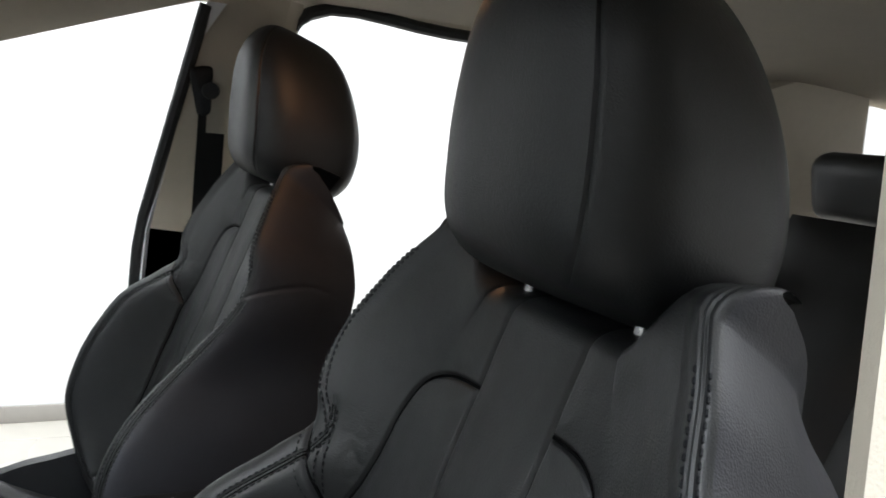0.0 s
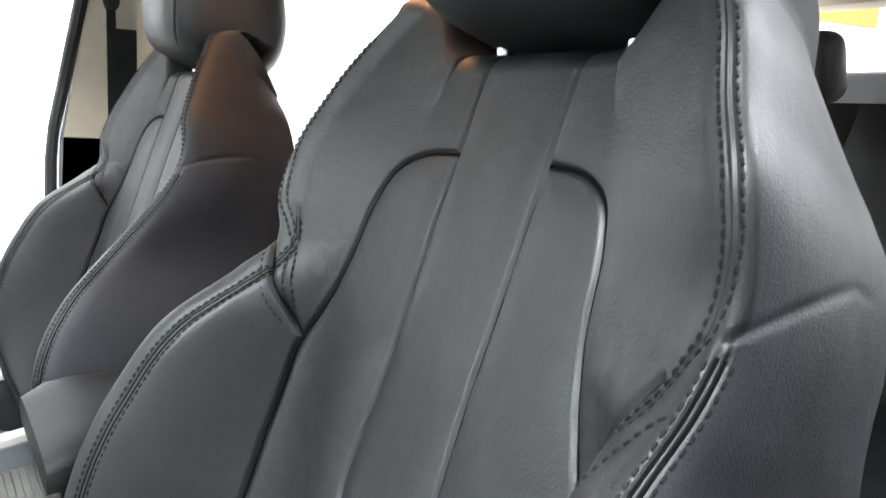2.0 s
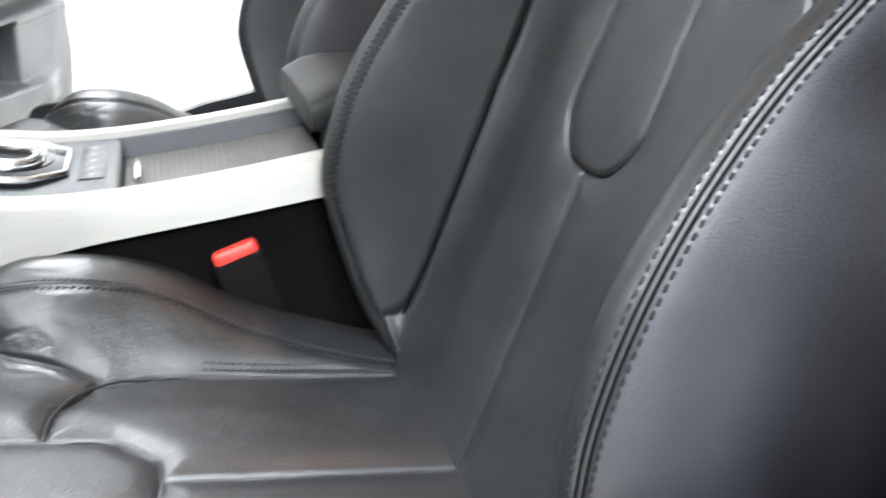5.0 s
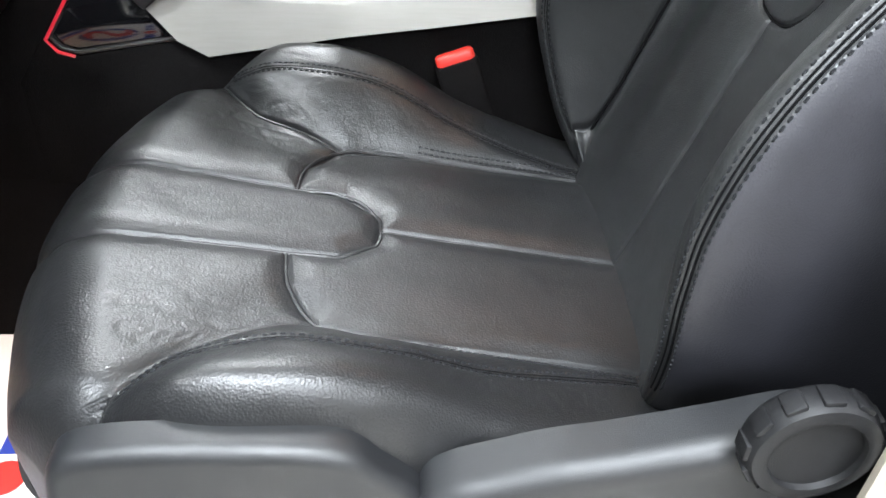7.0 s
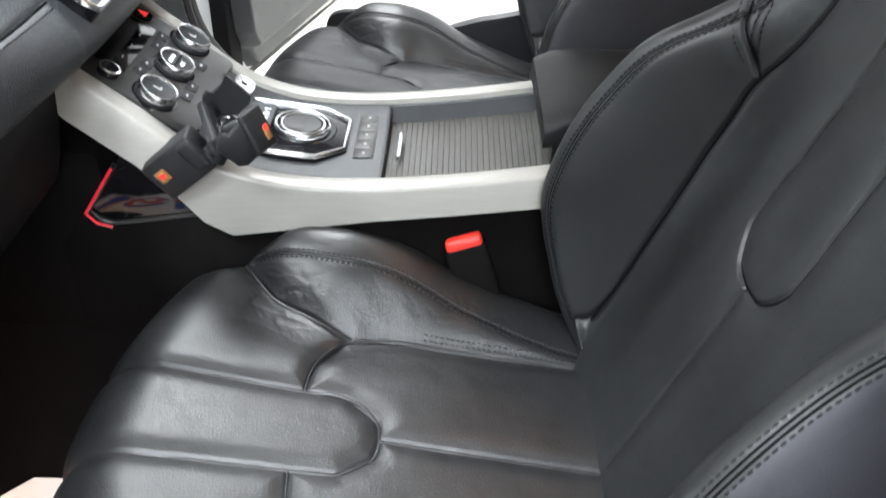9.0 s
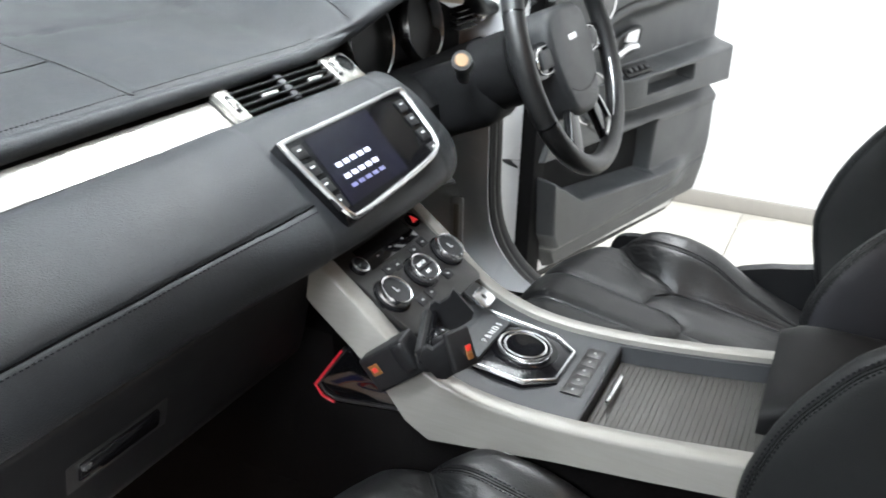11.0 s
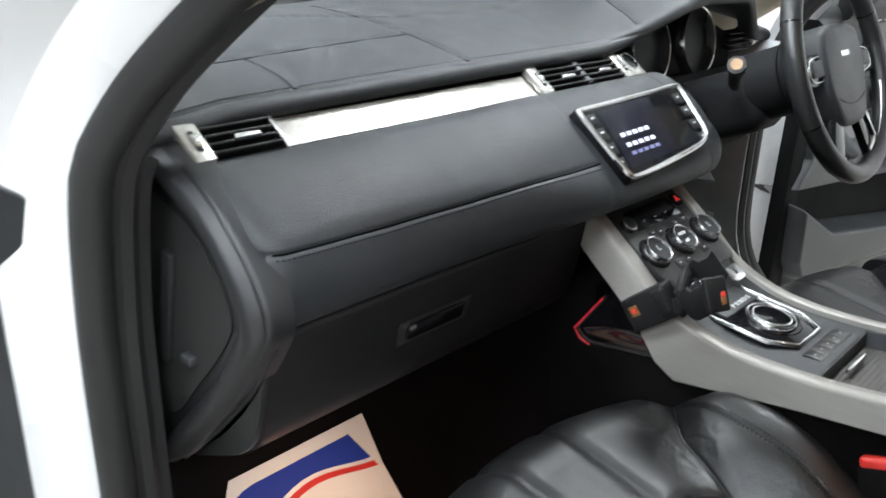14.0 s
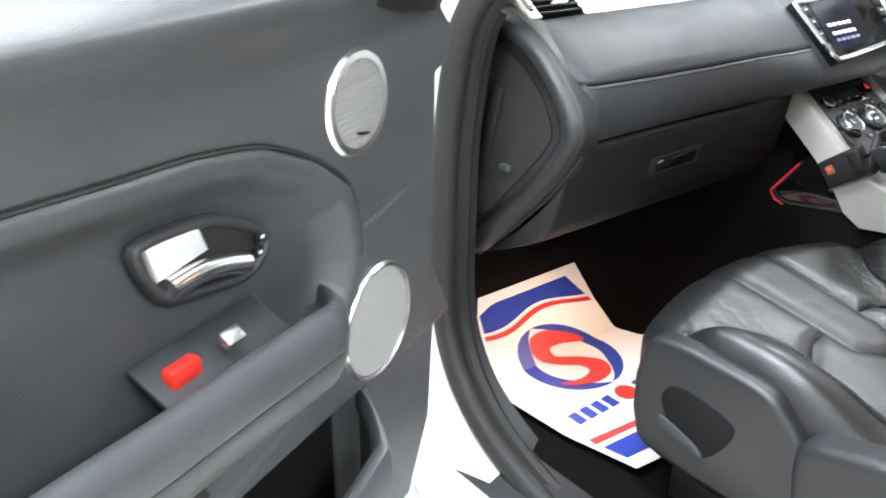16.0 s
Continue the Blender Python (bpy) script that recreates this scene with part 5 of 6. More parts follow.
wheel_part("pad_badge", block((0.036, 0.009, 0.002), (0, 0.018, 0.0105), 0.001), CHROME)
for sx in (-1, 1):
    spoke = [(sx * 0.060, 0.030), (sx * 0.160, 0.020), (sx * 0.163, -0.022), (sx * 0.060, -0.025)]
    wheel_part("spoke", prism(spoke if sx > 0 else spoke[::-1], 0.022, Matrix.Translation((0, 0, -0.022)), 0.005, 2), GLOSS, "gloss black spoke with switches")
    wheel_part("spoke_switch", block((0.042, 0.026, 0.006), (sx * 0.105, 0.003, 0.002), 0.003), GREY_PLASTIC)
    wheel_part("switch_frame", ring(smooth_loop([(sx * 0.078, 0.020), (sx * 0.128, 0.018), (sx * 0.132, -0.014), (sx * 0.078, -0.016)], 3), 0.003, 0.002, Matrix.Translation((0, 0, 0.0005))), CHROME)
    low = [(sx * 0.020, -0.062), (sx * 0.048, -0.060), (sx * 0.094, -0.135), (sx * 0.058, -0.157)]
    wheel_part("lower_spoke", prism(low if sx < 0 else low[::-1], 0.014, Matrix.Translation((0, 0, -0.014)), 0.004, 2), GLOSS, "gloss black lower spoke")
    if sx < 0:
        continue
    wheel_part("spoke_edge", tube([(sx * 0.049, -0.062, 0.000), (sx * 0.075, -0.104, 0.001), (sx * 0.096, -0.136, 0.0)], 0.0028, 8), CHROME, "silver spoke edging")
    wheel_part("spoke_foot", prism([(sx * 0.056, -0.148), (sx * 0.092, -0.128), (sx * 0.100, -0.140), (sx * 0.062, -0.160)][::1 if sx < 0 else -1], 0.008, Matrix.Translation((0, 0, -0.006)), 0.002), CHROME, "silver spoke foot")
wheel_part("hub", lathe([(0.001, -0.14), (0.055, -0.14), (0.060, -0.06), (0.055, -0.035), (0.001, -0.035)], Matrix.Identity(4), 28), SHADE_BLACK)

# cover and collar carry the roof's shade in their near-black colour
column = thing("steering_column", "black plastic steering column cover with control stalk", "steering column", (0.38, 0.75, 1.03))
bm = block((0.125, 0.17, 0.115), (0, 0, 0), 0.030, (0, 0, 0), 4)
bm.transform(pose(0.385, 0.765, 1.005, -21.5, 0, 0))
under(part("cover", bm, SHADE_BLACK), column)
under(part("collar", tube([(0.385, 0.655, 1.068), (0.385, 0.72, 1.040)], 0.060, 28), SHADE_BLACK), column)
stalk = smooth_loop([(0.30, 0.715, 1.055), (0.26, 0.70, 1.07), (0.225, 0.683, 1.095)], 5, False)
under(part("stalk", tube(stalk, 0.009, 12, taper=lambda t: 0.8 + 0.5 * t), DASH_DARK), column)
under(part("stalk_end", tube([(0.222, 0.682, 1.096), (0.205, 0.676, 1.105)], 0.0145, 20), DASH_DARK), column)
under(part("stalk_cap", tube([(0.2055, 0.6765, 1.1045), (0.2025, 0.675, 1.1062)], 0.0095, 20), STALK_END, None, "glossy lit stalk end"), column)


# ---- centre console ----
console = thing("centre_console", "black console with brushed aluminium rails, rotary shifter and climate knobs", "console", (XM, 0.45, 0.45))


def con(name, bm, mat, label="", smooth=True):
    return under(part(name, bm, mat, None, label, smooth), console)


TOP_Y = [0.19, 0.30, 0.40, 0.46, 0.52, 0.58, 0.64, 0.70]
TOP_Z = [0.828, 0.812, 0.803, 0.803, 0.812, 0.838, 0.888, 0.935]


def rail_z(y):
    return float(lerp_table(y, TOP_Y, TOP_Z))


def text_mesh(body, size, depth=0.0004):
    cu = bpy.data.curves.new("text", "FONT")
    cu.body, cu.size, cu.align_x, cu.align_y, cu.extrude = body, size, "CENTER", "CENTER", depth
    ob = bpy.data.objects.new("text", cu)
    scene.collection.objects.link(ob)
    me = bpy.data.meshes.new_from_object(ob.evaluated_get(bpy.context.evaluated_depsgraph_get()))
    bpy.data.objects.remove(ob)
    bm = bmesh.new()
    bm.from_mesh(me)
    return bm


# upper skin between the rails
ys = np.concatenate([np.linspace(0.385, 0.70, 36)])
skin = [[(XM + a, y, rail_z(y) - 0.006 + 0.0015 * (1 - (a / 0.1) ** 2)) for a in np.linspace(-0.098, 0.098, 17)] for y in ys]
con("top_skin", grid_bm(skin), GREY_PLASTIC, "charcoal console skin")
# aluminium rails: a rounded top edge that turns down into the side
LOW_Y = [0.19, 0.30, 0.40, 0.50, 0.545, 0.575, 0.60, 0.64, 0.70, 0.712]
LOW_Z = [0.795, 0.780, 0.768, 0.752, 0.745, 0.762, 0.795, 0.835, 0.885, 0.90]
for sx in (-1, 1):
    rows = []
    for y in np.concatenate([np.linspace(0.185, 0.545, 40), np.linspace(0.55, 0.705, 26)]):
        zt, zb = rail_z(min(y, 0.70)), float(np.interp(y, LOW_Y, LOW_Z))
        rows.append([(XM + sx * 0.096, y, zt - 0.008), (XM + sx * 0.0965, y, zt + 0.001), (XM + sx * 0.098, y, zt + 0.0022), (XM + sx * 0.1165, y, zt + 0.0012), (XM + sx * 0.1190, y, zt - 0.0005),
                     (XM + sx * 0.1203, y, zt - 0.0035), (XM + sx * 0.1250, y, 0.5 * (zt + zb)), (XM + sx * 0.131, y, zb), (XM + sx * 0.120, y, zb - 0.002)])
    con("side_rail", grid_bm(rows), ALU_SIDE, "brushed aluminium console rail")
    wall = [[(XM + sx * 0.116, y, float(np.interp(y, LOW_Y, LOW_Z)) + 0.003) for y in np.linspace(-0.25, 0.572, 40)], [(XM + sx * 0.122, y, 0.46) for y in np.linspace(-0.25, 0.572, 40)]]
    bm = grid_bm(wall)
    con("side_panel", bm, CARPET, "black carpeted console side")
# lower part ahead of the rails, with the lit cubby
con("front_body", block((0.20, 0.30, 0.34), (XM, 0.84, 0.66), 0.02), CARPET)
cubby = [(-0.112, 0.674, 0.815), (-0.112, 0.716, 0.754), (-0.112, 0.706, 0.741), (-0.112, 0.689, 0.736), (-0.112, 0.600, 0.750), (-0.112, 0.576, 0.754)]
con("cubby_rim", tube(cubby, 0.0028, 8), PANEL, "dark cubby edge")
con("cubby_light", tube([(x - 0.003, y + 0.004, z - 0.004) for x, y, z in cubby[:4]], 0.0018, 8), RED_GLOW, "glowing red light strip")
yzc = YZ.copy()
yzc.translation = (-0.108, 0, 0)
con("cubby_panel", prism([(0.668, 0.825), (0.712, 0.757), (0.702, 0.743), (0.688, 0.739), (0.60, 0.752), (0.572, 0.757), (0.572, 0.80)], 0.004, yzc, 0.002), GLOSS, "gloss black cubby front")
con("lower_front", prism([(0.572, 0.752), (0.688, 0.732), (0.71, 0.738), (0.722, 0.756), (0.76, 0.70), (0.76, 0.47), (0.572, 0.47)], 0.006, yzc, 0.002), CARPET)

# climate panel
ST = Matrix(((1, 0, 0, XM), (0, 0.842, -0.540, 0.571), (0, 0.540, 0.842, 0.840), (0, 0, 0, 1)))


def stp(name, bm, mat, label=""):
    bm.transform(ST)
    return con(name, bm, mat, label)


stp("climate_panel", prism(smooth_loop([(-0.092, 0.150), (-0.05, 0.150), (0.05, 0.150), (0.092, 0.150), (0.092, 0.10), (0.092, 0.02), (0.06, 0.015), (-0.06, 0.015), (-0.092, 0.02), (-0.092, 0.10)], 2), 0.008, Matrix.Translation((0, 0, -0.002)), 0.002), PANEL, "dark satin climate control panel")
stp("disc_slot", block((0.118, 0.034, 0.002), (0.002, 0.126, 0.0062), 0.0008), GLOSS, "gloss black slot panel")
for x in (-0.03, 0.0, 0.03):
    stp("slot_mark", block((0.004, 0.0012, 0.0005), (x, 0.120, 0.0074), 0), WHITE_PRINT)
stp("hazard_switch", lathe([(0.001, 0.006), (0.0115, 0.006), (0.0115, 0.009), (0.001, 0.0095)], Matrix.Translation((0.077, 0.132, 0)), 24), GLOSS)
tri_ = [(-0.0065, -0.0045), (0.0065, -0.0045), (0, 0.0065)]
stp("hazard_triangle", prism(tri_, 0.0008, Matrix.Translation((0.077, 0.132, 0.0093)), 0), HAZARD, "red hazard triangle")
stp("volume_knob", lathe([(0.001, 0.004), (0.0115, 0.004), (0.011, 0.013), (0.009, 0.0150), (0.001, 0.0150)], Matrix.Translation((-0.072, 0.122, 0)), 28), GLOSS, "small black knob")
stp("volume_ring", lathe([(0.0095, 0.0125), (0.0116, 0.0125), (0.0116, 0.0140), (0.0095, 0.0145)], Matrix.Translation((-0.072, 0.122, 0)), 28), CHROME)
for i, x in enumerate((-0.068, 0.004, 0.076)):
    at = Matrix.Translation((x, 0.070, 0))
    stp("knob_base", lathe([(0.001, 0.004), (0.026, 0.004), (0.025, 0.007), (0.001, 0.007)], at, 36), GLOSS)
    stp("climate_knob", lathe([(0.001, 0.007), (0.0225, 0.007), (0.0218, 0.0135), (0.0190, 0.0165), (0.0180, 0.0160), (0.001, 0.0163)], at, 40), DASH_DARK, "black rotary climate knob")
    stp("knob_ring", lathe([(0.0182, 0.0155), (0.0224, 0.0110), (0.0222, 0.0165), (0.0205, 0.0195), (0.0188, 0.0190), (0.0182, 0.0172)], at, 40), CHROME, "chrome knob ring")
    if i == 1:
        bm = text_mesh("AUTO", 0.0068)
        bm.transform(Matrix.Translation((x, 0.076, 0.0169)))
        stp("knob_text", bm, WHITE_PRINT)
        bm = text_mesh("A/C", 0.0068)
        bm.transform(Matrix.Translation((x, 0.063, 0.0169)))
        stp("knob_text", bm, WHITE_PRINT)
        stp("knob_split", block((0.034, 0.0008, 0.0006), (x, 0.0697, 0.0169), 0), GLOSS)
    else:
        stp("knob_mark", block((0.0022, 0.008, 0.0006), (x, 0.072, 0.0169), 0.0004), PRINT_GREY)
        stp("knob_mark", block((0.0060, 0.0020, 0.0006), (x + 0.002, 0.068, 0.0169), 0.0004), PRINT_GREY)
for x, dd in ((-0.036, 0.098), (-0.017, 0.096), (0.030, 0.098), (0.055, 0.100), (-0.036, 0.042), (-0.013, 0.042), (0.040, 0.046)):
    stp("climate_button", block((0.017, 0.014, 0.002), (x, dd, 0.0065), 0.001), DASH_DARK)
    stp("button_mark", block((0.0045, 0.0024, 0.0004), (x, dd, 0.0078), 0), PRINT_GREY)
# key slot under the knobs
stp("key_slot", block((0.034, 0.040, 0.004), (0.055, 0.012, 0.002), 0.002), RUBBER)
stp("key_cover", prism(smooth_loop([(0.040, -0.020), (0.070, -0.020), (0.072, -0.004), (0.068, 0.004), (0.042, 0.004), (0.038, -0.004)], 3), 0.004, Matrix.Translation((0, 0, 0.003)), 0.0015), CHROME, "silver key slot cover")
stp("key_mark", block((0.006, 0.008, 0.0004), (0.055, -0.008, 0.0072), 0), DASH_DARK)

# gear selector
GS = Matrix(((1, 0, 0, XM), (0, 0.99, -0.12, 0.505), (0, 0.12, 0.99, 0.806), (0, 0, 0, 1)))


def gsp(name, bm, mat, label=""):
    bm.transform(GS)
    return con(name, bm, mat, label)


surround = [(-0.030, -0.078), (0.042, -0.078), (0.066, -0.045), (0.068, 0.05), (0.056, 0.092), (-0.048, 0.092), (-0.060, 0.05), (-0.058, -0.045)]
gsp("selector_panel", prism(surround, 0.010, Matrix.Translation((0, 0, -0.006)), 0.001), SELECTOR, "gloss black selector panel")
gsp("selector_surround", ring(surround, 0.0065, 0.0045, Matrix.Translation((0, 0, 0.003))), CHROME, "satin chrome selector surround")
gsp("letter_plate", block((0.098, 0.066, 0.007), (0.004, 0.050, 0.0050), 0.003), GREY_PLASTIC, "satin charcoal letter plate")
for i, ch in enumerate("PRNDS"):
    bm = text_mesh(ch, 0.0110)
    bm.transform(Matrix.Translation((-0.009 + i * 0.0112, 0.026, 0.0088)))
    gsp("selector_letter", bm, WHITE_PRINT)
at = Matrix.Translation((0.010, -0.020, 0))
gsp("selector_well", lathe([(0.001, 0.004), (0.042, 0.004), (0.041, 0.0052), (0.001, 0.0052)], at, 48), SELECTOR)
gsp("selector_ring", lathe([(0.0345, 0.005), (0.0342, 0.0095), (0.0325, 0.0112), (0.0308, 0.0105), (0.0302, 0.0085), (0.0305, 0.005)], at, 56), CHROME, "outer chrome ring of the rotary selector")
gsp("selector_groove", lathe([(0.001, 0.006), (0.0298, 0.006), (0.0292, 0.0085), (0.001, 0.0085)], at, 56), SELECTOR)
gsp("selector_ring", lathe([(0.0278, 0.0075), (0.0275, 0.0105), (0.0255, 0.0113), (0.0240, 0.0105), (0.0236, 0.0075)], at, 56), CHROME, "inner chrome ring of the rotary selector")
gsp("knob_top", lathe([(0.001, 0.0085), (0.0232, 0.0085), (0.0225, 0.0105), (0.001, 0.0090)], at, 48), GLOSS, "glossy dished knob centre")

# switch strip, shuttered tray and rear box
bm = block((0.108, 0.024, 0.003), (XM + 0.010, 0.407, 0.7980), 0.0010)
con("switch_strip", bm, PANEL, "row of small console switches")
for i in range(5):
    x = XM - 0.034 + i * 0.022
    con("console_switch", block((0.0205, 0.019, 0.0012), (x, 0.407, 0.7993), 0.0005), PANEL)
    con("switch_mark", block((0.0042, 0.0028, 0.0004), (x, 0.407, 0.8000), 0.0), PRINT_GREY)
for sx in (-1, 1):
    rows = [[(XM + sx * 0.098, y, rail_z(y) - 0.006), (XM + sx * 0.090, y, rail_z(y) - 0.006), (XM + sx * 0.085, y, rail_z(y) - 0.034)] for y in np.linspace(0.185, 0.386, 12)]
    con("tray_edge", grid_bm(rows), GREY_PLASTIC)
con("tray_front", block((0.18, 0.008, 0.030), (XM, 0.386, 0.782), 0.002), GREY_PLASTIC)
for k in range(29):
    y = 0.378 - k * 0.0068
    con("shutter_slat", block((0.170, 0.0067, 0.004), (XM, y, rail_z(y) - 0.028), 0.0006, segments=1), TRAY)
con("shutter_handle", block((0.062, 0.006, 0.009), (XM + 0.004, 0.367, 0.7880), 0.0025), CHROME, "chrome shutter handle")

armrest = thing("armrest", "black leather centre armrest lid behind the console tray", "armrest", (XM + 0.02, 0.0, 0.70))
rows = []
for y in np.linspace(0.205, -0.24, 22):
    e = max(0, (y - 0.165) / 0.04)
    rows.append([(XM + 0.01 + 0.098 * math.copysign(abs(math.cos(t)) ** 0.35, math.cos(t)), y, 0.850 + (0.036 if math.sin(t) > 0 else 0.022 - 0.014 * min(1, max(0, (y - 0.11) / 0.03))) * math.copysign(abs(math.sin(t)) ** 0.4, math.sin(t)) * (1 - 0.35 * e * e) - 0.004 * e * e) for t in [2 * math.pi * k / 32 for k in range(32)]])
under(part("lid", grid_bm(rows, close_u=True, caps=True), ARM_LEATHER, None, "padded black leather lid"), armrest)
under(part("box", block((0.190, 0.37, 0.36), (XM + 0.01, -0.065, 0.645), 0.008), DASH_DARK, None, "black console box"), armrest)
# near-black block that stands in for the shaded void under the lid
under(part("recess", block((0.150, 0.010, 0.15), (XM + 0.01, 0.125, 0.764), 0.003), SHADE_BLACK, None, "near-black block for the shade under the lid"), armrest)
for x in (-0.081, 0.101):
    under(part("cheek", block((0.012, 0.075, 0.16), (XM + x, 0.1565, 0.766), 0.005, segments=3), ARM_LEATHER), armrest)

# ---- phone holder on the console ----
holder = thing("phone_holder", "black plastic phone holder bracket clamped to the console side", "phone holder", (-0.15, 0.58, 0.79))


def hp(name, bm, mat, label=""):
    return under(part(name, bm, mat, None, label), holder)


BASE = pose(-0.138, 0.590, 0.836, -38, 0, 6)


def bp_(name, size, at, mat, label="", bevel=0.004, m=BASE):
    bm = block(size, at, bevel, segments=3)
    bm.transform(m)
    return hp(name, bm, mat, label)


bp_("base", (0.032, 0.066, 0.046), (0, 0, 0), DASH_DARK, "black bracket base", 0.0035)
bp_("base_step", (0.036, 0.018, 0.036), (-0.002, -0.024, 0.002), DASH_DARK)
bp_("maker_mark", (0.0012, 0.013, 0.014), (-0.0166, 0.018, 0.005), AMBER, "small orange mark", 0.0004)
bp_("mark_dot", (0.0012, 0.007, 0.006), (-0.0171, 0.018, 0.005), RED_BUTTON, "", 0.0004)
hp("arm", tube([(-0.138, 0.555, 0.842), (-0.132, 0.540, 0.866)], 0.013, 18), DASH_DARK)
bm = bmesh.new()
bmesh.ops.create_uvsphere(bm, u_segments=20, v_segments=14, radius=0.017, matrix=Matrix.Translation((-0.130, 0.536, 0.872)))
hp("ball_joint", bm, GLOSS)
for k in range(10):
    a = 2 * math.pi * k / 10
    bm = block((0.004, 0.006, 0.012), (0.0185 * math.cos(a), 0.0185 * math.sin(a), 0), 0.001, (0, 0, math.degrees(a)), 1)
    bm.transform(pose(-0.134, 0.545, 0.858, -30, 10, 0))
    hp("collar_rib", bm, DASH_DARK)
# the cradle: a back plate between two jaws with clipped corners
CR = pose(-0.126, 0.545, 0.870, 50, 0, 22) @ Matrix.Scale(1.12, 4)
bp_("back_plate", (0.080, 0.036, 0.008), (0.0, 0.0, -0.004), DASH_DARK, "", 0.002, CR)
jaw = [(0.8 * p_, 0.8 * q_) for p_, q_ in ((-0.024, -0.020), (-0.016, -0.026), (0.016, -0.026), (0.024, -0.018), (0.024, 0.014), (0.014, 0.022), (0.006, 0.022), (0.003, 0.016), (-0.012, 0.016), (-0.024, 0.022))]
for x, out_ in ((-0.042, -1), (0.042, 1)):
    m = CR @ Matrix.Translation((x, 0, 0.014)) @ pose(0, 0, 0, 0, 90, 0)
    hp("jaw", prism(jaw, 0.007 * out_, m, 0.002), DASH_DARK, "black clamp jaw")
bp_("foot", (0.044, 0.007, 0.026), (-0.010, -0.021, 0.010), DASH_DARK, "", 0.002, CR)
bp_("spring_bar", (0.080, 0.007, 0.006), (0.0, 0.009, 0.002), GLOSS, "", 0.002, CR)
FP = pose(-0.160, 0.499, 0.889, 62, 0, -24) @ Matrix.Scale(1.08, 4)
bp_("front_plate", (0.030, 0.040, 0.008), (0, 0, 0), DASH_DARK, "black clamp plate", 0.003, FP)
bp_("plate_arm", (0.020, 0.016, 0.036), (0.004, 0.006, -0.020), DASH_DARK, "", 0.004, FP)
bp_("badge", (0.007, 0.013, 0.0014), (0.006, -0.006, 0.0046), AMBER, "small gold and orange badge", 0.0006, FP)
bp_("badge_dot", (0.006, 0.006, 0.001), (0.006, -0.001, 0.0054), RED_BUTTON, "", 0.0004, FP)

buckle = thing("seat_belt_buckle", "black seat belt buckle with red release button", "buckle", (-0.135, 0.283, 0.70))
BK = pose(-0.148, 0.283, 0.735, -18, 12, 0)
# body and stem take the carpet's near-black to stand for the shade there
for nm, sz, at_, mt in (("body", (0.024, 0.047, 0.070), (0, 0, -0.024), CARPET), ("release_button", (0.018, 0.042, 0.016), (-0.002, 0, 0.013), RED_BUTTON), ("stem", (0.012, 0.032, 0.16), (0, 0, -0.13), CARPET)):
    bm = block(sz, at_, 0.005, segments=3)
    bm.transform(BK)
    under(part(nm, bm, mt), buckle)


# ---- doors ----
WAIST = [(1.0, 1.092), (0.75, 1.078), (0.557, 1.066), (0.47, 1.060), (0.385, 1.055), (0.303, 1.041), (0.229, 1.008), (0.172, 0.965), (0.155, 0.920), (0.152, 0.875)]
SWEEP = [(0.152, 0.875), (0.165, 0.842), (0.186, 0.813), (0.226, 0.777), (0.289, 0.744), (0.363, 0.726), (0.50, 0.718), (1.05, 0.716)]


def step(x, width):
    t = np.clip(x / width + 0.5, 0, 1)
    return t * t * (3 - 2 * t)


def panel_relief(a, z):
    """What both door panels share: shoulder, waist groove and the hollow beneath it."""
    d = 0.028 * np.exp(-((z - 1.16) / 0.035) ** 2)
    dist = line_distance(a, z, WAIST)
    edge = np.interp(z, [0.716, 0.726, 0.744, 0.777, 0.813, 0.842, 0.875, 0.92, 0.965, 1.008, 1.041, 1.055], [0.50, 0.363, 0.289, 0.226, 0.186, 0.165, 0.152, 0.155, 0.172, 0.229, 0.303, 0.385])
    upper = np.interp(a, [0.229, 0.303, 0.385, 0.47, 0.557, 0.75, 1.0], [1.008, 1.041, 1.055, 1.060, 1.066, 1.078, 1.092])
    low = np.interp(a, [p[0] for p in SWEEP], [p[1] for p in SWEEP])
    inside = (a > edge) & (z < upper) & (z > np.where(a > 0.152, low, 0.72))
    both = np.minimum(dist, line_distance(a, z, SWEEP))
    d = d + np.where(inside, 0.004 - 0.032 * (1 - np.exp(-(np.maximum(0, both - 0.012) / 0.026) ** 2)), 0)
    d = d - 0.0060 * np.exp(-(dist / 0.0030) ** 2)
    return d


def passenger_relief(a, z):
    """How far the inner panel stands proud, in metres, at a along the door and at height z."""
    d = panel_relief(a, z)
    d = d - 0.0035 * np.exp(-(line_distance(a, z, [(0.152, 0.912), (0.06, 0.925)]) / 0.0026) ** 2)
    # door bin: an open slot behind a proud lip
    d = d - 0.048 * step(0.709 - z, 0.006) * step(a - 0.150, 0.008) * step(0.99 - a, 0.01)
    d = d - 0.012 * step(0.706 - z, 0.006) * (1 - step(a - 0.142, 0.008))
    return d


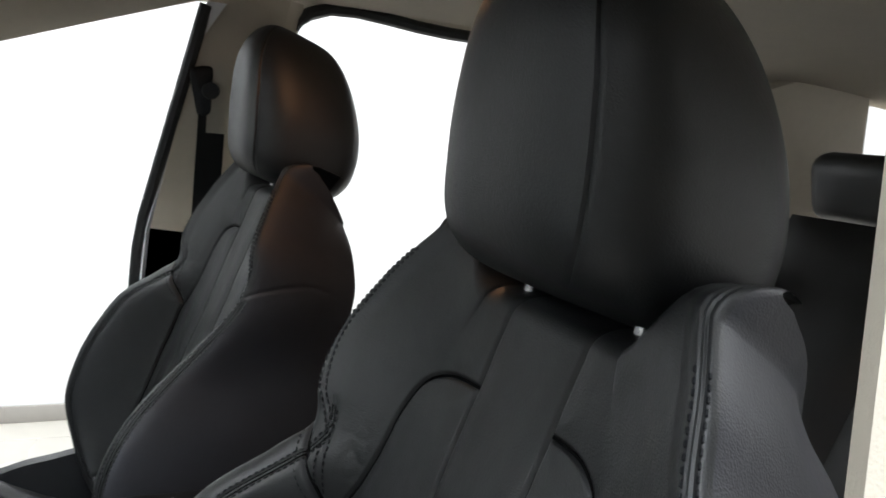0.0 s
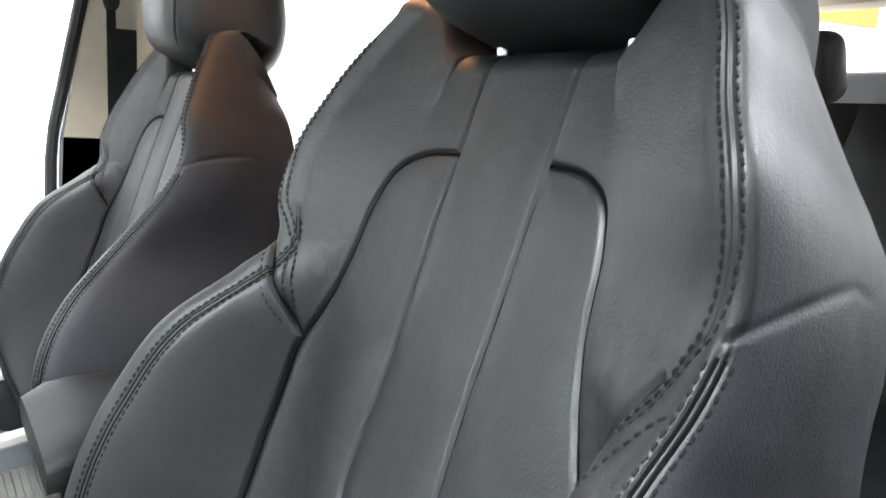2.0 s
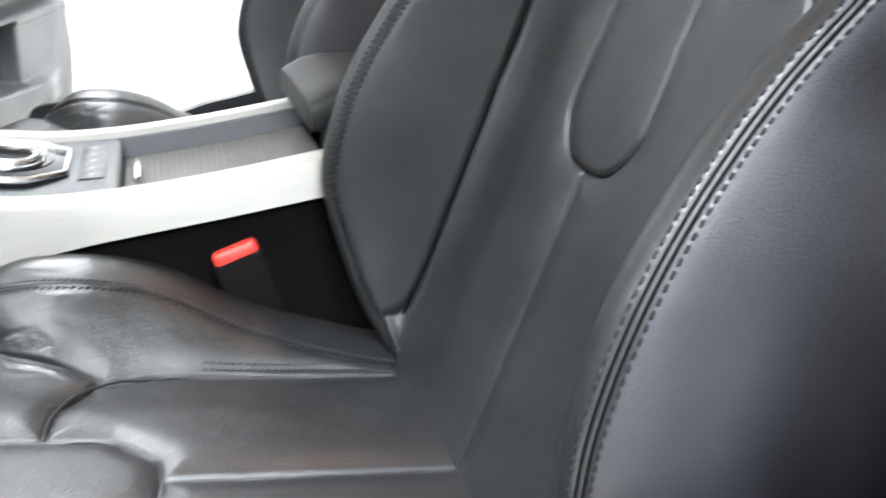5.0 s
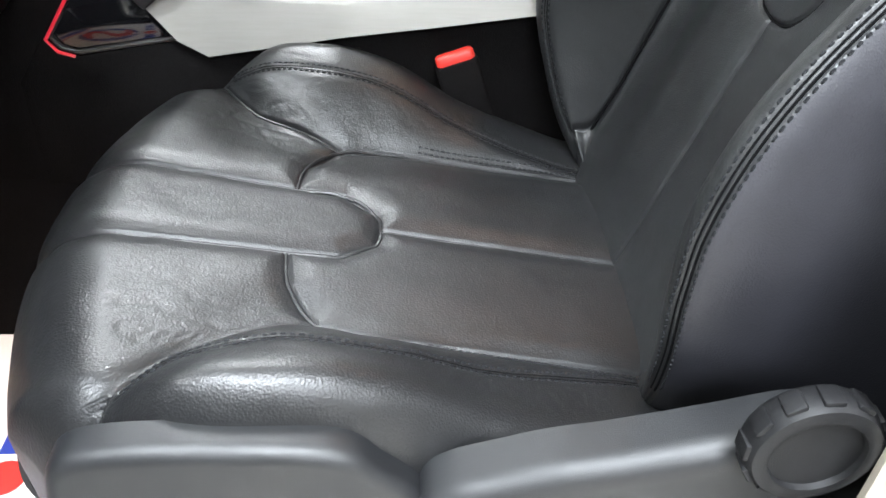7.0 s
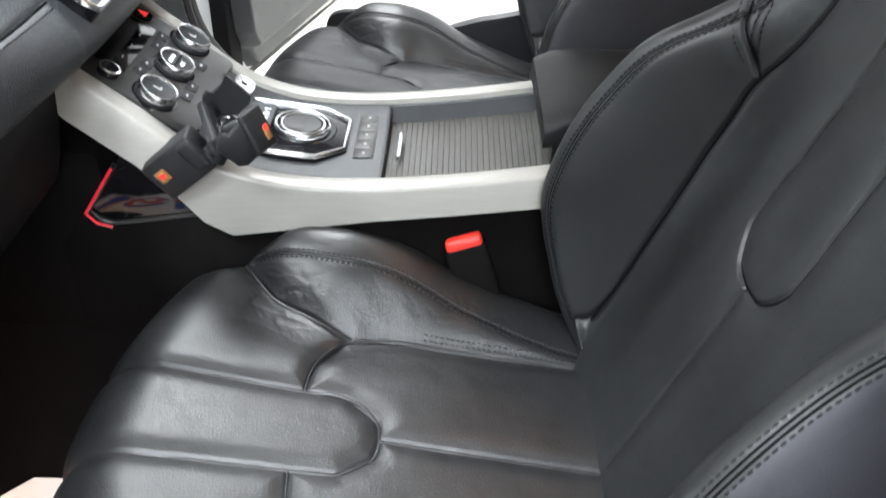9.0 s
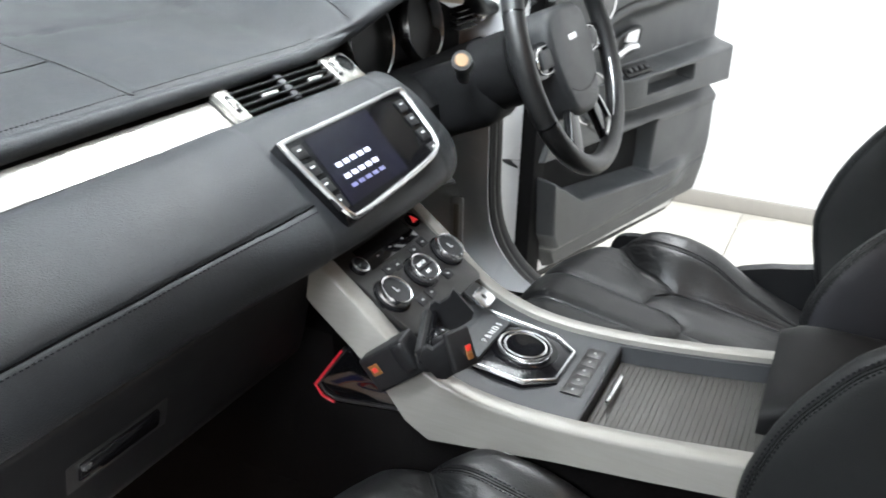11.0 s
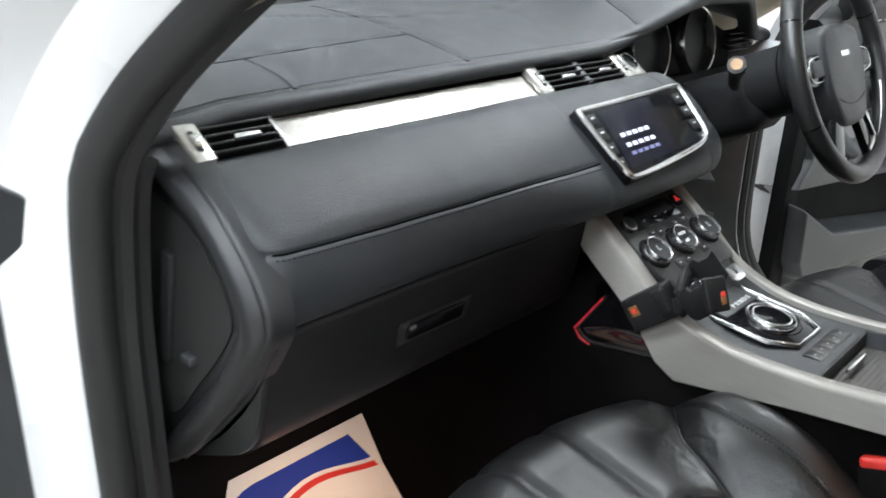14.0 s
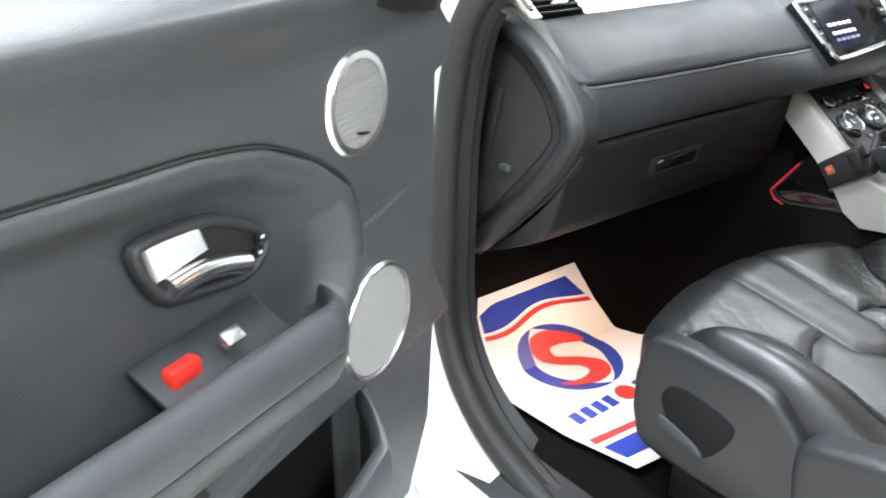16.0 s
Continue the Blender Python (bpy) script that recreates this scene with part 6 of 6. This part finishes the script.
def driver_relief(a, z):
    d = panel_relief(a, z)
    top, low = 0.880 + 0.02 * a, 0.800 - 0.02 * a
    d = d + (0.050 * step(a - 0.30, 0.2) + 0.026) * step(top - z, 0.02) * step(z - low, 0.03) * step(a - 0.20, 0.08) * step(0.93 - a, 0.06)
    # pull recess in the armrest
    d = d - 0.045 * step(a - 0.42, 0.02) * step(0.66 - a, 0.02) * step(z - 0.835, 0.012) * step(0.872 - z, 0.008)
    # deep bin
    low_edge = np.interp(a, [-0.1, -0.007, 0.18, 0.578, 1.0], [0.745, 0.727, 0.613, 0.578, 0.57])
    hole = step(z - low_edge, 0.008) * step(0.727 - z, 0.008) * step(0.566 - 0.12 * (0.726 - z) + 0.006 - a, 0.02) * step(a - 0.01, 0.01)
    d = d - 0.050 * hole + 0.030 * step(low_edge - z, 0.02) * step(z - 0.50, 0.03) * step(0.74 - a, 0.2)
    d = d - 0.004 * np.exp(-((z - 0.515 - 0.06 * (a - 0.4)) / 0.003) ** 2)
    return d


def car_door(name, side, hinge, angle, label, relief, LEN, speakers):
    """side -1: passenger's. hinge: x, y of the panel's front edge. angle: how far the panel turns back from square to the car."""
    door = thing(name, label, "car door", (hinge[0], hinge[1], 0.40), "front doors")
    ca, sa = math.cos(radians(angle)), math.sin(radians(angle))
    D = Matrix(((side * ca, 0, -side * sa, hinge[0]), (-sa, 0, -ca, hinge[1]), (0, 1, 0, 0), (0, 0, 0, 1)))   # local: along, up, proud

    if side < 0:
        # the passenger's door is scaled and shifted to fit the camera's view
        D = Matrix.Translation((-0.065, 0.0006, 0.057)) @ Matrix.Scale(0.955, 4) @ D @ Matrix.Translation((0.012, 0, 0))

    def p(nm, bm, mat, lab=""):
        if isinstance(bm, bmesh.types.BMesh):
            bm.transform(D)
        return under(part(nm, bm, mat, None, lab), door)

    A, Z = np.meshgrid(np.linspace(-0.02, LEN, 420), np.linspace(0.43, 1.185, 330))
    # rounded trailing edge and shaped front edge
    front = np.interp(Z, [0.43, 0.55, 0.70, 0.712, 0.80, 0.98, 1.045, 1.055, 1.09, 1.12, 1.185], [0.045, -0.02, -0.03, -0.050, 0.0, 0.0, 0.0, -0.030, -0.040, 0.004, 0.03]) + (0.065 if side > 0 else -0.028)
    rear = LEN - np.clip(0.62 - Z, 0, 1) ** 2 * 2.2 - 0.03 * np.clip((Z - 1.05) / 0.13, 0, 1)
    S = (A + 0.02) / (LEN + 0.02)
    A2 = front + S * (rear - front)
    R = relief(A2, Z)
    rim = np.minimum(np.minimum(A2 - front, rear - A2), np.minimum(Z - 0.43, 1.185 - Z))
    R = R - 0.052 * np.clip(1 - rim / 0.022, 0, 1) ** 2
    loc = np.stack([A2, Z, R, np.ones_like(R)], -1) @ np.array(D).T
    me = grid_mesh("inner_panel", loc[..., :3])
    me.materials.append(DOOR_SKIN)
    # the bin's shade is drawn further down, by a near-black plate
    p("inner_panel", me, DOOR_SKIN, "charcoal moulded inner door panel")
    # painted outer skin
    f0 = 0.05 if side > 0 else 0.0
    outline = [(-0.03 + f0, 0.42), (LEN * 0.5, 0.40), (LEN - 0.16, 0.40), (LEN - 0.02, 0.52), (LEN + 0.025, 0.75), (LEN + 0.035, 1.0), (LEN + 0.03, 1.19), (0.05 + f0, 1.165), (-0.02 + f0, 1.12), (-0.02 + f0, 0.9)]
    p("outer_skin", prism(outline, -0.065, Matrix.Translation((0, 0, -0.054)), 0.012), PAINT, "white painted door skin")
    p("door_bottom_seal", tube([(0.0, 0.415, -0.052), (LEN * 0.5, 0.400, -0.052), (LEN - 0.16, 0.400, -0.052)], 0.009, 8), RUBBER)
    if side > 0:
        # near-black cover puts the shade of the hinge side into colour
        p("front_edge", prism([(-0.035 + f0, 0.44), (0.066, 0.44), (0.066, 1.10), (-0.02 + f0, 1.12)], 0.040, Matrix.Translation((0, 0, -0.052)), 0.004), SHADE_BLACK, "near-black front edge of the door, darkened for its shade")
        p("lower_strip", prism([(0.05, 0.425), (LEN - 0.17, 0.405), (LEN - 0.06, 0.470), (LEN - 0.10, 0.485), (0.05, 0.455)], 0.030, Matrix.Translation((0, 0, -0.062)), 0.006), PAINT, "white painted lower edge")
        p("lower_seal", prism([(0.05, 0.395), (LEN - 0.16, 0.385), (LEN - 0.03, 0.430), (LEN - 0.05, 0.448), (LEN - 0.18, 0.412), (0.05, 0.425)], 0.014, Matrix.Translation((0, 0, -0.060)), 0.004), RUBBER, "black rubber lip under the door")
    # speakers
    for nm, (a, z), r in (("upper_speaker", speakers[0], 0.0535), ("lower_speaker", speakers[1], 0.071 if side < 0 else 0.064)):
        m = Matrix.Translation((a, z, float(relief(np.array([a]), np.array([z]))[0])))
        p(nm + "_ring", lathe([(r - 0.010 if nm[0] == "u" else r - 0.005, 0.0), (r, -0.006), (r + 0.001, 0.002), (r - 0.002, 0.006), (r - (0.009 if nm[0] == "u" else 0.004), 0.006), (r - (0.010 if nm[0] == "u" else 0.005), 0.002)], m, 56), CHROME, "bright speaker ring")
        p(nm + "_grille", lathe([(0.001, -0.004), (r - 0.004, -0.004), (r - 0.006, 0.003), (0.001, 0.0045)], m, 48), GRILLE, "grey mesh speaker grille")
        if nm[0] == "u":
            for k in range(-7, 8):
                h = 0.0060 * k
                w = 2 * math.sqrt(max(0, (r - 0.012) ** 2 - h * h))
                p("grille_bar", block((w, 0.0024, 0.0016), (a, z + h, m.translation.z + 0.0045), 0.0006, segments=1), GRILLE)
            p("grille_badge", block((0.022, 0.003, 0.002), (a - 0.004, z - 0.031, m.translation.z + 0.006), 0.0006, (0, 0, -12 * side)), DASH_DARK)
    # tweeter in the mirror corner
    p("mirror_corner", prism([(0.035 + f0, 1.120), (0.034 + f0, 1.150), (0.055 + f0, 1.21), (0.10, 1.32), (0.125, 1.33), (0.19, 1.22), (0.205, 1.165), (0.15, 1.138), (0.09, 1.125)], 0.050, Matrix.Translation((0, 0, -0.022)), 0.014, 3), DASH_DARK, "black mirror corner cover")
    mt = Matrix.Translation((0.122, 1.178, 0.029))
    p("tweeter", lathe([(0.001, 0.002), (0.026, 0.002), (0.030, -0.004), (0.034, 0.001), (0.031, 0.006), (0.026, 0.004), (0.001, 0.008)], mt, 36), GREY_PLASTIC, "round black tweeter")
    # drawn shade: a black cord in the waist groove, a near-black plate in the bin
    gap = [(a_, z_, -0.0012) for a_, z_ in smooth_loop(WAIST, 10, False) if a_ < LEN - 0.03]
    p("panel_gap", tube(gap, 0.0021, 6), RUBBER, "black cord for the shade in the waist groove")
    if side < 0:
        shade_outline = [(0.160, 0.704), (0.98, 0.704), (0.98, 0.47), (0.160, 0.47)]
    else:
        shade_outline = [(0.03, 0.715), (0.550, 0.720), (0.560, 0.590), (0.185, 0.620)]
    p("bin_liner", prism(shade_outline[::-1], 0.002, Matrix.Translation((0, 0, -0.046)), 0), SHADE_BLACK, "near-black plate for the shade inside the bin")
    # inner handle
    m = Matrix.Translation((-0.019, 0.010, -0.021) if side < 0 else (0, 0, -0.021))
    bez = smooth_loop([(0.462, 0.990), (0.42, 0.992), (0.365, 0.982), (0.315, 0.955), (0.302, 0.935), (0.318, 0.915), (0.345, 0.908), (0.40, 0.918), (0.440, 0.930), (0.462, 0.965)], 5)
    p("handle_cup", prism(bez, 0.002, m, 0), RUBBER, "dark handle cup")
    p("handle_bezel", ring(bez, 0.012, 0.008, m @ Matrix.Translation((0, 0, 0.002))), GREY_PLASTIC, "charcoal handle bezel")
    p("handle_plate", prism([(0.452, 0.984), (0.396, 0.984), (0.386, 0.958), (0.444, 0.952)], 0.006, m @ Matrix.Translation((0, 0, 0.003)), 0.002), PLATE, "bright chrome lock plate")
    lever = [(a_, z_, 0.010) for a_, z_ in smooth_loop([(0.436, 0.943), (0.40, 0.944), (0.37, 0.938), (0.345, 0.930)], 4, False)]
    bm = tube(lever, 0.0105, 12)
    bm.transform(m)
    p("handle_lever", bm, CHROME, "chrome door lever")
    for k in range(2):
        p("lock_button", block((0.012, 0.009, 0.004), (0.318 + 0.004 * k + m.translation.x, 0.944 - 0.014 * k + m.translation.y, -0.014), 0.0015), DASH_DARK)
        p("lock_mark", block((0.004, 0.003, 0.0006), (0.318 + 0.004 * k + m.translation.x, 0.944 - 0.014 * k + m.translation.y, -0.0117), 0), WHITE_PRINT)
    # armrest bar, tray with the window switch, red marker
    if side < 0:
        sec = [(-0.035, 0.825), (0.026, 0.846), (0.036, 0.880), (0.043, 0.897), (0.053, 0.903), (0.063, 0.898), (0.0685, 0.884), (0.0690, 0.868), (0.0675, 0.8585), (0.0645, 0.8565), (0.0670, 0.8540), (0.0640, 0.838), (0.052, 0.815), (0.020, 0.790), (-0.035, 0.768)]
        rows = []
        for a_ in np.concatenate([np.linspace(0.225, 0.36, 24), np.linspace(0.36, 1.0, 40)[1:]]):
            up = float(np.interp(a_, [0.22, 0.298, 0.410, 0.493, 0.602, 1.0], [-0.020, -0.006, 0.0, 0.003, 0.010, 0.025]))
            k = min(1.0, max(0.0, (a_ - 0.222) / 0.075))
            k = math.sin(k * math.pi / 2) ** 0.7
            rows.append([(a_, 0.868 + (z_ + up - 0.868) * (0.35 + 0.65 * k), -0.035 + (o_ + 0.035) * (0.25 + 0.75 * k)) for o_, z_ in smooth_loop(sec, 3, False)])
        p("armrest_bar", grid_bm(rows, caps=True), DOOR_SKIN, "padded charcoal armrest bar")
        rows = []
        for a_ in np.concatenate([np.linspace(0.152, 0.25, 22), np.linspace(0.25, 1.0, 30)[1:]]):
            lip = float(np.interp(a_, [0.150, 0.165, 0.179, 0.21, 0.268, 0.35, 1.0], [0.705, 0.704, 0.698, 0.677, 0.658, 0.65, 0.65]))
            k = min(1.0, max(0.0, (a_ - 0.148) / 0.055)) ** 0.6
            rows.append([(a_, z_, -0.03 + (o_ + 0.03) * k) for o_, z_ in ((0.040, lip - 0.03), (0.046, lip - 0.004), (0.053, lip), (0.061, lip - 0.002), (0.065, lip - 0.010), (0.067, 0.5 * lip + 0.29), (0.062, 0.53), (0.045, 0.47), (-0.02, 0.435))])
        p("bin_front", grid_bm(rows), DOOR_SKIN, "charcoal door bin front with a rounded lip")
        p("pull_slot", block((0.05, 0.012, 0.03), (0.475, 0.800, 0.030), 0.004, (35, 0, 0)), RUBBER)
        p("switch_panel", block((0.150, 0.052, 0.006), (0.385, 0.884, 0.000), 0.002, (-62, 0, 0)), GREY_PLASTIC)
        p("window_switch", block((0.022, 0.016, 0.010), (0.379, 0.898, 0.014), 0.003, (-55, 0, 0)), CHROME, "window switch")
        p("marker_lamp", block((0.034, 0.022, 0.015), (0.428, 0.886, 0.004), 0.004), RED_BUTTON, "red door marker")
    else:
        p("switch_panel", block((0.12, 0.034, 0.006), (0.395, 0.896, 0.020), 0.002, (-50, 0, 0)), DASH_DARK)
        for k in range(4):
            p("window_switch", block((0.018, 0.014, 0.008), (0.35 + 0.027 * k, 0.900, 0.026), 0.003, (-50, 0, 0)), GREY_PLASTIC, "window switch")
    # window and its frame
    glass = part("door_glass", prism([(0.16, 1.17), (LEN - 0.01, 1.19), (LEN - 0.08, 1.46), (0.60, 1.50), (0.34, 1.40)], 0.004, D @ Matrix.Translation((0, 0, -0.080)), 0), GLASS, None, "clear side glass")
    glass.visible_shadow = False
    under(glass, door)
    fr = smooth_loop([(0.02, 1.14), (0.20, 1.29), (0.42, 1.43), (0.62, 1.515), (0.80, 1.515), (LEN - 0.06, 1.48), (LEN + 0.0, 1.19)], 6, False)
    p("window_frame", tube([(a_, z_, -0.075) for a_, z_ in fr], 0.019, 10), RUBBER, "black window frame")
    p("waist_seal", tube([(0.10, 1.178, -0.055), (0.5, 1.19, -0.055), (LEN - 0.01, 1.192, -0.055)], 0.010, 8), RUBBER)
    for z in (0.62, 1.06):
        p("door_hinge", block((0.05, 0.035, 0.022), (-0.045, z, -0.085), 0.006), RUBBER, "black door hinge")
    return door


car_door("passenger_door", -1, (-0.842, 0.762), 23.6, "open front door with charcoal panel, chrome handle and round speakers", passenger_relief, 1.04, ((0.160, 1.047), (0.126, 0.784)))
car_door("driver_door", 1, (0.860, 0.800), 15.0, "wide open driver door with charcoal panel and deep bin", driver_relief, 0.955, ((0.240, 1.072), (0.220, 0.850)))


# ---- paper mat on the passenger's floor ----
def mat_z(y):
    return 0.472 + 0.30 * max(0, y - 0.86)


def flat_piece(name, pts, parent, mat, lift, label=""):
    """A thin printed piece that follows the mat."""
    bm = bmesh.new()
    face = bm.faces.new([bm.verts.new((x, y, 0)) for x, y in pts])
    bm.normal_update()
    bmesh.ops.triangulate(bm, faces=[face])
    bmesh.ops.bisect_plane(bm, geom=bm.verts[:] + bm.edges[:] + bm.faces[:], plane_co=(0, 0.86, 0), plane_no=(0, 1, 0))
    for v in bm.verts:
        v.co.z = mat_z(v.co.y) + lift
    bmesh.ops.solidify(bm, geom=bm.faces[:], thickness=0.0006)
    return under(part(name, bm, mat, None, label, False), parent)


fm = thing("floor_mat", "white paper floor mat with blue and red print", "floor mat", (-0.45, 0.85, 0.47))
edge = [(-0.505, 1.045), (-0.38, 1.042), (-0.252, 1.037), (-0.295, 0.94), (-0.318, 0.868), (-0.300, 0.82), (-0.27, 0.79), (-0.27, 0.70), (-0.29, 0.575), (-0.46, 0.568), (-0.556, 0.571), (-0.605, 0.577), (-0.632, 0.696), (-0.642, 0.862), (-0.630, 0.90), (-0.592, 0.957), (-0.545, 1.0)]
flat_piece("paper", edge, fm, MAT_PAPER, 0.0)


def wave(x0, x1, f, n=14):
    return [(x, f(x)) for x in np.linspace(x0, x1, n)]


top_edge = lambda x: 1.010 - 0.02 * max(0, (-0.50 - x) / 0.06)
blue_low = lambda x: 0.966 + 0.012 * math.sin((x + 0.56) / 0.25 * 2 * math.pi - 2.2)
flat_piece("blue_band", wave(-0.545, -0.305, top_edge) + wave(-0.305, -0.565, blue_low), fm, PRINT_BLUE, 0.0012)
flat_piece("red_band", wave(-0.570, -0.305, lambda x: blue_low(x) - 0.008) + wave(-0.305, -0.575, lambda x: blue_low(x) - 0.018), fm, PRINT_RED, 0.0012)


def arc_piece(c, r0, r1, a0, a1, taper):
    outer = [(c[0] + r1 * math.cos(radians(a)), c[1] + r1 * math.sin(radians(a))) for a in np.linspace(a0, a1, 18)]
    inner = []
    for a in np.linspace(a1, a0, 18):
        k = (a - a0) / (a1 - a0)
        r = r0 + (r1 - r0) * (1 - min(1, 4 * k * (1 - k) * taper))
        inner.append((c[0] + r * math.cos(radians(a)), c[1] + r * math.sin(radians(a))))
    return outer + inner[1:-1]


LC = (-0.468, 0.838)
flat_piece("blue_swoosh", arc_piece(LC, 0.066, 0.093, 95, 275, 1.3), fm, PRINT_BLUE, 0.0012)
flat_piece("blue_swoosh", arc_piece(LC, 0.066, 0.093, -85, 95, 1.3), fm, PRINT_BLUE, 0.0016)
turn = Matrix.Rotation(radians(-28), 2)
s_curve = smooth_loop([(-0.015, 0.075), (0.03, 0.070), (0.045, 0.055), (0.0, 0.045), (-0.028, 0.030), (-0.020, 0.010), (0.020, 0.004), (0.055, -0.012), (0.060, -0.045), (0.030, -0.072), (-0.015, -0.080), (-0.04, -0.072), (0.0, -0.062), (0.022, -0.040), (0.010, -0.020), (-0.030, -0.012), (-0.062, 0.010), (-0.062, 0.045), (-0.042, 0.066)], 4)
flat_piece("red_swoosh", [(LC[0] + (turn @ Vector(q))[0], LC[1] + (turn @ Vector(q))[1]) for q in s_curve], fm, PRINT_RED, 0.0020)
for i in range(4):
    x = -0.594 + i * 0.026
    flat_piece("print_bar", [(x, 0.697), (x + 0.018, 0.698), (x + 0.018, 0.726), (x, 0.725)], fm, PRINT_BLUE, 0.0012)
flat_piece("small_mark", [(-0.466 + 0.020 * math.cos(a), 0.712 + 0.020 * math.sin(a)) for a in np.linspace(0, 2 * math.pi, 20)[:-1]], fm, PRINT_RED, 0.0012)
flat_piece("print_bar", [(-0.438, 0.699), (-0.34, 0.699), (-0.34, 0.727), (-0.438, 0.727)], fm, PRINT_BLUE, 0.0012)
flat_piece("red_band", [(-0.612, 0.650), (-0.50, 0.640), (-0.32, 0.646), (-0.32, 0.657), (-0.50, 0.652), (-0.612, 0.664)], fm, PRINT_RED, 0.0012)
flat_piece("blue_band", [(-0.608, 0.638), (-0.50, 0.630), (-0.32, 0.636), (-0.32, 0.596), (-0.50, 0.592), (-0.598, 0.600)], fm, PRINT_BLUE, 0.0012)


# ---- small pieces hang from the part that carries them ----
CARRIERS = {
    "knob_ring": "climate_knob", "knob_text": "climate_knob", "knob_mark": "climate_knob", "knob_split": "climate_knob", "volume_ring": "volume_knob",
    "hazard_triangle": "hazard_switch", "slot_mark": "disc_slot", "key_mark": "key_cover", "selector_letter": "letter_plate", "switch_mark": "console_switch",
    "display_mark": "display", "start_ring": "start_button", "vent_wheel": "vent_cap", "vent_wheel_slot": "vent_cap", "dial_rim": "dial",
    "glove_lock": "glove_box", "glove_handle": "glove_box", "handle_recess": "glove_box", "sensor_clip": "light_sensor", "end_cap_clip": "end_cap", "end_cap_rib": "end_cap", "end_cap_recess": "end_cap", "end_cap_band": "end_cap",
    "grille_bar": "upper_speaker_grille", "grille_badge": "upper_speaker_grille", "lock_mark": "lock_button", "handle_lever": "handle_cup", "handle_plate": "handle_cup", "handle_bezel": "handle_cup",
    "window_switch": "switch_panel", "knob_rib": "recliner_knob", "seat_lever": "lever_recess", "headrest_post": "headrest", "pad_badge": "airbag_pad", "pad_seam": "airbag_pad",
    "spoke_switch": "spoke", "switch_frame": "spoke", "spoke_edge": "lower_spoke", "spoke_foot": "lower_spoke", "stalk_end": "stalk", "stalk_cap": "stalk",
    "plate_slot": "post_plate", "badge": "front_plate", "badge_dot": "front_plate", "maker_mark": "base", "mark_dot": "base", "collar_rib": "arm", "guide_bolt_cover": "belt_guide",
}


def kind_of(ob):
    return ob.name.split(".")[0]


def middle(ob):
    c = ob.bound_box
    return Vector([sum(p[k] for p in c) / 8 for k in range(3)])


for top in [o for o in scene.collection.all_objects if o.type == "EMPTY" and o.parent is None]:
    kids = list(top.children)
    for ob in kids:
        want = CARRIERS.get(kind_of(ob))
        if kind_of(ob) == "button_mark":
            want = "screen_button" if top is dash else "climate_button"
        hosts = [k for k in kids if kind_of(k) == want]
        if hosts:
            host = min(hosts, key=lambda h: (middle(h) - middle(ob)).length)
            ob.parent = host
            ob.matrix_parent_inverse = Matrix.Identity(4)
            ob.location = (0, 0, 0)
